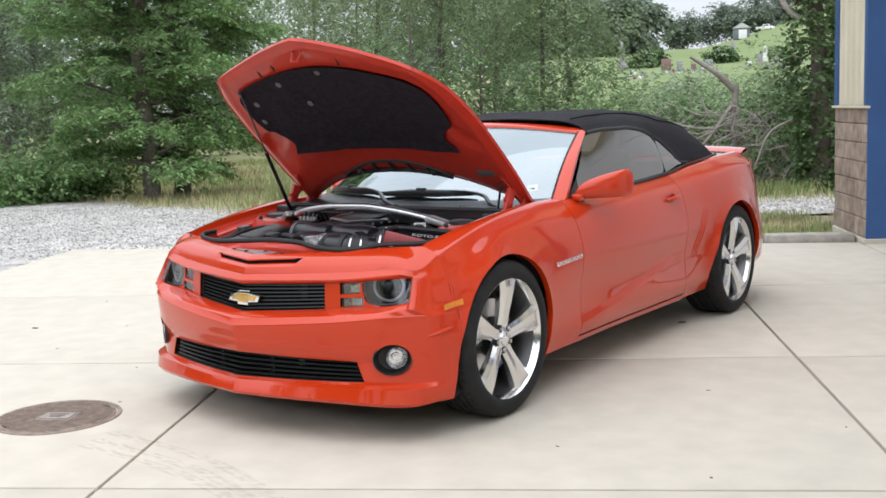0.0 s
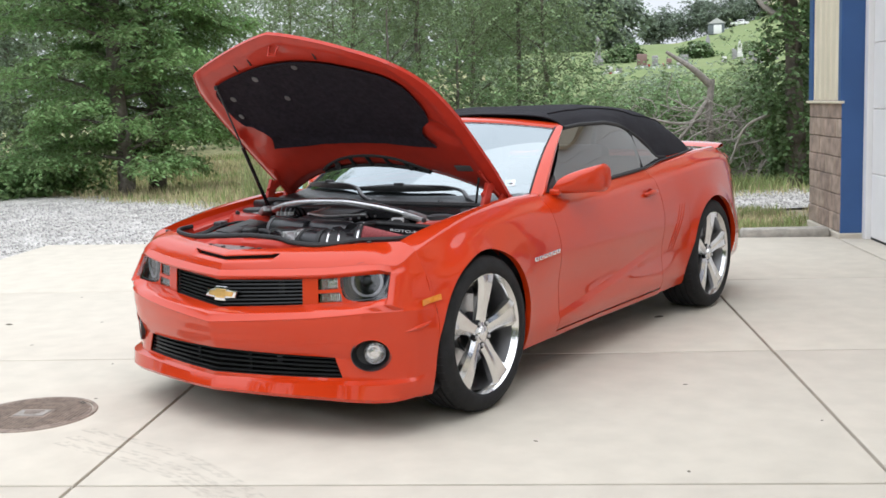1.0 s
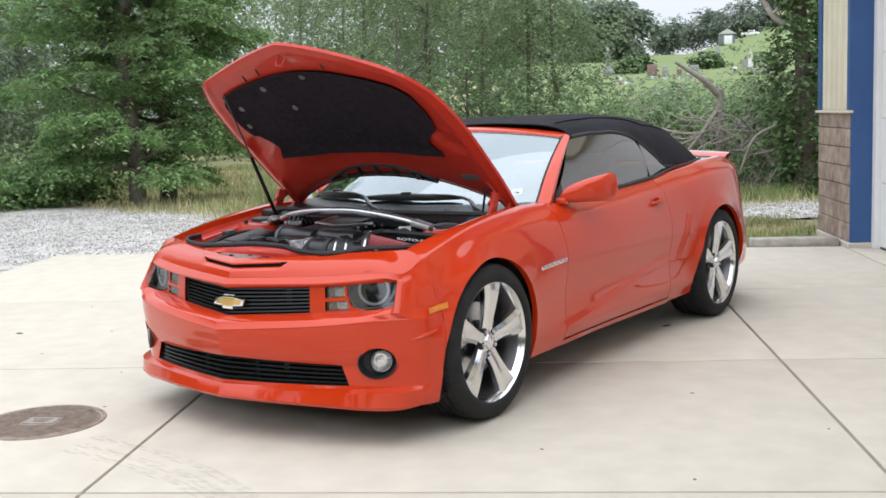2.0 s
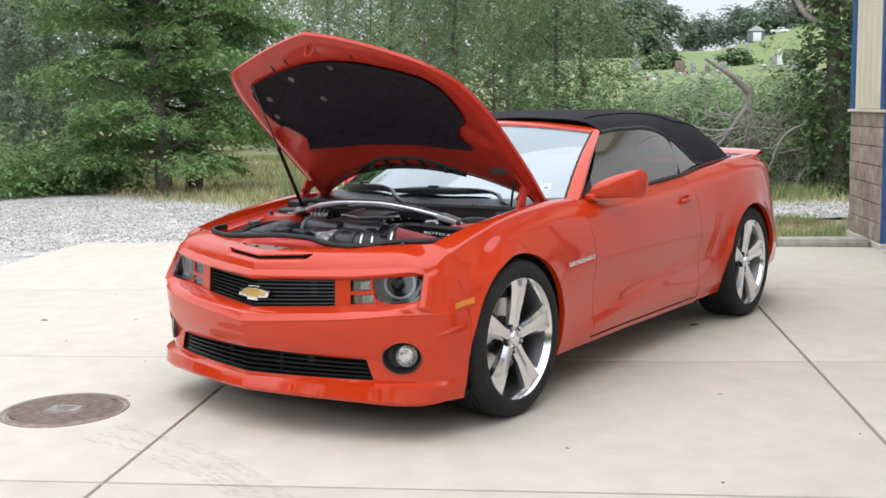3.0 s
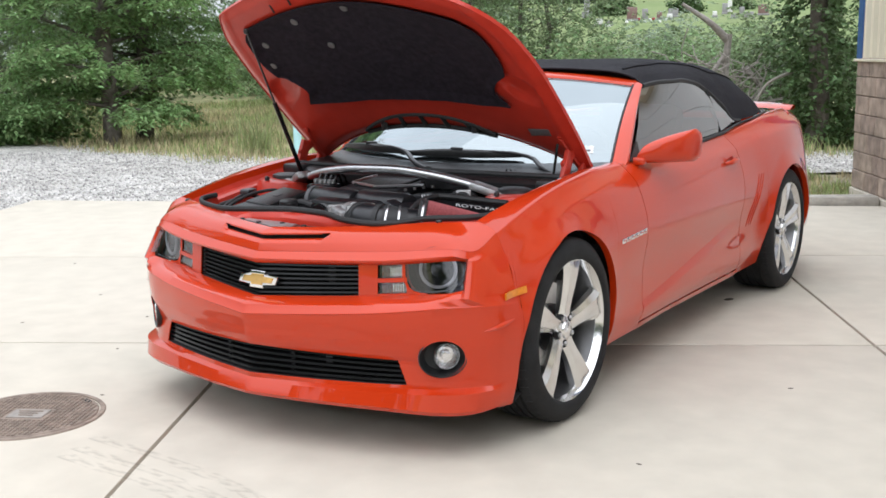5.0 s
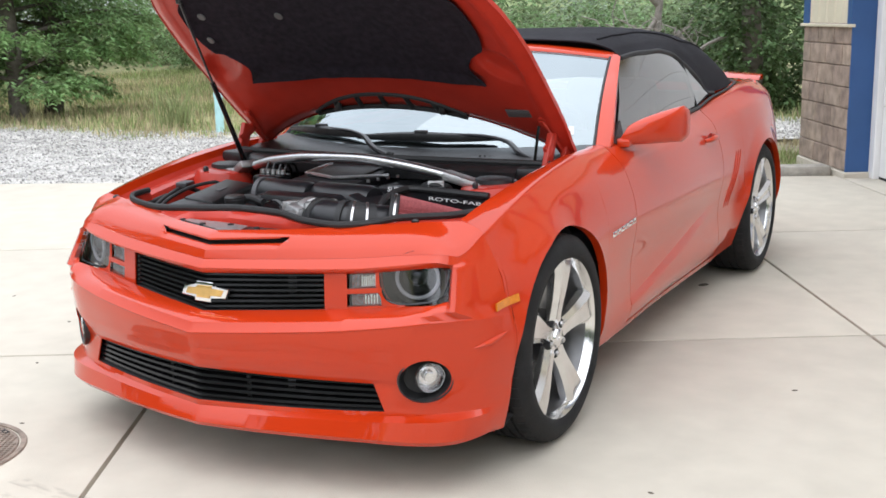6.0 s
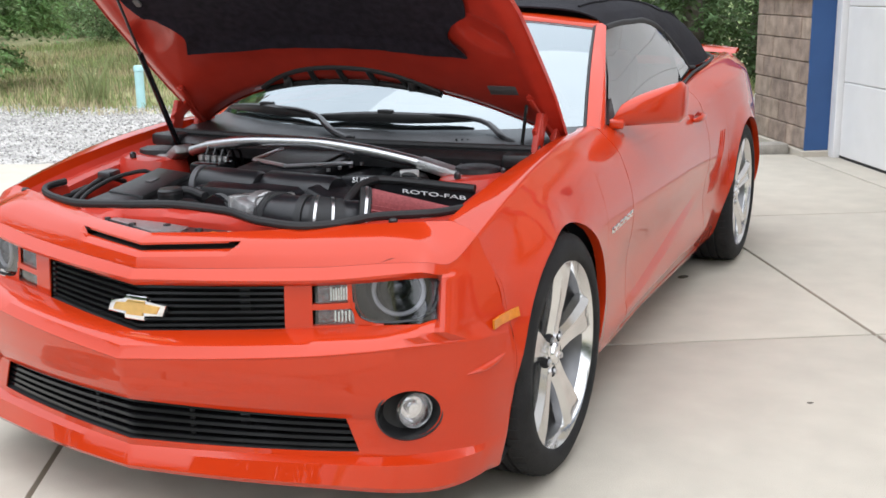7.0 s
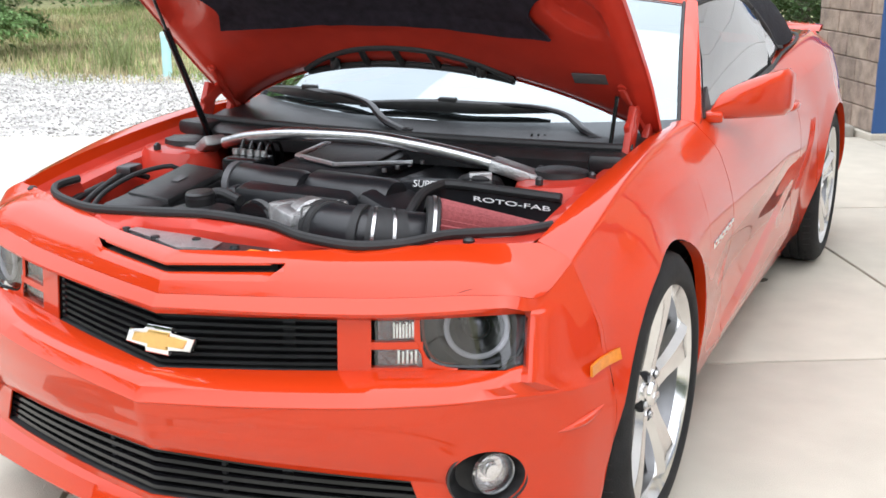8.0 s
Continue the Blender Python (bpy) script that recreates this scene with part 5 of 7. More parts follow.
# ---- door mirrors, handles, badge, gills ----
for sign in (1, -1):
    rows = []
    for k in range(13):
        f = k / 12
        x = lerp(0.822, 1.026, f)
        yc = lerp(0.905, 1.085, f)
        zc = lerp(0.955, 1.004, f ** 0.5)
        ry = 0.085 * (0.30 + 0.70 * math.sin(math.pi * min(1, 0.10 + f * 0.78)) ** 0.6) * (1 if f < 0.93 else 0.72)
        rz = 0.080 * (0.30 + 0.74 * f ** 0.45) * (1 if f < 0.93 else 0.74)
        ring = []
        for j in range(17):
            a = 2 * math.pi * j / 16
            ca, sa = math.cos(a), math.sin(a)
            e = 0.72
            ring.append((sign * x, yc + ry * abs(ca) ** e * (1 if ca > 0 else -1), zc + rz * abs(sa) ** e * (1 if sa > 0 else -1) * (1.0 if sa > 0 else 0.85)))
        rows.append(ring)
    bm = sheet(rows)
    bmesh.ops.remove_doubles(bm, verts=bm.verts, dist=0.0005)
    bmesh.ops.holes_fill(bm, edges=[e for e in bm.edges if e.is_boundary], sides=40)
    mirror = part("door_mirror", bm, PAINT, car, "body-coloured door mirror", angle=45)
    part("mirror_foot", box(0.07, 0.10, 0.035, 0.012, pose(sign * 0.820, 0.885, 0.945, 0, 0, sign * 12)), PAINT, mirror)
    part("mirror_face", box(0.165, 0.01, 0.085, 0.02, pose(sign * 0.940, 1.105, 0.995, 0, 0, sign * 30)), CHROME, mirror)
    # handle in a dished recess
    hx, hy, hz = side_x(1.945, 0.848), 1.945, 0.848
    part("handle_dish", lathe([(0.042, 0.003), (0.040, 0.0045), (0.028, 0.0035), (0.0, 0.003)], 28, "X", at=pose(sign * hx, hy - 0.01, hz, 0, sign * 14, 0) @ Matrix.Diagonal((sign, 1.15, 0.82, 1))), PAINT_INNER, car)
    grip = smooth_line([(sign * (hx + 0.004), hy - 0.075, hz - 0.004), (sign * (hx + 0.026), hy - 0.05, hz), (sign * (hx + 0.030), hy + 0.02, hz + 0.004), (sign * (hx + 0.018), hy + 0.075, hz + 0.006), (sign * (hx + 0.0), hy + 0.098, hz + 0.006)], 14)
    part("door_handle", tube(grip, 0.013, 10, flat=1.05, taper=lambda t: 0.6 + 0.5 * math.sin(math.pi * t)), PAINT, car)
    # chrome lettering on the fender (plain raised bars)
    for k in range(6):
        y = 0.448 + 0.0465 * k
        z = 0.652 + 0.0020 * k
        x = side_x(y, z)
        part("fender_badge_letter", box(0.004, 0.036, 0.021, 0.0015, pose(sign * (x + 0.002), y, z, 0, 0, 0)), CHROME, car)
        part("letter_inset", box(0.003, 0.018, 0.005, 0.001, pose(sign * (x + 0.0036), y + 0.003, z - (0.004 if k % 2 else -0.001))), PAINT_INNER, car)
    # three raised gills ahead of the rear wheel
    for k in range(3):
        pts = []
        for j in range(13):
            f = j / 12
            y, z = lerp(2.200, 2.340, f) + 0.034 * k, lerp(0.465, 0.745, f)
            pts.append((sign * (side_x(y, z) + 0.001), y, z))
        part("gill", tube(pts, 0.0048, 8, taper=lambda t: 0.25 + 0.75 * min(1, 4 * t, 4 * (1 - t))), PAINT, car)

# ---- rear deck, spoiler, tail ----
deck = [[(x, y, spline([(3.1, 1.052), (3.4, 1.056), (3.7, 1.045), (3.80, 1.00)])(y) - 0.05 * (abs(x) / 0.7) ** 4) for x in np.linspace(-0.70, 0.70, 21)] for y in np.linspace(3.10, 3.80, 10)]
part("trunk_lid", thick(sheet(deck), 0.005), PAINT, car)
rows = []
for k in range(25):
    u = -1 + 2 * k / 24
    x = u * 0.775
    y = 3.62 - 0.19 * u * u
    z = 1.070 - 0.012 * u ** 4
    w = 0.085 * (1 - 0.35 * abs(u) ** 6)
    rows.append([(x, y - w, z - 0.012), (x, y - w * 0.4, z + 0.006), (x, y + w * 0.7, z + 0.018), (x, y + w, z + 0.012), (x, y + w * 0.9, z - 0.004), (x, y - w * 0.3, z - 0.014), (x, y - w, z - 0.012)])
part("spoiler", sheet(rows), PAINT, car, "low body-coloured lip spoiler", angle=45)
tail = [[(sgn * lerp(side_x(3.79, z) if abs(sgn) > 0 else 0, 0, 0), lerp(3.80, 3.90, 1 - abs(sgn)), z) for sgn in np.linspace(-1, 1, 21)] for z in (1.02, 0.9, 0.75, 0.55, 0.42, 0.30)]
part("rear_bumper", thick(sheet(tail), 0.005), PAINT, car, angle=50)
for sign in (1, -1):
    for k in range(2):
        part("tail_lamp", box(0.16, 0.03, 0.12, 0.02, pose(sign * (0.30 + 0.22 * k), 3.885 - 0.03 * k, 0.80, 0, 0, sign * -12)), RED_LENS, car, "red tail lamp")
    rows = [[(sign * (side_x(y, z) + 0.004), y, z) for y in np.linspace(3.70, 3.78, 4)] for z in np.linspace(0.72, 0.88, 4)]
    part("tail_marker", thick(sheet(rows), 0.004), RED_LENS, car)

# ---- cabin ----
part("dashboard", box(1.35, 0.50, 0.16, 0.06, pose(0, 0.90, 0.885)), INTERIOR, car)
part("cabin_floor", box(1.40, 1.9, 0.04, 0.01, pose(0, 1.75, 0.42)), INTERIOR, car)
part("rear_wall", box(1.30, 0.08, 0.55, 0.02, pose(0, 2.75, 0.75)), INTERIOR, car)
for sx in (0.36, -0.36):
    seat = part("seat", box(0.50, 0.50, 0.18, 0.06, pose(sx, 1.62, 0.60)), INTERIOR, car, "dark bucket seat with head restraint")
    part("seat_back", box(0.48, 0.14, 0.58, 0.06, pose(sx, 1.92, 0.86, -14)), INTERIOR, seat)
    part("head_restraint", box(0.26, 0.09, 0.16, 0.04, pose(sx, 2.02, 1.185, -10)), INTERIOR, seat)
wheel_at = pose(0.36, 1.16, 0.905, 65)
steer = [(0.18 * math.cos(a), 0.18 * math.sin(a), 0) for a in np.linspace(0, 2 * math.pi, 41)]
bm = tube(steer, 0.015, 10)
bmesh.ops.transform(bm, matrix=wheel_at, verts=bm.verts)
part("steering_wheel", bm, INTERIOR, car)

# ---- engine bay ----
part("bay_floor", box(1.26, 0.95, 0.03, 0.01, pose(0, 0.05, 0.45)), MATTE_BLACK, car)
part("firewall", box(1.44, 0.03, 0.42, 0.01, pose(0, 0.40, 0.70)), MATTE_BLACK, car)
part("radiator", box(0.95, 0.05, 0.32, 0.01, pose(0, -0.545, 0.59)), MATTE_BLACK, car)
part("crash_beam", box(0.62, 0.05, 0.10, 0.02, pose(0, -0.665, 0.46)), MATTE_BLACK, car)
for sign in (1, -1):
    # apron: flange inside the fender, then the inner wall with a ledge
    rows = []
    for y in np.linspace(-0.42, 0.58, 22):
        ix, iz = fender_inner(y)
        rows.append([(sign * x, y, z) for x, z in ((ix - 0.012, iz - 0.028), (ix - 0.03, iz - 0.045), (ix - 0.075, iz - 0.055), (ix - 0.085, iz - 0.075), (ix - 0.10, iz - 0.18), (ix - 0.12, 0.50))])
    part("inner_fender", sheet(rows), PAINT_INNER, car, "orange-red inner fender apron", angle=30)
    # suspension tower
    bm = lathe([(0.138, -0.30), (0.130, -0.12), (0.120, -0.03), (0.104, 0.0), (0.08, 0.006), (0.0, 0.006)], 36, at=pose(sign * 0.612, 0.085, 0.868, 0, -sign * 4, 0))
    tower = part("strut_tower", bm, PAINT_INNER, car, "orange-red suspension tower", angle=30)
    part("tower_cap", lathe([(0.075, 0.0), (0.072, 0.016), (0.050, 0.022), (0.0, 0.024)], 28, at=pose(sign * 0.612, 0.118, 0.874) @ Matrix.Diagonal((1, 0.8, 1, 1))), PLASTIC, tower)
    for a in (20, 140, 260):
        part("tower_nut", lathe([(0.011, 0), (0.011, 0.014), (0.005, 0.02), (0.0, 0.02)], 8, at=pose(sign * 0.612 + 0.088 * math.cos(radians(a)), 0.085 + 0.088 * math.sin(radians(a)), 0.873)), DARK_STEEL, tower)

# strut brace
arch = smooth_line([(-0.44, 0.085, 0.893), (-0.32, 0.062, 0.924), (-0.13, 0.045, 0.947), (0.06, 0.045, 0.951), (0.25, 0.055, 0.934), (0.40, 0.075, 0.906), (0.48, 0.09, 0.886)], 36)
brace = part("strut_brace", tube(arch, 0.0185, 14), BRUSHED, car, "polished aluminium strut brace across the bay")
for sign in (1, -1):
    a, b = Vector((sign * 0.43 - 0.02 + 0.02 * sign, 0.078, 0.902)), Vector((sign * 0.545 + 0.01, 0.105, 0.864))
    m = Matrix.Translation((a + b) / 2) @ (b - a).to_track_quat("Y", "Z").to_matrix().to_4x4()
    part("brace_foot", box(0.072, (b - a).length, 0.034, 0.009, m), CAST, brace, "cast aluminium bracket")
    part("brace_flange", box(0.10, 0.07, 0.012, 0.004, pose(sign * 0.548, 0.10, 0.872, 0, 0, 0)), CAST, brace)

# cowl and wipers
rows = []
for k in range(33):
    u = -1 + 2 * k / 32
    x = u * 0.735
    y0 = 0.325 - 0.110 * (1 - u * u)
    prof = [(y0 - 0.045, 0.852), (y0 - 0.05, 0.890), (y0 - 0.03, 0.907), (y0 + 0.01, 0.915), (y0 + 0.05, 0.912), (y0 + 0.075, 0.917), (y0 + 0.11, 0.923), (y0 + 0.14, 0.929)]
    wsb = ws_point(u, 0.02)
    prof.append((wsb.y, wsb.z + 0.004))
    rows.append([(x, y, z + 0.010 * (1 - u * u)) if n < len(prof) - 1 else (wsb.x, y, z) for n, (y, z) in enumerate(prof)])
cowl = part("cowl_panel", sheet(rows), PLASTIC, car, "black plastic cowl panel below the windshield", angle=40)
part("cowl_seal", tube([(r[3][0], r[3][1], r[3][2] + 0.006) for r in rows], 0.012, 8), SEAL, cowl)
for k in range(12):
    part("cowl_vent_slat", box(0.006, 0.04, 0.006, 0, pose(0.42 + 0.017 * k, 0.385 + 0.009 * k, 0.932 - 0.0006 * k, 0, 0, 20)), MATTE_BLACK, cowl)


def wiper(arm_keys, blade_keys):
    arm = part("wiper", tube(smooth_line(arm_keys, 14), 0.0115, 8, flat=0.75, taper=lambda t: 1.25 - 0.55 * t), SATIN_BLACK, car, "black wiper resting on the windshield")
    part("wiper_blade", tube(smooth_line(blade_keys, 14), 0.0125, 8, flat=1.5, taper=lambda t: 0.5 + 0.6 * math.sin(math.pi * t)), PLASTIC, arm)
    part("wiper_pivot", lathe([(0.020, -0.03), (0.018, 0.01), (0.010, 0.016), (0.0, 0.017)], 14, at=Matrix.Translation(arm_keys[0])), PLASTIC, arm)
    part("blade_mount", box(0.06, 0.02, 0.018, 0.005, Matrix.Translation(Vector(arm_keys[-1]) + Vector((0, 0, 0.006)))), PLASTIC, arm)


def on_ws(u, v, lift=0.02):
    p = ws_point(u, v)
    return (p.x, p.y - 0.4 * lift, p.z + lift)


wiper([(0.665, 0.425, 0.905), (0.59, 0.430, 0.930), on_ws(0.60, 0.03, 0.030), on_ws(0.46, 0.065, 0.032), on_ws(0.16, 0.080, 0.03)], [on_ws(0.56, 0.06, 0.022), on_ws(0.20, 0.07, 0.022), on_ws(-0.24, 0.05, 0.022)])
wiper([(0.05, 0.315, 0.925), (-0.02, 0.33, 0.945), on_ws(-0.20, 0.045, 0.034), on_ws(-0.36, 0.075, 0.034), on_ws(-0.58, 0.085, 0.03)], [on_ws(-0.22, 0.06, 0.022), on_ws(-0.58, 0.07, 0.022), on_ws(-0.93, 0.04, 0.022)])

# black rubber seal along the front of the bay
seal_keys = [(-0.629, -0.325, 0.843), (-0.634, -0.385, 0.84), (-0.595, -0.45, 0.836), (-0.499, -0.5, 0.83), (-0.38, -0.533, 0.828), (-0.22, -0.533, 0.836), (-0.02, -0.525, 0.846), (0.14, -0.533, 0.843), (0.27, -0.555, 0.828), (0.37, -0.555, 0.823), (0.47, -0.51, 0.826), (0.552, -0.42, 0.836), (0.665, -0.335, 0.836), (0.735, -0.268, 0.842)]
seal_line = smooth_line(seal_keys, 70)
part("bay_seal", tube(seal_line, 0.0095, 8, flat=1.2), SEAL, car, "black rubber bay seal")
# red upper cross member between the seal and the nose panel
rows = []
for p in seal_line:
    s = min(1.0, abs(p.x) / 0.758)
    f = spline([(0, 0), (0.33, 0.3), (0.59, 0.55), (0.83, 0.8), (1, 1)])(s)
    e = Vector((math.copysign(rear_x(f), p.x), rear_y(f), rear_z(f)))
    open_gap = abs(p.x - 0.07) < 0.315
    mid = p.lerp(e, 0.24 if open_gap else 0.62)
    mid.z = max(p.z - 0.03, 0.800) if open_gap else min(p.z, e.z) - 0.004
    mid2 = mid - Vector((0, 0.001, 0.006)) if open_gap else p.lerp(e, 0.97)
    if not open_gap:
        mid2.z = e.z - 0.006
    rows.append([(p.x, p.y + 0.02, p.z - 0.05), (p.x, p.y + 0.006, p.z - 0.012), (p.x, p.y - 0.012, p.z - 0.012), tuple(mid), tuple(mid2), (mid2.x, mid2.y - 0.002, mid2.z - 0.02) if open_gap else (e.x, e.y - 0.002, e.z - 0.006)])
part("cross_member", sheet(rows), PAINT_INNER, car, "orange-red radiator cross member", angle=40)
shroud = part("radiator_cover", prism([(-0.30, -0.665), (0.0, -0.750), (0.12, -0.725), (0.34, -0.655), (0.34, -0.54), (-0.30, -0.54)], 0.012, at=pose(0, 0.07, 0.782)), PLASTIC, car, "dark plastic cover with printed label")
for x, y in ((-0.24, -0.575), (-0.12, -0.61), (-0.02, -0.585), (0.10, -0.60)):
    part("push_clip", lathe([(0.012, 0), (0.010, 0.008), (0.0, 0.010)], 12, at=pose(x, y, 0.795)), PLASTIC, shroud)
part("cover_plate", prism([(-0.30, 0.045), (-0.16, 0.0), (-0.05, -0.045), (-0.02, -0.03), (0.03, -0.02), (0.02, 0.03), (-0.12, 0.055), (-0.28, 0.075)], 0.004, at=pose(0.03, -0.61, 0.7945, 2, 0, 0)), CAST, shroud, "pale metal plate")
part("label_mark", box(0.030, 0.020, 0.002, 0, pose(0.155, -0.605, 0.796)), ORANGE_PRINT, shroud)
for k in range(3):
    part("label_bar", box(0.05 - 0.012 * k, 0.004, 0.002, 0, pose(0.205, -0.580 - 0.008 * k, 0.796)), WHITE_PRINT, shroud)
for sx in (-0.70, 0.60):
    part("bumper_stop", lathe([(0.013, 0), (0.013, 0.015), (0.008, 0.02), (0.0, 0.02)], 12, at=pose(sx, -0.425, 0.815)), PLASTIC, car)

# supercharger, its cover and snout
blower = part("supercharger", box(0.44, 0.52, 0.20, 0.035, pose(-0.05, 0.04, 0.745)), SATIN_BLACK, car, "black supercharger with finned lid")
part("lid", box(0.36, 0.34, 0.05, 0.018, pose(-0.045, 0.09, 0.862, 5)), SATIN_BLACK, blower)
part("lid_panel", box(0.28, 0.22, 0.012, 0.005, pose(-0.03, 0.10, 0.892, 5)), PLASTIC, blower)
for pts in (((-0.195, 0.02, 0.888), (-0.185, 0.20, 0.905)), ((-0.195, 0.02, 0.888), (0.00, -0.04, 0.884)), ((0.00, -0.04, 0.884), (0.21, 0.05, 0.890))):
    part("lid_rib", tube(pts, 0.013, 6, flat=0.5), BRUSHED, blower)
for sx, ln in ((-0.20, 0.30), (0.10, 0.30)):
    part("runner_cover", lathe([(0.0, -ln / 2), (0.055, -ln / 2 + 0.004), (0.062, -ln / 2 + 0.02), (0.062, ln / 2 - 0.02), (0.055, ln / 2), (0.0, ln / 2)], 24, "X", at=pose(sx, -0.10, 0.815, 0, 0, -6)), SATIN_BLACK, blower)
part("runner_end", lathe([(0.066, -0.012), (0.066, 0.010), (0.045, 0.014), (0.0, 0.008)], 24, "X", at=pose(-0.355, -0.085, 0.812)), GREY_PLASTIC, blower)
for k in range(5):
    part("lid_bolt", lathe([(0.007, 0), (0.007, 0.01), (0.0, 0.011)], 8, at=pose(0.15 + 0.012 * k, 0.0 + 0.05 * k, 0.868)), BRUSHED, blower)
# engine valley covers sloping to the left side
cover = part("coil_cover", box(0.20, 0.50, 0.05, 0.02, pose(0.28, 0.03, 0.800, 0, 24, 0)), SATIN_BLACK, car, "black engine cover with raised lettering")
part("cover_ledge", box(0.25, 0.05, 0.035, 0.008, pose(0.345, -0.012, 0.848, 0, 0, 8)), SATIN_BLACK, cover)
lettering("SUPERCHARGED", 0.026, CAST, cover, "cover_letters", pose(0.345, -0.0405, 0.856, 62, 0, 8), 0.002, stretch=1.25)
part("coil_cover", box(0.20, 0.50, 0.05, 0.02, pose(-0.36, 0.06, 0.775, 0, -24, 0)), SATIN_BLACK, car)
# throttle body and intake tube
tb = part("throttle_body", lathe([(0.0, -0.05), (0.060, -0.05), (0.066, -0.04), (0.066, 0.0), (0.058, 0.006), (0.058, 0.05), (0.0, 0.05)], 28, "X", at=pose(0.145, -0.335, 0.795, 0, 0, -28)), CAST, car, "cast aluminium throttle body")
part("throttle_motor", lathe([(0.0, -0.06), (0.034, -0.06), (0.036, 0.05), (0.0, 0.052)], 18, "X", at=pose(0.055, -0.385, 0.770, 0, 10, -28)), CAST, tb)
part("throttle_flange", box(0.018, 0.13, 0.13, 0.012, pose(0.185, -0.355, 0.795, 0, 0, -28)), CAST, tb)
part("throttle_casting", box(0.13, 0.09, 0.085, 0.018, pose(0.085, -0.345, 0.800, 0, 6, -28)), CAST, tb)
part("throttle_rib", box(0.015, 0.10, 0.10, 0.006, pose(0.06, -0.335, 0.800, 0, 6, -28)), CAST, tb)
part("pulley", lathe([(0.0, -0.02), (0.062, -0.02), (0.066, -0.010), (0.056, 0.0), (0.066, 0.010), (0.062, 0.02), (0.0, 0.02)], 28, "Y", at=pose(-0.03, -0.365, 0.785)), GLOSS_BLACK, car, "black ribbed pulley")
part("pulley_bolt", lathe([(0.016, 0), (0.014, -0.012), (0.0, -0.014)], 10, "Y", at=pose(-0.03, -0.386, 0.785)), BRUSHED, car)
run = smooth_line([(0.19, -0.36, 0.798), (0.24, -0.385, 0.803), (0.30, -0.39, 0.803), (0.36, -0.365, 0.796), (0.43, -0.305, 0.784)], 20)
intake = part("intake_tube", tube(run, 0.064, 24), SATIN_BLACK, car, "black intake tube with steel clamps")
for i in (0, 2, 9):
    d = (run[min(i + 1, 20)] - run[max(i - 1, 0)]).normalized()
    m = Matrix.Translation(run[i]) @ d.to_track_quat("X", "Z").to_matrix().to_4x4()
    part("hose_ring", lathe([(0.064, -0.012), (0.070, -0.010), (0.070, 0.010), (0.064, 0.012)], 28, "X", at=m), SEAL, intake)
for i in (11, 14):
    d = (run[i + 1] - run[i - 1]).normalized()
    m = Matrix.Translation(run[i]) @ d.to_track_quat("X", "Z").to_matrix().to_4x4()
    part("hose_clamp", lathe([(0.0665, -0.0045), (0.0695, -0.0035), (0.0695, 0.0035), (0.0665, 0.0045)], 28, "X", at=m), BRUSHED, intake)
part("hose_cuff", tube(run[10:17], 0.0675, 24), SEAL, intake)
# conical pleated filter
fa, fb = Vector((0.452, -0.300, 0.785)), Vector((0.660, -0.180, 0.750))
fd = (fb - fa).normalized()
fm = Matrix.Translation(fa) @ fd.to_track_quat("X", "Z").to_matrix().to_4x4()
fl = (fb - fa).length
bm = bmesh.new()
rows = []
n = 76
for k in range(9):
    h = fl * k / 8
    r0 = lerp(0.094, 0.066, k / 8)
    rows.append([tuple(fm @ Vector((h, (r0 + (0.005 if j % 2 else -0.005)) * math.cos(2 * math.pi * j / n), (r0 + (0.005 if j % 2 else -0.005)) * math.sin(2 * math.pi * j / n)))) for j in range(n + 1)])
air_filter = part("air_filter", sheet(rows), FILTER, car, "red pleated cone air filter", angle=20)
part("filter_ring", lathe([(0.074, -0.03), (0.100, -0.028), (0.101, 0.0), (0.094, 0.004)], 36, "X", at=fm), SEAL, air_filter)
part("filter_clamp", lathe([(0.1012, -0.004), (0.103, -0.003), (0.103, 0.004), (0.1012, 0.005)], 36, "X", at=fm @ pose(-0.012, 0, 0)), BRUSHED, air_filter)
# open air box: wall behind the filter with a rolled top edge, and the lettering
wall = smooth_line([(0.385, -0.335, 0.800), (0.375, -0.27, 0.842), (0.355, -0.15, 0.865), (0.365, -0.075, 0.868), (0.43, -0.058, 0.866), (0.55, -0.056, 0.861), (0.675, -0.052, 0.856)], 30)
rows = [[tuple(p), (p.x, p.y, p.z - 0.10), (p.x, p.y, 0.60)] for p in wall]
airbox = part("air_box", thick(sheet(rows), 0.006), SATIN_BLACK, car, "black open air box with white lettering", angle=40)
part("box_edge", tube(wall, 0.012, 8), SEAL, airbox)
part("box_floor", box(0.36, 0.34, 0.01, 0.003, pose(0.54, -0.22, 0.66, 0, 0, 30)), SATIN_BLACK, airbox)
flat_dir = (Vector((0.675, -0.052, 0)) - Vector((0.43, -0.058, 0))).normalized()
ang = math.degrees(math.atan2(flat_dir.y, flat_dir.x))
lettering("ROTO-FAB", 0.0165, WHITE_PRINT, airbox, "box_letters", pose(0.548, -0.0665, 0.832, 90, 2.5, ang), 0.0012, stretch=2.6)

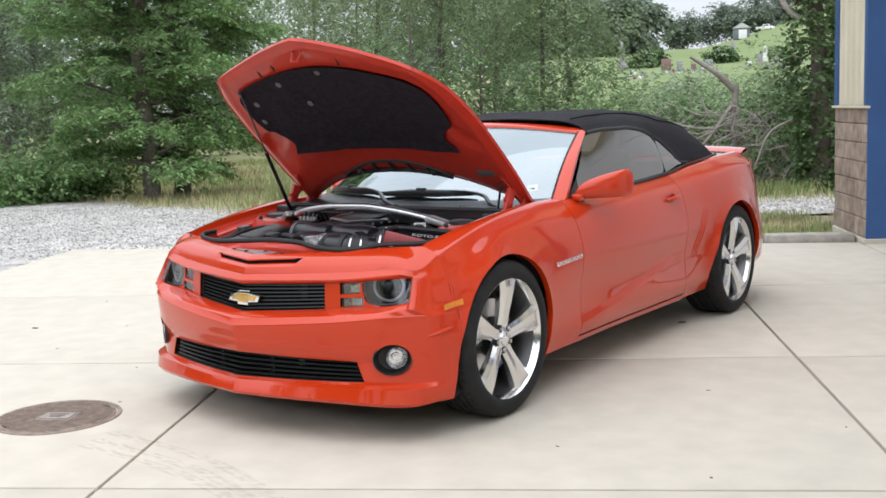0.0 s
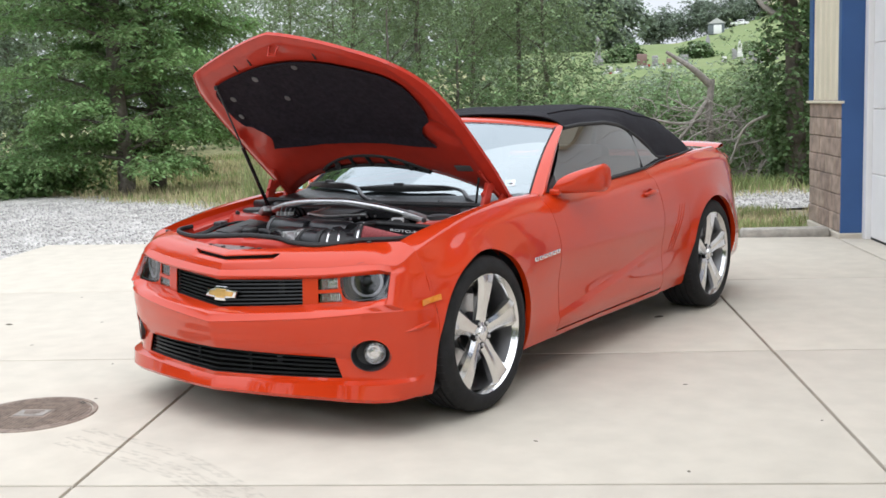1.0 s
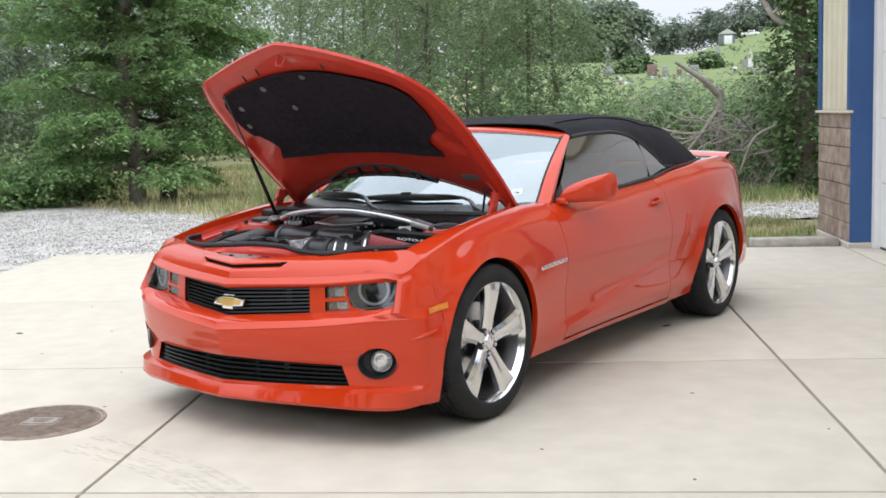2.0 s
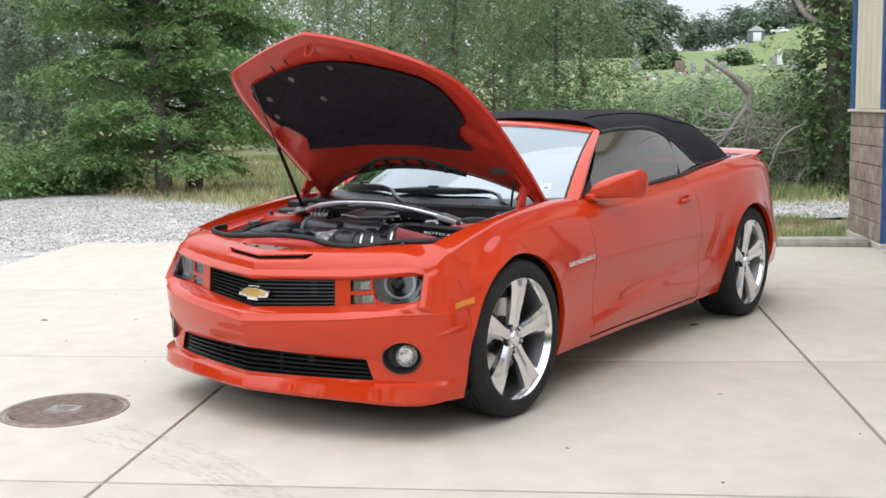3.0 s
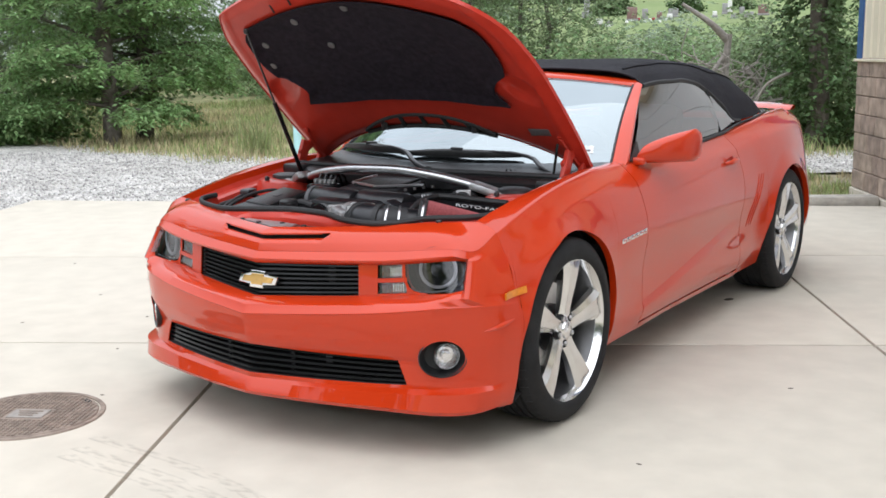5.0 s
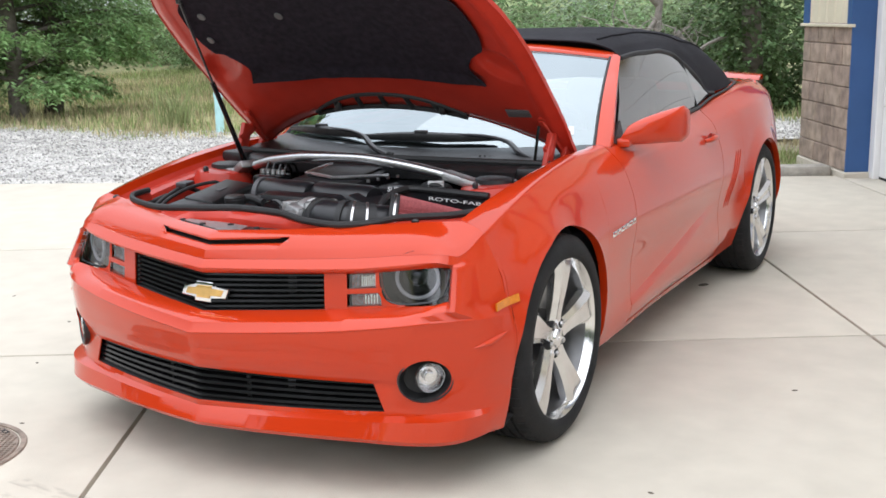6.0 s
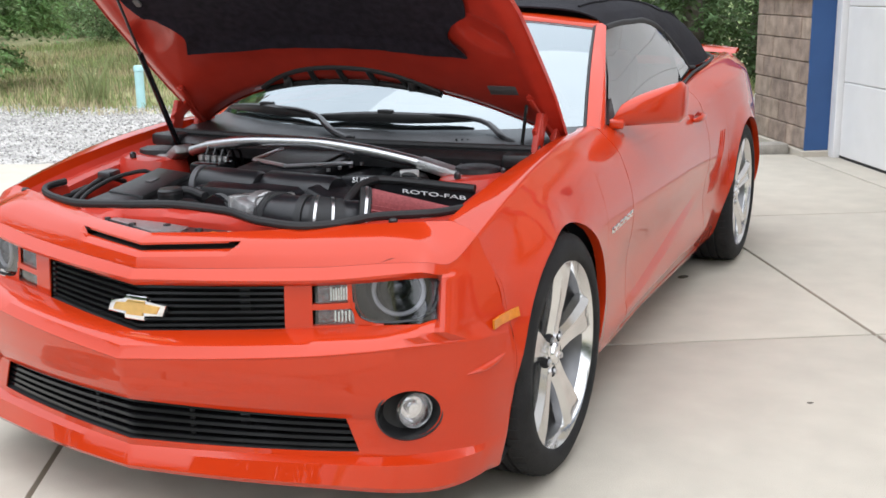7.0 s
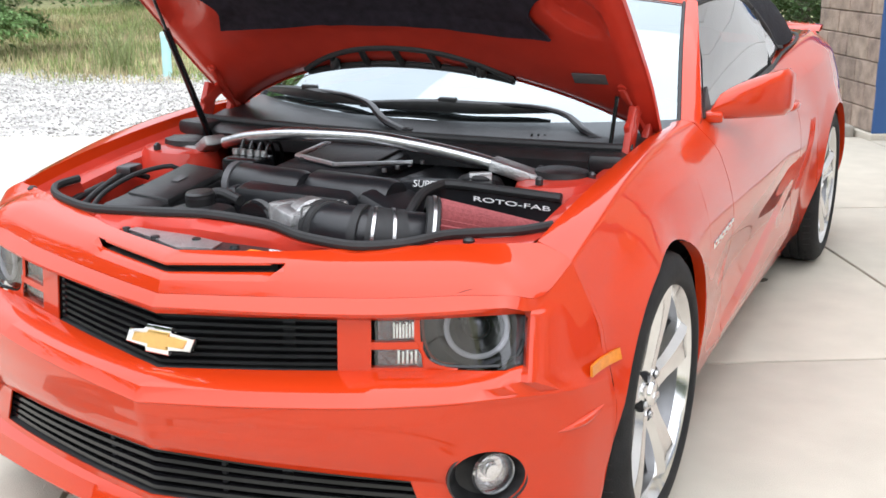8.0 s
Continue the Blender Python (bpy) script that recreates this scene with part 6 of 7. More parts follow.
# battery tray side: fuse box, coolant tank, hoses
fuse = part("fuse_box", box(0.145, 0.40, 0.10, 0.018, pose(-0.445, -0.285, 0.785, 3, 6, 8)), PLASTIC, car, "black fuse box with sloping lid")
part("fuse_lid", box(0.125, 0.29, 0.03, 0.010, pose(-0.438, -0.245, 0.834, 5, 6, 8)), PLASTIC, fuse)
part("lid_mark", box(0.02, 0.05, 0.002, 0, pose(-0.435, -0.24, 0.851, 5, 6, 8)), GREY_PLASTIC, fuse)
tank = part("coolant_tank", box(0.18, 0.15, 0.11, 0.03, pose(-0.245, -0.37, 0.765)), PLASTIC, car, "black coolant tank with ribbed cap")
part("tank_cap", lathe([(0.040, 0.0), (0.042, 0.01), (0.042, 0.036), (0.036, 0.042), (0.0, 0.042)], 20, at=pose(-0.255, -0.355, 0.812)), PLASTIC, tank)
part("cap_band", lathe([(0.0428, 0.0), (0.0428, 0.006)], 20, at=pose(-0.255, -0.355, 0.838)), DARK_STEEL, tank)
part("tank_neck", lathe([(0.036, -0.03), (0.036, 0.006)], 20, at=pose(-0.255, -0.355, 0.812)), PLASTIC, tank)
unit = part("abs_unit", box(0.12, 0.11, 0.12, 0.012, pose(-0.39, 0.015, 0.815)), GLOSS_BLACK, car, "black control unit with white tag")
part("unit_tag", box(0.05, 0.004, 0.03, 0, pose(-0.385, -0.042, 0.835)), WHITE_PRINT, unit)
for k in range(5):
    part("unit_bolt", lathe([(0.010, 0), (0.010, 0.016), (0.0, 0.018)], 10, at=pose(-0.44 + 0.026 * k, 0.02, 0.876)), CAST, unit)
for k in range(4):
    part("brake_line", tube(smooth_line([(-0.43 + 0.03 * k, 0.03, 0.88), (-0.43 + 0.03 * k, 0.06, 0.925 - 0.004 * k), (-0.45 + 0.03 * k, 0.12, 0.90), (-0.50 + 0.03 * k, 0.22, 0.80)], 12), 0.005, 6), GLOSS_BLACK, car)
for keys, r in (([(-0.60, -0.36, 0.77), (-0.625, -0.25, 0.80), (-0.63, -0.14, 0.825), (-0.62, -0.06, 0.80)], 0.009), ([(-0.55, -0.38, 0.77), (-0.575, -0.28, 0.805), (-0.56, -0.17, 0.835), (-0.52, -0.08, 0.845), (-0.47, -0.03, 0.80)], 0.007), ([(-0.58, -0.46, 0.77), (-0.62, -0.36, 0.79), (-0.66, -0.2, 0.80)], 0.010), ([(-0.02, -0.44, 0.76), (0.10, -0.47, 0.75), (0.25, -0.47, 0.74)], 0.02), ([(-0.30, -0.30, 0.78), (-0.20, -0.26, 0.83), (-0.12, -0.28, 0.82)], 0.014), ([(0.33, 0.05, 0.83), (0.40, 0.02, 0.87), (0.45, 0.06, 0.86), (0.46, 0.10, 0.80)], 0.013)):
    part("hose", tube(smooth_line(keys, 16), r, 10), SEAL, car)
part("hose_joint", box(0.05, 0.07, 0.035, 0.008, pose(-0.625, -0.13, 0.832, 0, 0, 10)), DARK_STEEL, car)
part("bracket", box(0.06, 0.02, 0.05, 0.004, pose(0.42, 0.03, 0.86, 0, 0, 30)), CAST, car)
part("front_engine", box(0.46, 0.16, 0.22, 0.03, pose(-0.06, -0.29, 0.66)), SATIN_BLACK, car)
part("belt_cover", box(0.30, 0.06, 0.10, 0.02, pose(-0.02, -0.34, 0.72)), GLOSS_BLACK, car)
# right corner duct and black trim behind the tower
part("cowl_corner", box(0.12, 0.16, 0.05, 0.015, pose(-0.67, 0.30, 0.90, 0, 0, -10)), PLASTIC, car)
part("cowl_corner", box(0.10, 0.16, 0.05, 0.015, pose(0.675, 0.32, 0.89, 0, 0, 10)), PLASTIC, car)


# the off-side units of the bay stand close in to the engine
def draw_in(me):
    co = np.empty(len(me.vertices) * 3, np.float32)
    me.vertices.foreach_get("co", co)
    co = co.reshape(-1, 3)
    co[:, 0] += 0.085 * np.clip((0.10 - co[:, 0]) / 0.46, 0, 1)
    me.vertices.foreach_set("co", co.ravel())
    me.update()


BAY_UNITS = ("fuse_box", "coolant_tank", "abs_unit", "brake_line", "supercharger", "coil_cover", "pulley", "pulley_bolt", "front_engine", "belt_cover")
for ob in car.children:
    if ob.name.split(".")[0] in BAY_UNITS:
        for piece in [ob, *ob.children]:
            draw_in(piece.data)


# ---- ground cover ----
def voronoi_stones(name, c1, c2, scale, rough=0.95):
    m = material(name, c1, rough, vary=0.25, scale=3.0, second=c2, second_scale=0.5, second_amount=0.6, spec=0.25)
    n, l = m.node_tree.nodes, m.node_tree.links
    b = n["Principled BSDF"]
    v = n.new("ShaderNodeTexVoronoi")
    v.inputs["Scale"].default_value = scale
    l.new(n["Texture Coordinate"].outputs["Object"], v.inputs["Vector"])
    src = b.inputs["Base Color"].links[0].from_socket
    mx = n.new("ShaderNodeMix")
    mx.data_type, mx.blend_type = "RGBA", "MULTIPLY"
    mx.inputs[0].default_value = 0.9
    sp = n.new("ShaderNodeSeparateColor")
    l.new(v.outputs["Color"], sp.inputs[0])
    r = n.new("ShaderNodeMapRange")
    r.inputs[3].default_value, r.inputs[4].default_value = 0.55, 1.25
    l.new(sp.outputs[0], r.inputs[0])
    l.new(src, mx.inputs[6])
    l.new(r.outputs[0], mx.inputs[7])
    l.new(mx.outputs[2], b.inputs["Base Color"])
    bp = n.new("ShaderNodeBump")
    bp.inputs["Strength"].default_value, bp.inputs["Distance"].default_value = 0.9, 0.02
    bp.invert = True
    l.new(v.outputs["Distance"], bp.inputs["Height"])
    l.new(bp.outputs[0], b.inputs["Normal"])
    return m


GRAVEL = voronoi_stones("limestone_gravel", (0.60, 0.575, 0.545), (0.51, 0.485, 0.45), 48.0)
STONES = material("gravel_stone", (0.50, 0.485, 0.46), 0.9, island=0.4, bump=0.4, bump_scale=80)
LAWN = leafy("grass_blade", (0.29, 0.34, 0.14), 0.45, 0.35)
STRAW = leafy("dry_grass_blade", (0.52, 0.44, 0.27), 0.35, 0.25)
MOWN = material("mown_hill_grass", (0.17, 0.225, 0.085), 0.95, vary=0.15, scale=0.6, bump=0.5, bump_scale=20, second=(0.21, 0.24, 0.11), second_scale=0.08, second_amount=0.6, spec=0.2)
# leaf greens are raised in blue: distance haze is put into their colours
LEAF_A = leafy("walnut_leaf", (0.25, 0.37, 0.155), 0.42, 0.45)
LEAF_B = leafy("ash_leaf", (0.25, 0.32, 0.17), 0.45, 0.45)
# palest and greyest of them, to carry the haze over the woods
LEAF_C = leafy("hazed_wood_leaf", (0.33, 0.40, 0.29), 0.4, 0.5)
LEAF_D = leafy("shrub_leaf", (0.22, 0.31, 0.145), 0.5, 0.42)
LEAF_IVY = leafy("ivy_leaf", (0.12, 0.18, 0.075), 0.5, 0.35)
# hilltop leaves: greyed and lightened so that the colour itself gives the haze
LEAF_FAR = leafy("hazed_far_leaf", (0.22, 0.27, 0.20), 0.4, 0.35)
BARK = material("grey_brown_bark", (0.13, 0.11, 0.09), 0.95, vary=0.35, scale=14, bump=0.9, bump_scale=35, second=(0.20, 0.18, 0.16), second_scale=3, second_amount=0.5)
DEAD = material("weathered_dead_wood", (0.34, 0.31, 0.28), 0.95, vary=0.25, scale=16, bump=0.8, bump_scale=40, second=(0.22, 0.19, 0.165), second_scale=4, second_amount=0.6)
TEAL = material("teal_plastic_pipe", (0.48, 0.76, 0.77), 0.4, vary=0.06, scale=8)
GRANITE = material("grey_granite", (0.30, 0.295, 0.30), 0.6, vary=0.15, scale=20, second=(0.22, 0.17, 0.16), second_scale=2, second_amount=0.3)
GRANITE_RED = material("red_granite", (0.22, 0.135, 0.12), 0.55, vary=0.15, scale=20)
WHITE_STONE = material("white_stone", (0.72, 0.71, 0.69), 0.7, vary=0.06, scale=15)
rng = np.random.default_rng(7)


def pq(x, y):
    d = Vector((x, y, 0)) - J
    return d.dot(A), d.dot(B)


def gravel_edge(q):
    far = -10.3 - max(0.0, -6.0 - q) * 0.8 - 0.35 * noise.noise((q * 0.5, 2.0, 0.0))
    near = -4.55 if q < -6.5 else far_edge(q) + 0.1 if q < -1.7 else -7.9 + 0.5 * noise.noise((q * 0.8, 5.0, 0.0))
    return near, far


bm = bmesh.new()
cell, cache = 0.3, {}


def gv(i, k):
    if (i, k) not in cache:
        p, q = -4.6 - i * cell, -30 + k * cell
        v = yard(p, q)
        cache[(i, k)] = bm.verts.new((v.x, v.y, -0.028 + 0.016 * noise.noise((v.x * 0.9, v.y * 0.9, 1.0))))
    return cache[(i, k)]


for i in range(0, 70):
    for k in range(0, 130):
        p, q = -4.6 - (i + 0.5) * cell, -30 + (k + 0.5) * cell
        near, far = gravel_edge(q)
        jag = 0.35 * noise.noise((p * 1.7, q * 1.7, 8.0))
        if far + jag < p < near + (jag if near < -6 else 0.3):
            bm.faces.new((gv(i, k), gv(i + 1, k), gv(i + 1, k + 1), gv(i, k + 1)))
# the yard left of the pad is gravel as well
for q0, q1, p0, p1 in ((-30.0, -6.5, 10.0, -4.6),):
    n = 20
    vs = [[bm.verts.new(yard(lerp(p0, p1, a / n), lerp(q0, q1, b / n), -0.03)) for b in range(n + 1)] for a in range(n + 1)]
    for a in range(n):
        for b in range(n):
            bm.faces.new((vs[a][b], vs[a + 1][b], vs[a + 1][b + 1], vs[a][b + 1]))
solo("gravel_yard", bm, GRAVEL, "grey crushed limestone gravel round the concrete pad", "gravel", kind="structure", angle=80)


def scatter_stones(count, p_range, q_range, size):
    verts, faces = [], []
    base = np.array([(1, 0, 0), (-1, 0, 0), (0, 1, 0), (0, -1, 0), (0, 0, 0.8), (0, 0, -0.8)], float)
    tri = np.array([(0, 2, 4), (2, 1, 4), (1, 3, 4), (3, 0, 4), (2, 0, 5), (1, 2, 5), (3, 1, 5), (0, 3, 5)])
    n = 0
    for _ in range(count):
        p, q = rng.uniform(*p_range), rng.uniform(*q_range)
        near, far = gravel_edge(q)
        if not far - 0.2 < p < near:
            continue
        v = yard(p, q)
        s = size * rng.uniform(0.4, 1.3)
        b = base * rng.uniform(0.6, 1.2, (6, 1)) * s
        a = rng.uniform(0, 6.28)
        c, d = math.cos(a), math.sin(a)
        b = np.stack([b[:, 0] * c - b[:, 1] * d, b[:, 0] * d + b[:, 1] * c, b[:, 2]], 1)
        verts.append(b + (v.x, v.y, -0.018 + 0.2 * s))
        faces.append(tri + n)
        n += 6
    ob = bulk("gravel_stones", np.concatenate(verts), np.concatenate(faces), STONES)
    return tagged(ob, "loose grey crushed stones lying on the gravel", "gravel", kind="stuff")


scatter_stones(30000, (-11.5, -4.9), (-16.0, 3.0), 0.017)


def blades(name, spots, height, width, mat, label, lean=0.5):
    """Grass: one bent blade of two quads for each spot."""
    n = len(spots)
    s = np.asarray(spots, float)
    h = height * rng.uniform(0.4, 1.2, n)
    a = rng.uniform(0, 2 * np.pi, n)
    b = rng.uniform(0, 2 * np.pi, n)
    side = np.stack([np.cos(a), np.sin(a), np.zeros(n)], 1) * (width * rng.uniform(0.6, 1.3, n))[:, None]
    bend = np.stack([np.cos(b), np.sin(b), np.zeros(n)], 1) * (h * lean * rng.uniform(0.2, 1.0, n))[:, None]
    up = np.zeros((n, 3))
    up[:, 2] = h
    p = [s - side, s + side, s + side * 0.7 + bend * 0.3 + up * 0.6, s - side * 0.7 + bend * 0.3 + up * 0.6, s + bend + up * 0.95 + side * 0.05, s + bend + up * 0.95 - side * 0.05]
    verts = np.stack(p, 1).reshape(-1, 3)
    base = np.arange(n)[:, None] * 6
    faces = np.concatenate([base + np.array([0, 1, 2, 3]), base + np.array([3, 2, 4, 5])])
    return tagged(bulk(name, verts, faces, mat), label, "grass", kind="stuff")


def grass_spots(count, p_range, q_range, keep):
    out = []
    while len(out) < count:
        p, q = rng.uniform(*p_range), rng.uniform(*q_range)
        if keep(p, q):
            v = yard(p, q)
            out.append((v.x, v.y, land(v.x, v.y)))
    return out


def patchy(p, q, scale=0.7, cut=0.0):
    return noise.noise((p * scale, q * scale, 4.0)) > cut + rng.uniform(-0.25, 0.25)


def outside(p, q):
    near, far = gravel_edge(q)
    return p < far + 0.1


def strip(p, q):
    near, far = gravel_edge(q)
    return near < p < -5.05 and not (q > 1.5 and p > -5.85)


blades("roadside_grass", grass_spots(42000, (-30, -9.8), (-26, 6), lambda p, q: outside(p - 0.4, q) and patchy(p, q, 0.5, -0.15)), 0.17, 0.010, LAWN, "soft green roadside grass")
blades("meadow_straw", grass_spots(32000, (-30, -9.8), (-26, 6), lambda p, q: outside(p - 0.4, q) and patchy(q, p, 0.35, 0.0)), 0.20, 0.008, STRAW, "straw-coloured meadow grass")
blades("verge_weeds", grass_spots(5000, (-12.5, -9.4), (-24, 4), lambda p, q: abs(p - gravel_edge(q)[1]) < 0.7 and patchy(p, q, 1.3, -0.1)), 0.10, 0.007, STRAW, "dry weeds along the gravel edge")
blades("verge_grass", grass_spots(5000, (-12.5, -9.4), (-24, 4), lambda p, q: abs(p - gravel_edge(q)[1]) < 0.9 and patchy(q, p, 1.1, 0.0)), 0.08, 0.007, LAWN, "short green weeds along the gravel edge")
blades("strip_grass", grass_spots(9000, (-8.2, -5.05), (-1.7, 2.6), lambda p, q: strip(p, q) and patchy(p, q, 1.2, -0.05)), 0.12, 0.006, LAWN, "thin green grass beside the pad")
blades("strip_straw", grass_spots(7000, (-8.2, -5.05), (-1.7, 2.6), lambda p, q: strip(p, q) and patchy(q, p, 1.4, -0.1)), 0.10, 0.006, STRAW, "dry trampled grass beside the pad")
blades("back_grass", grass_spots(5000, (-12.5, -10.2), (-3, 4), lambda p, q: patchy(p, q, 0.8, -0.1)), 0.30, 0.009, LAWN, "lush green grass at the foot of the shrubs")
# a drooping clump beside the pipe
bx, by = -8.75, 8.65
spots = [(bx + rng.normal(0, 0.16), by + rng.normal(0, 0.16), land(bx, by)) for _ in range(130)]
blades("grass_clump", spots, 0.80, 0.010, leafy("pale_reed", (0.30, 0.34, 0.16), 0.3, 0.3), "pale drooping clump of tall grass", lean=0.9)

# dirt of the strip beside the pad
bm = bmesh.new()
bm.faces.new([bm.verts.new(yard(p, q, -0.055)) for p, q in ((-4.7, -1.9), (-4.7, 2.2), (-5.4, 6.0), (-8.4, 6.0), (-8.4, -1.9))])
solo("dirt_strip", bm, material("bare_dirt", (0.25, 0.205, 0.145), 0.95, vary=0.3, scale=5, bump=0.7, bump_scale=40, second=(0.14, 0.16, 0.06), second_scale=1.6, second_amount=0.7), "bare dirt and thin grass beside the pad", "dirt", kind="structure")

# ---- small things on the pad ----
stone = solo("kerb_stone", box(0.86, 0.17, 0.13, 0.03, yard_pose(-5.02, 1.17, 0.015, 90)), STONE, "rough grey concrete kerb stone beside the wall", "kerb stone")
lid = solo("manhole_cover", lathe([(0.0, 0.006), (0.272, 0.006), (0.276, 0.002), (0.276, -0.01)], 56, at=pose(-0.99, -1.09, 0)), IRON, "rusty brown cast-iron manhole cover set in concrete", "manhole cover", angle=30)
part("rim", lathe([(0.282, -0.01), (0.282, 0.005), (0.300, 0.006), (0.304, 0.001), (0.304, -0.01)], 56, at=pose(-0.99, -1.09, 0)), IRON, lid)
bm = bmesh.new()
for i in range(-13, 14):
    for k in range(-13, 14):
        x, y = i * 0.0195, k * 0.0195
        if math.hypot(x, y) < 0.262 and not (abs(x + 0.0) < 0.085 and abs(y) < 0.06):
            box(0.011, 0.011, 0.004, 0, pose(-0.99, -1.09, 0.0075, 0, 0, 28) @ pose(x, y, 0, 0, 0, 45), bm)
tagged(part("tread_studs", bm, IRON, lid), kind="stuff")
plate_at = pose(-0.99, -1.09, 0.0075, 0, 0, 28)
part("name_plate", box(0.15, 0.10, 0.004, 0.001, plate_at), material("worn_iron_plate", (0.30, 0.27, 0.24), 0.6, 0.2, vary=0.2, scale=30), lid)
for k in range(3):
    part("plate_bar", box(0.10 - 0.02 * k, 0.008, 0.003, 0, plate_at @ pose(0, 0.025 - 0.025 * k, 0.003)), IRON, lid)
for a in (75, 255):
    part("lift_slot", box(0.05, 0.018, 0.003, 0, pose(-0.99, -1.09, 0.0072) @ pose(0.25 * math.cos(radians(a)), 0.25 * math.sin(radians(a)), 0, 0, 0, a + 90)), MATTE_BLACK, lid)
pipe = solo("marker_pipe", lathe([(0.058, -0.10), (0.058, 0.47), (0.066, 0.475), (0.066, 0.53), (0.055, 0.545), (0.0, 0.548)], 24, at=pose(-7.65, 8.3, -0.03)), TEAL, "teal plastic pipe standing upright in the gravel", "pipe", angle=40)
CRUMB = material("dry_leaf_crumb", (0.10, 0.085, 0.06), 0.9, vary=0.3, scale=40)
for n, (x, y, s) in enumerate(((-3.15, 0.25, 0.035), (-2.2, 0.9, 0.016), (-2.6, 0.6, 0.014), (-1.9, 0.35, 0.014), (-2.9, 1.35, 0.014), (0.754, 2.371, 0.04), (2.05, -0.35, 0.012), (1.35, -0.3, 0.012), (1.55, 0.85, 0.014), (2.3, 0.55, 0.010), (-1.5, -0.2, 0.012), (-0.95, -0.75, 0.012), (-2.4, -0.1, 0.013), (-3.6, 1.2, 0.014))):
    bm = lathe([(0.0, 0.004), (0.6, 0.35), (1.0, 0.12), (0.9, 0.0)], 7, at=pose(x, y, 0.0, 0, 0, 50 * n) @ Matrix.Diagonal((s, s * 0.6, s * 0.4, 1)))
    solo("leaf_crumb", bm, CRUMB, "small dark leaf crumb lying on the concrete", "leaf litter", group="crumbs on the pad", angle=60)
TRACK = material("faint_tyre_mark", (0.20, 0.18, 0.155), 0.9, vary=0.3, scale=30)
tn, tl = TRACK.node_tree.nodes, TRACK.node_tree.links
tb_, tt = tn["Principled BSDF"], tn.new("ShaderNodeBsdfTransparent")
tm, tz, tr_ = tn.new("ShaderNodeMixShader"), tn.new("ShaderNodeTexNoise"), tn.new("ShaderNodeMapRange")
tz.inputs["Scale"].default_value = 30
tr_.inputs[1].default_value, tr_.inputs[2].default_value, tr_.inputs[4].default_value = 0.45, 0.7, 0.2
tl.new(tz.outputs["Fac"], tr_.inputs[0])
tl.new(tr_.outputs[0], tm.inputs[0])
tl.new(tt.outputs[0], tm.inputs[1])
tl.new(tb_.outputs[0], tm.inputs[2])
tl.new(tm.outputs[0], tn["Material Output"].inputs["Surface"])
for off in (0.0, 0.11, 0.19):
    line = smooth_line([(-0.55 + off * 0.3, -1.15 - off, 0.0022), (0.1 + off * 0.4, -1.20 - off, 0.0022), (0.7 + off * 0.5, -1.38 - off, 0.0022), (1.3 + off * 0.5, -1.75 - off, 0.0022)], 20)
    rows = [[(p.x, p.y, p.z), (p.x + 0.02, p.y + 0.055, p.z)] for p in line]
    tagged(solo("tyre_mark", sheet(rows), TRACK, "faint dark tyre mark on the concrete", "tyre mark", kind="stuff"))


# ---- trees and shrubs ----
def sprays(origins, dirs, leaflets, length, leaf_l, leaf_w, droop=0.5):
    """Compound leaves: each spray carries pairs of leaflets along a bent stalk. Returns vertices and quads."""
    o = np.asarray(origins, float)
    d = np.asarray(dirs, float)
    d /= np.linalg.norm(d, axis=1)[:, None] + 1e-9
    n = len(o)
    side = np.cross(d, (0, 0, 1.0))
    side /= np.linalg.norm(side, axis=1)[:, None] + 1e-6
    allv = []
    for k in range(leaflets):
        f = (k // 2 + 1) / (leaflets / 2 + 0.5)
        sg = 1 if k % 2 else -1
        ln = length * rng.uniform(0.7, 1.2, n)
        base = o + d * (ln * f)[:, None]
        base[:, 2] -= droop * ln * f * f
        w = side * sg + d * 0.45 + rng.normal(0, 0.28, (n, 3))
        w[:, 2] -= 0.30
        w /= np.linalg.norm(w, axis=1)[:, None]
        nrm = np.cross(w, rng.normal(0, 0.5, (n, 3)) + np.array((0, 0, 1.0)))
        nrm /= np.linalg.norm(nrm, axis=1)[:, None] + 1e-6
        L = leaf_l * rng.uniform(0.7, 1.25, n)[:, None]
        W = leaf_w * rng.uniform(0.7, 1.25, n)[:, None]
        tip = base + w * L
        tip[:, 2] -= 0.15 * L[:, 0]
        mid = base + w * L * 0.45
        allv.append(np.stack([base, mid + nrm * W, tip, mid - nrm * W], 1))
    v = np.concatenate(allv).reshape(-1, 3)
    f = np.arange(len(v)).reshape(-1, 4)
    return v, f


def clumps(center, radii, count, per, spread, lumps=14, shell=0.55):
    """Places for leaf sprays: lumpy masses on the outside of a crown, with gaps between."""
    c, r = np.asarray(center, float), np.asarray(radii, float)
    a = rng.normal(0, 1, (lumps, 3))
    a /= np.linalg.norm(a, axis=1)[:, None]
    big = a * rng.uniform(shell, 0.95, (lumps, 1)) * r
    pick = rng.integers(0, lumps, count)
    out = big[pick] + rng.normal(0, 0.30, (count, 3)) * r.mean() * 0.62
    pos, dirs = [], []
    for p in out:
        q = p + rng.normal(0, spread, (per, 3))
        pos.append(q)
        dd = p / (r + 1e-6) + rng.normal(0, 0.7, (per, 3))
        dirs.append(dd)
    pos, dirs = np.concatenate(pos) + c, np.concatenate(dirs)
    dirs[:, 2] *= 0.5
    return pos, dirs


def limbs(base, top, spread, count, radius, bm=None, seed=0):
    """A tapered trunk with forked limbs."""
    r = np.random.default_rng(seed)
    base, top = Vector(base), Vector(top)
    bm = bm or bmesh.new()
    n = 10
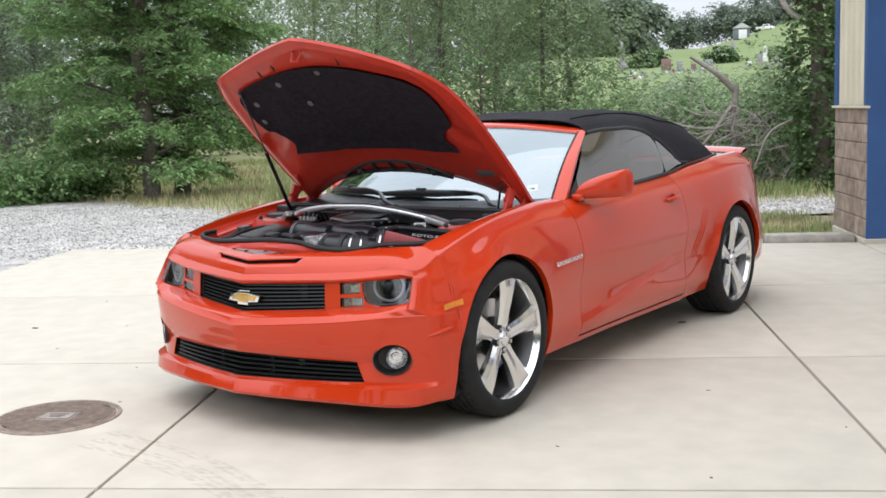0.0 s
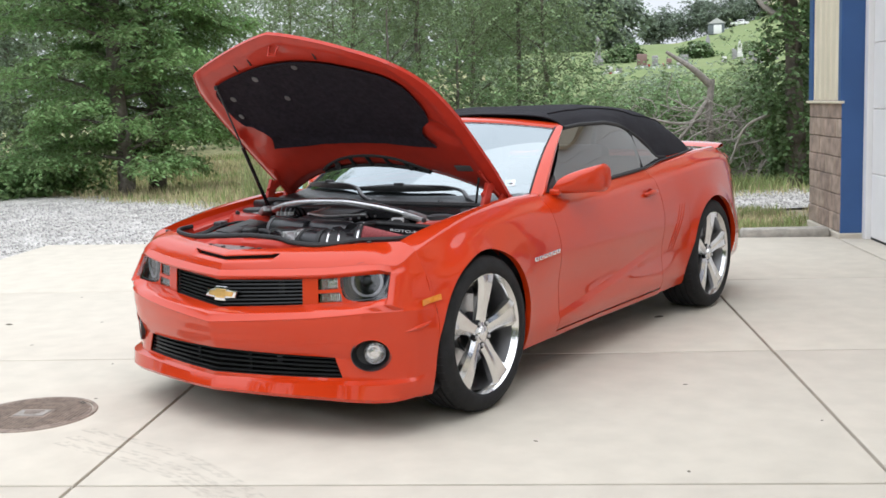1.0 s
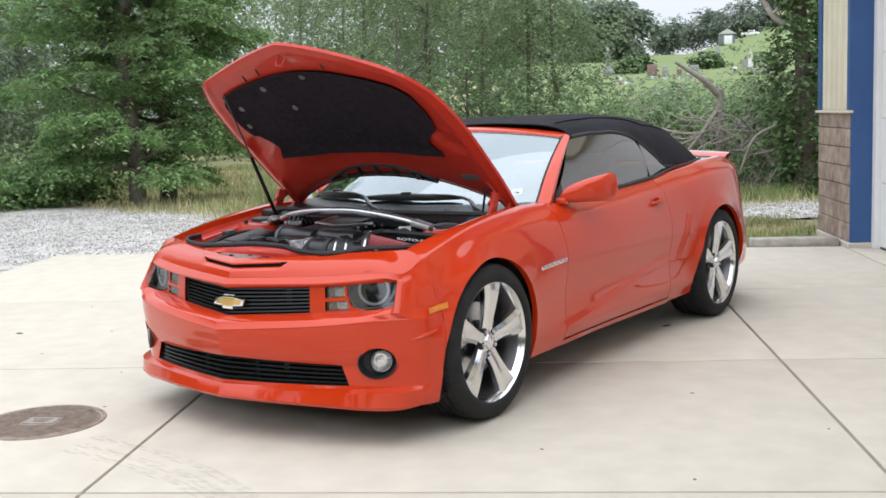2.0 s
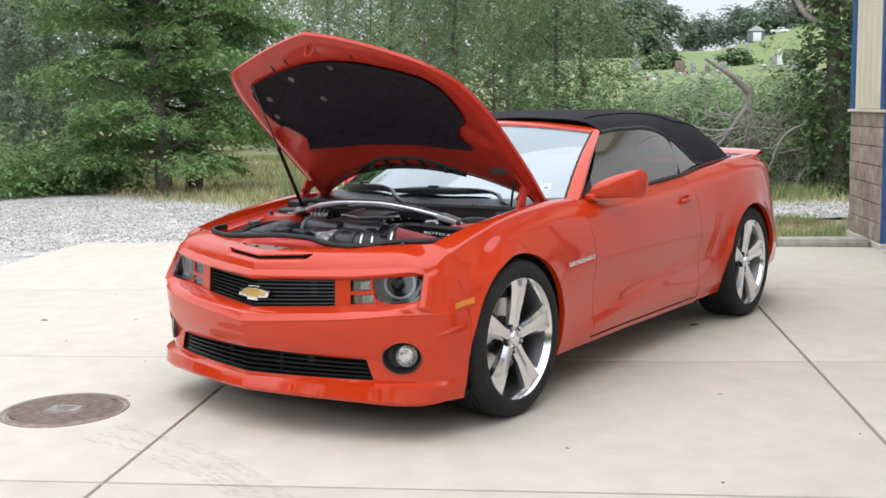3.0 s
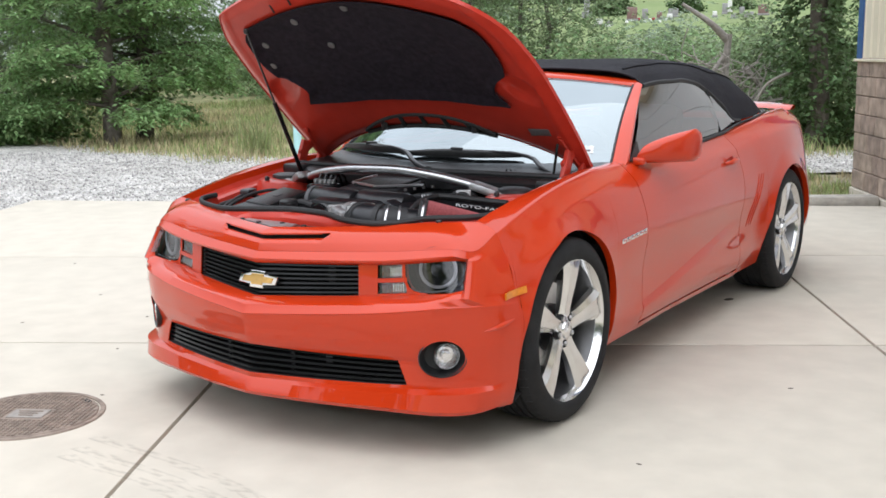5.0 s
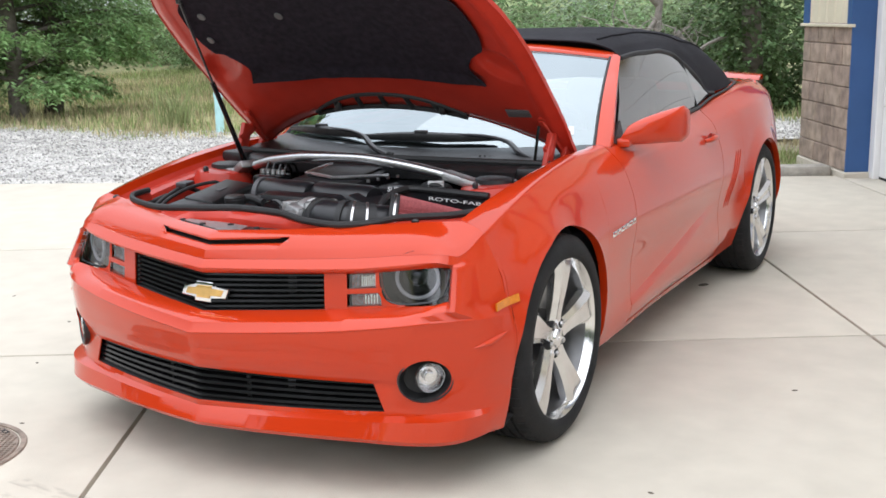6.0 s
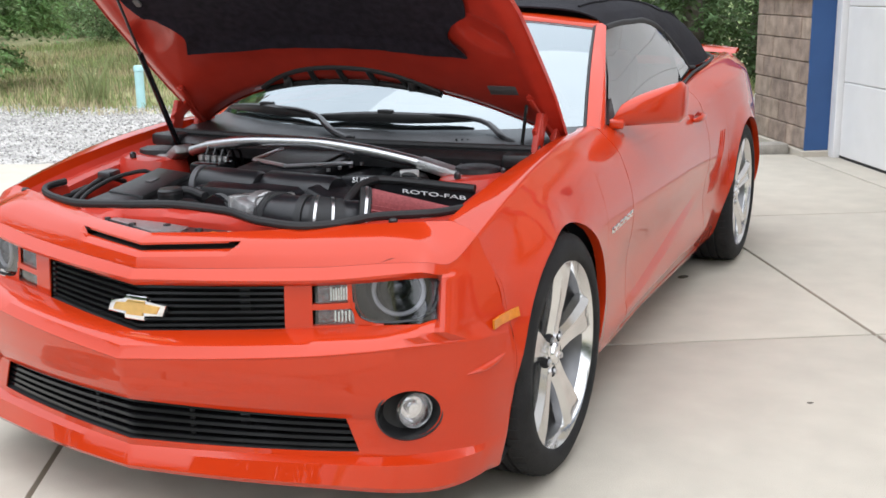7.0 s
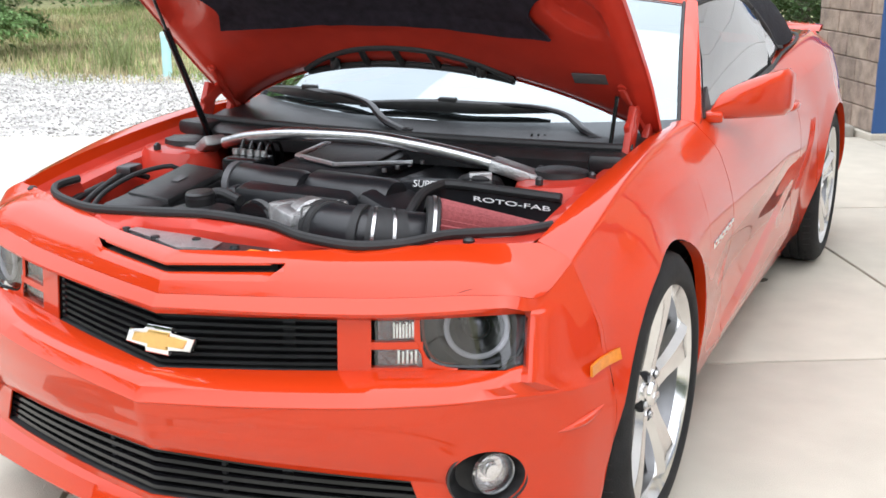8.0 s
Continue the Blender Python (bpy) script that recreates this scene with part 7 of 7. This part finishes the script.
    pts = [base.lerp(top, k / n) + Vector((r.normal(0, 0.02), r.normal(0, 0.02), 0)) * (top - base).length * 0.25 * (1 if 0 < k < n else 0) for k in range(n + 1)]
    tube(pts, radius, 8, bm, taper=lambda t: 1.0 - 0.78 * t)
    for _ in range(count):
        k = int(r.integers(3, n))
        a = r.uniform(0, 2 * math.pi)
        ln = spread * r.uniform(0.5, 1.0)
        s = pts[k]
        e = s + Vector((math.cos(a) * ln, math.sin(a) * ln, ln * r.uniform(0.1, 0.8)))
        m = s.lerp(e, 0.5) + Vector((0, 0, 0.12 * ln))
        tube([s, s.lerp(m, 0.5), m, m.lerp(e, 0.5) + Vector((0, 0, 0.05)), e], radius * 0.38 * (1.2 - k / n), 6, bm, taper=lambda t: 1.0 - 0.8 * t)
    return bm


def at_az(az, dist):
    a = radians(az + 1.4)
    x, y = 3.6 + math.sin(a) * dist, -4.2 + math.cos(a) * dist
    return x, y, land(x, y)


def tree(name, label, az, dist, height, crown_r, crown_z, leaf, count, per, leaf_l, leaf_w, spray=0.35, leaflets=9, trunk=0.12, lean=(0, 0), lumps=16, seed=1, category="tree", spread=0.22, branches=12, shell=0.55, bark=None, group=""):
    x, y, z = at_az(az, dist)
    t = thing(name, label, category, group)
    top = (x + lean[0], y + lean[1], z + height * 0.92)
    part("trunk", limbs((x, y, z - 0.1), top, crown_r[0] * 0.9, branches, trunk, seed=seed), bark or BARK, t, angle=60)
    pos, dirs = clumps((x + lean[0] * 0.8, y + lean[1] * 0.8, z + crown_z), crown_r, count, per, spread, lumps, shell)
    keep = pos[:, 2] > z + 0.05
    v, f = sprays(pos[keep], dirs[keep], leaflets, spray, leaf_l, leaf_w)
    bulk("crown", v, f, leaf, t)
    return t


# the large compound-leaved tree at the edge of the gravel: level boughs, each a flat tier of leaves
def bough_tree(name, label, az, dist, height, reach, boughs, leaf, sprays_each, seed, low=0.5, spread=1.0, group=""):
    r = np.random.default_rng(seed)
    x, y, z = at_az(az, dist)
    t = thing(name, label, "tree", group)
    bm = bmesh.new()
    trunk = [Vector((x + 0.10 * math.sin(k * 0.9 + seed), y + 0.08 * math.sin(k * 1.3), z - 0.1 + height * k / 10)) for k in range(11)]
    tube(trunk, 0.17, 10, bm, taper=lambda q: 1.0 - 0.8 * q)
    pos, dirs = [], []
    for k in range(boughs):
        f = (k + r.uniform(0.1, 0.9)) / boughs
        h = lerp(low, height * 0.98, f)
        a = k * 2.399 + r.uniform(-0.5, 0.5)
        ln = reach * (0.45 + 0.75 * math.sin(math.pi * min(1.0, 0.22 + 0.72 * f))) * r.uniform(0.65, 1.1) * spread
        if f > 0.9:
            ln *= 0.6
        root = trunk[min(10, int(10 * h / height))].copy()
        root.z = z + h * 0.92
        tip = root + Vector((math.cos(a) * ln, math.sin(a) * ln, ln * r.uniform(-0.05, 0.32)))
        mid = root.lerp(tip, 0.5) + Vector((0, 0, 0.10 * ln))
        line = [root, root.lerp(mid, 0.5), mid, mid.lerp(tip, 0.5), tip]
        tube(line, 0.045, 6, bm, taper=lambda q: 1.0 - 0.8 * q)
        out = (tip - root).normalized()
        side = Vector((-out.y, out.x, 0))
        n = int(sprays_each * (0.6 + 0.4 * ln / reach))
        g = 0.25 + 0.80 * r.uniform(0, 1, n) ** 0.7
        w = r.normal(0, 0.26, n) * (0.35 + 0.65 * np.sin(np.pi * np.clip(g, 0, 1))) * ln * 0.75
        dz = r.normal(0, 0.055, n) * ln - 0.10 * np.abs(w)
        base = np.array(root)[None] + np.outer(g, np.array(tip - root)) + np.outer(w, np.array(side))
        base[:, 2] += 0.10 * ln * np.sin(np.pi * np.clip(g, 0, 1)) + dz
        pos.append(base)
        d = np.array(out)[None] * 0.8 + np.outer(np.sign(w) * 0.7, np.array(side)) + r.normal(0, 0.35, (n, 3))
        d[:, 2] *= 0.4
        dirs.append(d)
    part("trunk", bm, BARK, t, angle=60)
    v, f = sprays(np.concatenate(pos), np.concatenate(dirs), 11, 0.40, 0.105, 0.022, 0.45)
    bulk("crown", v, f, leaf, t)
    return t


bough_tree("walnut_tree", "broad green tree with compound leaves at the gravel edge", -52.0, 21.0, 8.6, 1.75, 62, LEAF_A, 110, 3, low=0.4)
bough_tree("walnut_tree", "green tree with tiered leafy boughs at the gravel edge", -50.5, 22.0, 9.0, 1.45, 54, LEAF_A, 90, 6, low=0.5)
bough_tree("walnut_tree", "tall green tree crowding behind the leafy boughs", -57.0, 32.0, 10.0, 2.2, 44, LEAF_C, 70, 12, low=0.8)
# vine-clad trunk and woods farther left
tree("vine_tree", "tall tree with a vine-clad trunk at the wood edge", -58.4, 30.0, 15.0, (2.0, 2.0, 5.0), 9.0, LEAF_C, 420, 7, 0.16, 0.035, 0.5, 7, 0.26, lumps=26, seed=8, spread=0.35)
tree("vine_tree", "leafy tree hung with vines at the wood edge", -60.5, 27.0, 12.0, (2.2, 2.2, 5.0), 5.0, LEAF_C, 330, 7, 0.15, 0.033, 0.5, 7, 0.2, lumps=26, seed=9, spread=0.35)
tree("sapling", "young leafy tree at the wood edge", -54.6, 27.0, 7.0, (1.3, 1.3, 2.6), 2.6, LEAF_B, 190, 7, 0.12, 0.03, 0.4, 7, 0.07, lumps=16, seed=10, spread=0.25)
# slender light-green trees behind the car
for n, (az, dist, h, rx, rz, cz, cnt, mat) in enumerate(((-43.4, 44, 13.0, 3.4, 5.2, 6.6, 380, LEAF_B), (-40.2, 37, 12.0, 2.9, 4.6, 6.2, 380, LEAF_B), (-37.0, 29, 10.0, 2.3, 4.0, 5.2, 320, LEAF_B), (-34.2, 33, 11.0, 2.2, 4.4, 5.8, 280, LEAF_B), (-31.8, 27, 9.5, 1.5, 3.6, 5.0, 190, LEAF_B), (-30.6, 26, 7.5, 1.1, 2.6, 4.0, 110, LEAF_B), (-41.2, 40, 5.5, 2.6, 2.6, 2.2, 210, LEAF_D), (-38.5, 27, 4.5, 2.0, 2.0, 1.6, 200, LEAF_D), (-35.0, 26, 4.0, 1.9, 1.8, 1.4, 180, LEAF_D))):
    tree("ash_tree", "slender tree with airy light-green foliage" if n < 6 else "low leafy thicket tree under the taller ones", az, dist, h, (rx, rx, rz), cz, mat, int(cnt * 1.15), 8, 0.095, 0.021, 0.40, 8, 0.075, lumps=20, seed=20 + n, spread=0.32, branches=12, shell=0.3, group="slender trees behind the car")
# dark wood behind them
def wood(name, label, spots, mat, size, per):
    vs, fs, n = [], [], 0
    for x, y, z, h, r in spots:
        pos, dirs = clumps((x, y, z + h * 0.55), (r, r, h * 0.5), per, 5, 0.5, 16, 0.4)
        keep = pos[:, 2] > z
        v, f = sprays(pos[keep], dirs[keep], 5, size * 2.2, size, size * 0.35)
        vs.append(v)
        fs.append(f + n)
        n += len(v)
    return tagged(bulk(name, np.concatenate(vs), np.concatenate(fs), mat), label, "woods", kind="stuff")


spots = []
for az in [a for a in np.arange(-66, -34, 2.1) if not -57.5 < a < -54.2]:
    far = -50.5 < az < -38
    x, y, z = at_az(az + rng.uniform(-0.6, 0.6), rng.uniform(60, 72) if far else rng.uniform(38, 48))
    spots.append((x, y, z, rng.uniform(11, 15) if far else rng.uniform(6.5, 10.5), rng.uniform(3.2, 4.4) if far else rng.uniform(2.0, 3.0)))
wood("woodland", "dark green mixed woodland behind the yard", spots, LEAF_C, 0.26, 170)
# thickets below eye level, from the meadow to the hill
for n, (az, dist, r, h, mat) in enumerate(((-27.6, 24, 1.6, 2.4, LEAF_D), (-25.4, 24, 1.5, 2.3, LEAF_D), (-23.4, 25.5, 1.6, 2.5, LEAF_B), (-21.2, 24.5, 1.5, 2.5, LEAF_D), (-19.4, 23, 1.3, 2.6, LEAF_B), (-29.5, 27, 1.8, 2.7, LEAF_D), (-32.0, 24, 1.6, 2.1, LEAF_D), (-24.4, 30, 1.8, 2.6, LEAF_C), (-22.0, 30, 1.7, 2.7, LEAF_B), (-26.6, 31, 1.9, 2.6, LEAF_B), (-16.6, 20, 1.4, 2.2, LEAF_IVY), (-14.5, 19, 1.5, 3.0, LEAF_IVY), (-45.6, 47, 2.4, 2.3, LEAF_D), (-44.2, 42, 2.0, 1.7, LEAF_D), (-47.2, 52, 2.6, 2.6, LEAF_D), (-42.4, 36, 1.8, 1.9, LEAF_D), (-48.8, 56, 2.8, 2.8, LEAF_B), (-56.0, 22, 1.1, 1.0, LEAF_A), (-58.5, 21.5, 1.0, 1.1, LEAF_A))):
    x, y, z = at_az(az, dist)
    t = thing("shrub", "dense green shrub at the edge of the meadow", "shrub", "shrubs along the meadow")
    part("stems", limbs((x, y, z - 0.05), (x, y, z + h * 0.7), r * 0.8, 9, 0.03, seed=50 + n), BARK, t, angle=60)
    pos, dirs = clumps((x, y, z + h * 0.5), (r, r, h * 0.55), 130, 7, 0.22, 14, 0.3)
    keep = pos[:, 2] > z
    v, f = sprays(pos[keep], dirs[keep], 7, 0.30, 0.10, 0.03)
    bulk("crown", v, f, mat, t)

# dead broken tree with bare limbs
x, y, z = at_az(-22.2, 20.0)
dead = thing("dead_tree", "grey broken dead tree with bare twisted limbs", "tree")
part("trunk", tube([(x, y, z - 0.1), (x + 0.02, y, z + 0.8), (x - 0.02, y, z + 1.5), (x + 0.03, y, z + 2.05)], 0.078, 10, taper=lambda t: 1.0 - 0.25 * t), DEAD, dead)
RX, RY = math.cos(radians(-22.2)), -math.sin(radians(-22.2))
def rel(u, d, h):
    return (x + RX * u + math.sin(radians(-22.2)) * -d, y - (-RY) * u * 1.0 + math.cos(radians(-22.2)) * -d, z + h)
for keys, r in (([(0.0, 0, 1.95), (-0.25, 0.1, 2.2), (-0.75, 0.2, 2.55)], 0.072), ([(0.0, 0, 1.75), (-0.35, 0.2, 1.25), (-0.75, 0.3, 0.75), (-1.0, 0.3, 0.3)], 0.045), ([(0.0, 0, 1.35), (-0.5, 0.2, 1.30), (-1.2, 0.3, 1.45)], 0.035), ([(-0.35, 0.2, 1.25), (-0.75, 0.3, 1.05), (-0.95, 0.4, 0.45)], 0.025), ([(0.0, 0, 0.75), (-0.4, 0.1, 0.45), (-0.9, 0.3, 0.35)], 0.04), ([(0.30, 0, 1.5), (0.7, 0.1, 1.0), (1.0, 0.2, 0.55)], 0.055), ([(0.9, 0.3, 0.75), (0.75, 0.4, 0.25), (0.62, 0.4, -0.2)], 0.03), ([(1.45, 0.3, 0.95), (0.9, 0.4, 0.6), (0.7, 0.5, 0.05)], 0.035), ([(1.5, 0.3, 0.45), (1.1, 0.4, 0.3), (0.8, 0.5, -0.3)], 0.03), ([(1.6, 0.2, 1.4), (1.1, 0.2, 1.05), (0.5, 0.3, 0.9)], 0.03)):
    part("limb", tube(smooth_line([rel(*k) for k in keys], 10), r, 7, taper=lambda t: 1.0 - 0.6 * t), DEAD, dead, angle=60)
tw = bmesh.new()
for k in range(300):
    u, h = rng.uniform(-1.25, 0.9), rng.uniform(0.15, 1.6)
    d = rng.uniform(0, 0.4)
    e = (u + rng.normal(-0.15, 0.25), d + rng.normal(0, 0.1), h + rng.normal(-0.12, 0.22))
    m = ((u + e[0]) / 2 + rng.normal(0, 0.06), (d + e[1]) / 2, (h + e[2]) / 2 + rng.normal(0, 0.06))
    tube([rel(u, d, h), rel(*m), rel(*e)], 0.010, 4, tw)
tagged(part("twig_tangle", tw, DEAD, dead), kind="stuff")
# ivy on it and on the tall tree beside the building
def ivy(name, parent, cx, cy, z0, z1, r, count, mat, leaf=0.075):
    a = rng.uniform(0, 2 * np.pi, count)
    hgt = rng.uniform(z0, z1, count)
    rad = r * (0.55 + 0.45 * rng.uniform(0, 1, count)) * (1 + 0.45 * np.sin(hgt * 2.1 + a))
    pos = np.stack([cx + np.cos(a) * rad, cy + np.sin(a) * rad, hgt], 1)
    dirs = np.stack([np.cos(a), np.sin(a), rng.uniform(-0.8, 0.2, count)], 1)
    v, f = sprays(pos, dirs, 5, 0.16, leaf, leaf * 0.42, 0.4)
    return bulk(name, v, f, mat, parent)


ivy("ivy", dead, x, y, z + 0.1, z + 0.95, 0.30, 260, LEAF_D)
x2, y2, z2 = at_az(-18.3, 18.5)
tall = thing("ivy_tree", "tall dead trunk thickly hung with dark ivy", "tree")
part("trunk", limbs((x2, y2, z2 - 0.1), (x2 + 0.1, y2, z2 + 8.0), 1.6, 8, 0.17, seed=77), BARK, tall, angle=60)
ivy("ivy", tall, x2, y2, z2 + 0.2, z2 + 8.0, 0.36, 2300, LEAF_IVY, 0.085)
u2 = lambda u, h: (x2 + RX * u, y2 + RY * u * 0.9, z2 + h)
for keys, r in (([(0.0, 2.7), (-0.45, 3.0), (-0.7, 3.6), (-0.85, 4.4)], 0.06), ([(-0.45, 3.0), (-0.25, 3.3), (-0.40, 4.2)], 0.035), ([(0.0, 2.6), (0.4, 2.45), (0.7, 2.35)], 0.03), ([(-0.3, 1.3), (-0.7, 1.1), (-0.95, 0.55)], 0.03)):
    part("bare_limb", tube(smooth_line([u2(*k) for k in keys], 10), r, 7, taper=lambda t: 1.0 - 0.6 * t), DEAD, tall, angle=60)
# dark tree mass behind the building's corner
tree("roadside_tree", "dark leafy tree beside the workshop wall", -14.2, 24.0, 8.0, (1.3, 1.3, 4.0), 3.6, LEAF_IVY, 300, 7, 0.13, 0.03, 0.4, 7, 0.16, lumps=22, seed=90, spread=0.3)
tree("roadside_tree", "dark leafy tree beside the workshop wall", -11.5, 22.0, 8.0, (1.6, 1.6, 4.0), 3.6, LEAF_IVY, 260, 7, 0.13, 0.03, 0.4, 7, 0.16, lumps=22, seed=91, spread=0.3)

# ---- the hill: mown cemetery, stones, shed, house, pickup, tree line ----
bm = bmesh.new()
cols, rws = 28, 30
vs = []
for i in range(rws + 1):
    row = []
    for k in range(cols + 1):
        az = lerp(-33.5, -11.0, k / cols)
        dist = 32.0 * (440.0 / 32.0) ** (i / rws)
        px, py, pz = at_az(az, dist)
        row.append(bm.verts.new((px, py, pz + (-0.4 if i == 0 else 0.05 + 0.002 * dist))))
    vs.append(row)
for i in range(rws):
    for k in range(cols):
        bm.faces.new((vs[i][k], vs[i + 1][k], vs[i + 1][k + 1], vs[i][k + 1]))
solo("mown_hill", bm, MOWN, "mown green grass of the cemetery hill", "lawn", kind="structure", angle=80)


def hill_at(az, dist):
    px, py, pz = at_az(az, dist)
    return px, py, pz + 0.03 + 0.002 * dist


def headstone(az, dist, w, h, mat, label, turn=0.0):
    px, py, pz = hill_at(az, dist)
    m = pose(px, py, pz, 0, 0, -az + turn)
    t = thing("gravestone", label, "gravestone", "gravestones on the hill")
    part("tablet", box(w, 0.22, h, 0.06, m @ pose(0, 0, h / 2 + 0.12)), mat, t)
    part("plinth", box(w * 1.2, 0.42, 0.16, 0.03, m @ pose(0, 0, 0.06)), GRANITE, t)


for az, dist, w, h, mat, lab in ((-25.55, 70, 1.5, 1.6, GRANITE_RED, "large reddish granite gravestone"), (-24.9, 72, 0.9, 1.3, GRANITE, "grey granite gravestone"), (-24.2, 71, 0.8, 0.8, GRANITE_RED, "low reddish gravestone"), (-23.5, 76, 1.6, 1.0, GRANITE, "wide grey gravestone"), (-23.7, 70, 0.8, 0.6, WHITE_STONE, "small pale gravestone"), (-21.0, 80, 0.9, 1.4, GRANITE, "tall grey gravestone"), (-20.2, 78, 0.8, 0.9, GRANITE, "grey granite gravestone"), (-19.2, 76, 1.6, 1.3, GRANITE_RED, "wide reddish gravestone"), (-19.9, 70, 1.3, 0.7, GRANITE, "low grey gravestone"), (-20.6, 70, 0.9, 0.5, GRANITE, "low grey gravestone"), (-27.2, 62, 0.9, 0.7, WHITE_STONE, "pale low gravestone with flowers"), (-26.7, 62, 0.8, 0.5, GRANITE, "low grey gravestone"), (-21.5, 74, 0.7, 0.6, WHITE_STONE, "small pale gravestone")):
    headstone(az, dist * 1.22, w * 0.50, h * 0.56, mat, lab + " on the mown hill", rng.uniform(-12, 12))
px, py, pz = hill_at(-27.75, 95)
ob_ = thing("obelisk", "grey stone obelisk monument with urn", "monument")
part("shaft", lathe([(0.50, 0.0), (0.48, 0.5), (0.30, 0.55), (0.24, 1.8), (0.33, 1.85), (0.14, 2.0), (0.18, 2.2), (0.0, 2.4)], 4, at=pose(px, py, pz)), GRANITE, ob_, angle=20)
px, py, pz = hill_at(-22.3, 110)
ob_ = thing("obelisk", "grey stone obelisk monument on the lawn", "monument")
part("shaft", lathe([(0.42, 0.0), (0.40, 0.4), (0.28, 0.5), (0.2, 1.7), (0.0, 2.1)], 4, at=pose(px, py, pz)), GRANITE, ob_, angle=20)
px, py, pz = hill_at(-20.75, 105)
solo("white_statue", lathe([(0.28, 0.0), (0.28, 0.4), (0.19, 0.44), (0.20, 0.87), (0.15, 1.27), (0.07, 1.34), (0.09, 1.47), (0.0, 1.58)], 12, at=pose(px, py, pz)), WHITE_STONE, "white stone statue on a plinth", "statue")
for az, dist, r in ((-26.8, 100, 0.62), (-26.1, 102, 0.66), (-23.0, 105, 0.8), (-22.6, 108, 0.6), (-20.1, 112, 0.5)):
    px, py, pz = hill_at(az, dist)
    t = thing("yew_bush", "dark clipped evergreen bush among the graves", "shrub", "bushes among the graves")
    part("stems", limbs((px, py, pz), (px, py, pz + r), r * 0.6, 6, 0.08, seed=120), BARK, t)
    pos, dirs = clumps((px, py, pz + r * 0.7), (r, r, r * 0.8), 90, 6, 0.3, 14, 0.4)
    v, f = sprays(pos, dirs, 5, 0.5, 0.3, 0.12)
    bulk("crown", v, f, LEAF_IVY, t)
for k in range(14):
    az, dist = (-25.8 + 0.27 * k, 80 + 3 * (k % 3)) if k < 9 else (-27.5 + 0.2 * (k - 9), 74)
    px, py, pz = hill_at(az + rng.uniform(-0.05, 0.05), dist)
    solo("grave_flowers", lathe([(0.06, 0), (0.13, 0.08), (0.10, 0.2), (0.0, 0.24)], 7, at=pose(px, py, pz)), [WHITE_STONE, WHITE_STONE, RED_LENS][k % 3], "small bunch of bright flowers on a grave", "flowers", group="flowers on the graves")
px, py, pz = hill_at(-21.9, 350)
shed = thing("shed", "small grey shed with white door and gable roof", "shed")
m = pose(px, py, pz, 0, 0, 25)
part("walls", box(4.6, 4.6, 3.2, 0.05, m @ pose(0, 0, 1.6)), material("grey_shed_wall", (0.16, 0.18, 0.20), 0.8, vary=0.1, scale=1), shed)
part("roof", prism([(-2.7, 0), (2.7, 0), (0, 1.6)], 5.2, m @ pose(0, 2.6, 3.2, 90, 0, 0)), material("pale_roof", (0.5, 0.5, 0.5), 0.7, vary=0.1, scale=1), shed)
part("door", box(2.4, 0.1, 2.7, 0.03, m @ pose(0.3, -2.33, 1.4)), WHITE_DOOR, shed)
px, py, pz = hill_at(-20.75, 390)
truck = thing("pickup_truck", "white pickup truck parked on the hill", "truck")
m = pose(px, py, pz, 0, 0, 12)
part("body", box(6.0, 2.0, 0.9, 0.2, m @ pose(0, 0, 0.95)), WHITE_DOOR, truck)
part("cab", box(2.2, 1.8, 0.8, 0.25, m @ pose(0.3, 0, 1.75)), WHITE_DOOR, truck)
part("windows", box(1.7, 1.84, 0.45, 0.1, m @ pose(0.3, 0, 1.8)), GLOSS_BLACK, truck)
for sx in (-1.9, 1.9):
    for sy in (-0.95, 0.95):
        part("wheel", lathe([(0.0, -0.12), (0.4, -0.12), (0.4, 0.12), (0.0, 0.12)], 16, "Y", at=m @ pose(sx, sy, 0.4)), RUBBER, truck)
px, py, pz = hill_at(-18.3, 400)
house = thing("house", "pale distant house with a grey gable roof", "house")
m = pose(px, py, pz + 2.0, 0, 0, 10)
part("walls", box(16, 9, 4.0, 0.05, m @ pose(0, 0, 2)), CREAM, house)
part("roof", prism([(-5.5, 0), (5.5, 0), (0, 3.2)], 17.0, m @ pose(8.5, 0, 4.0, 90, 0, -90) @ pose(0, 0, 0)), material("grey_shingle_far", (0.3, 0.29, 0.29), 0.9, vary=0.1, scale=1), house)
for k in range(4):
    part("window", box(1.2, 0.1, 1.4, 0.02, m @ pose(-6 + 4 * k, -4.55, 2.2)), GLOSS_BLACK, house)
# hilltop tree line; its haze is only the pale leaf colour
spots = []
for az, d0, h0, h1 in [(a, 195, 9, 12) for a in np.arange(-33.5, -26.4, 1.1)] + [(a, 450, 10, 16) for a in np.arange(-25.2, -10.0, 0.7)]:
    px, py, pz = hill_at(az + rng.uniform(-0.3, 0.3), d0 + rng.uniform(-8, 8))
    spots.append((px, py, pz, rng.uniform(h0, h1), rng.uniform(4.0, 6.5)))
wood("hill_woods", "green tree line along the hilltop, hazed by its leaf colour", spots, LEAF_FAR, 1.0, 120)
# unseen woods added behind the camera and far left, to darken the horizon that the paint mirrors
spots = []
for az in np.concatenate([np.arange(75, 292, 7.0)]):
    px, py, pz = at_az(az, rng.uniform(48, 62))
    spots.append((px, py, pz, rng.uniform(15, 22), rng.uniform(4.5, 6.5)))
wood("woodland_around", "unseen woodland added around the yard to darken reflections", spots, LEAF_IVY, 0.9, 150)
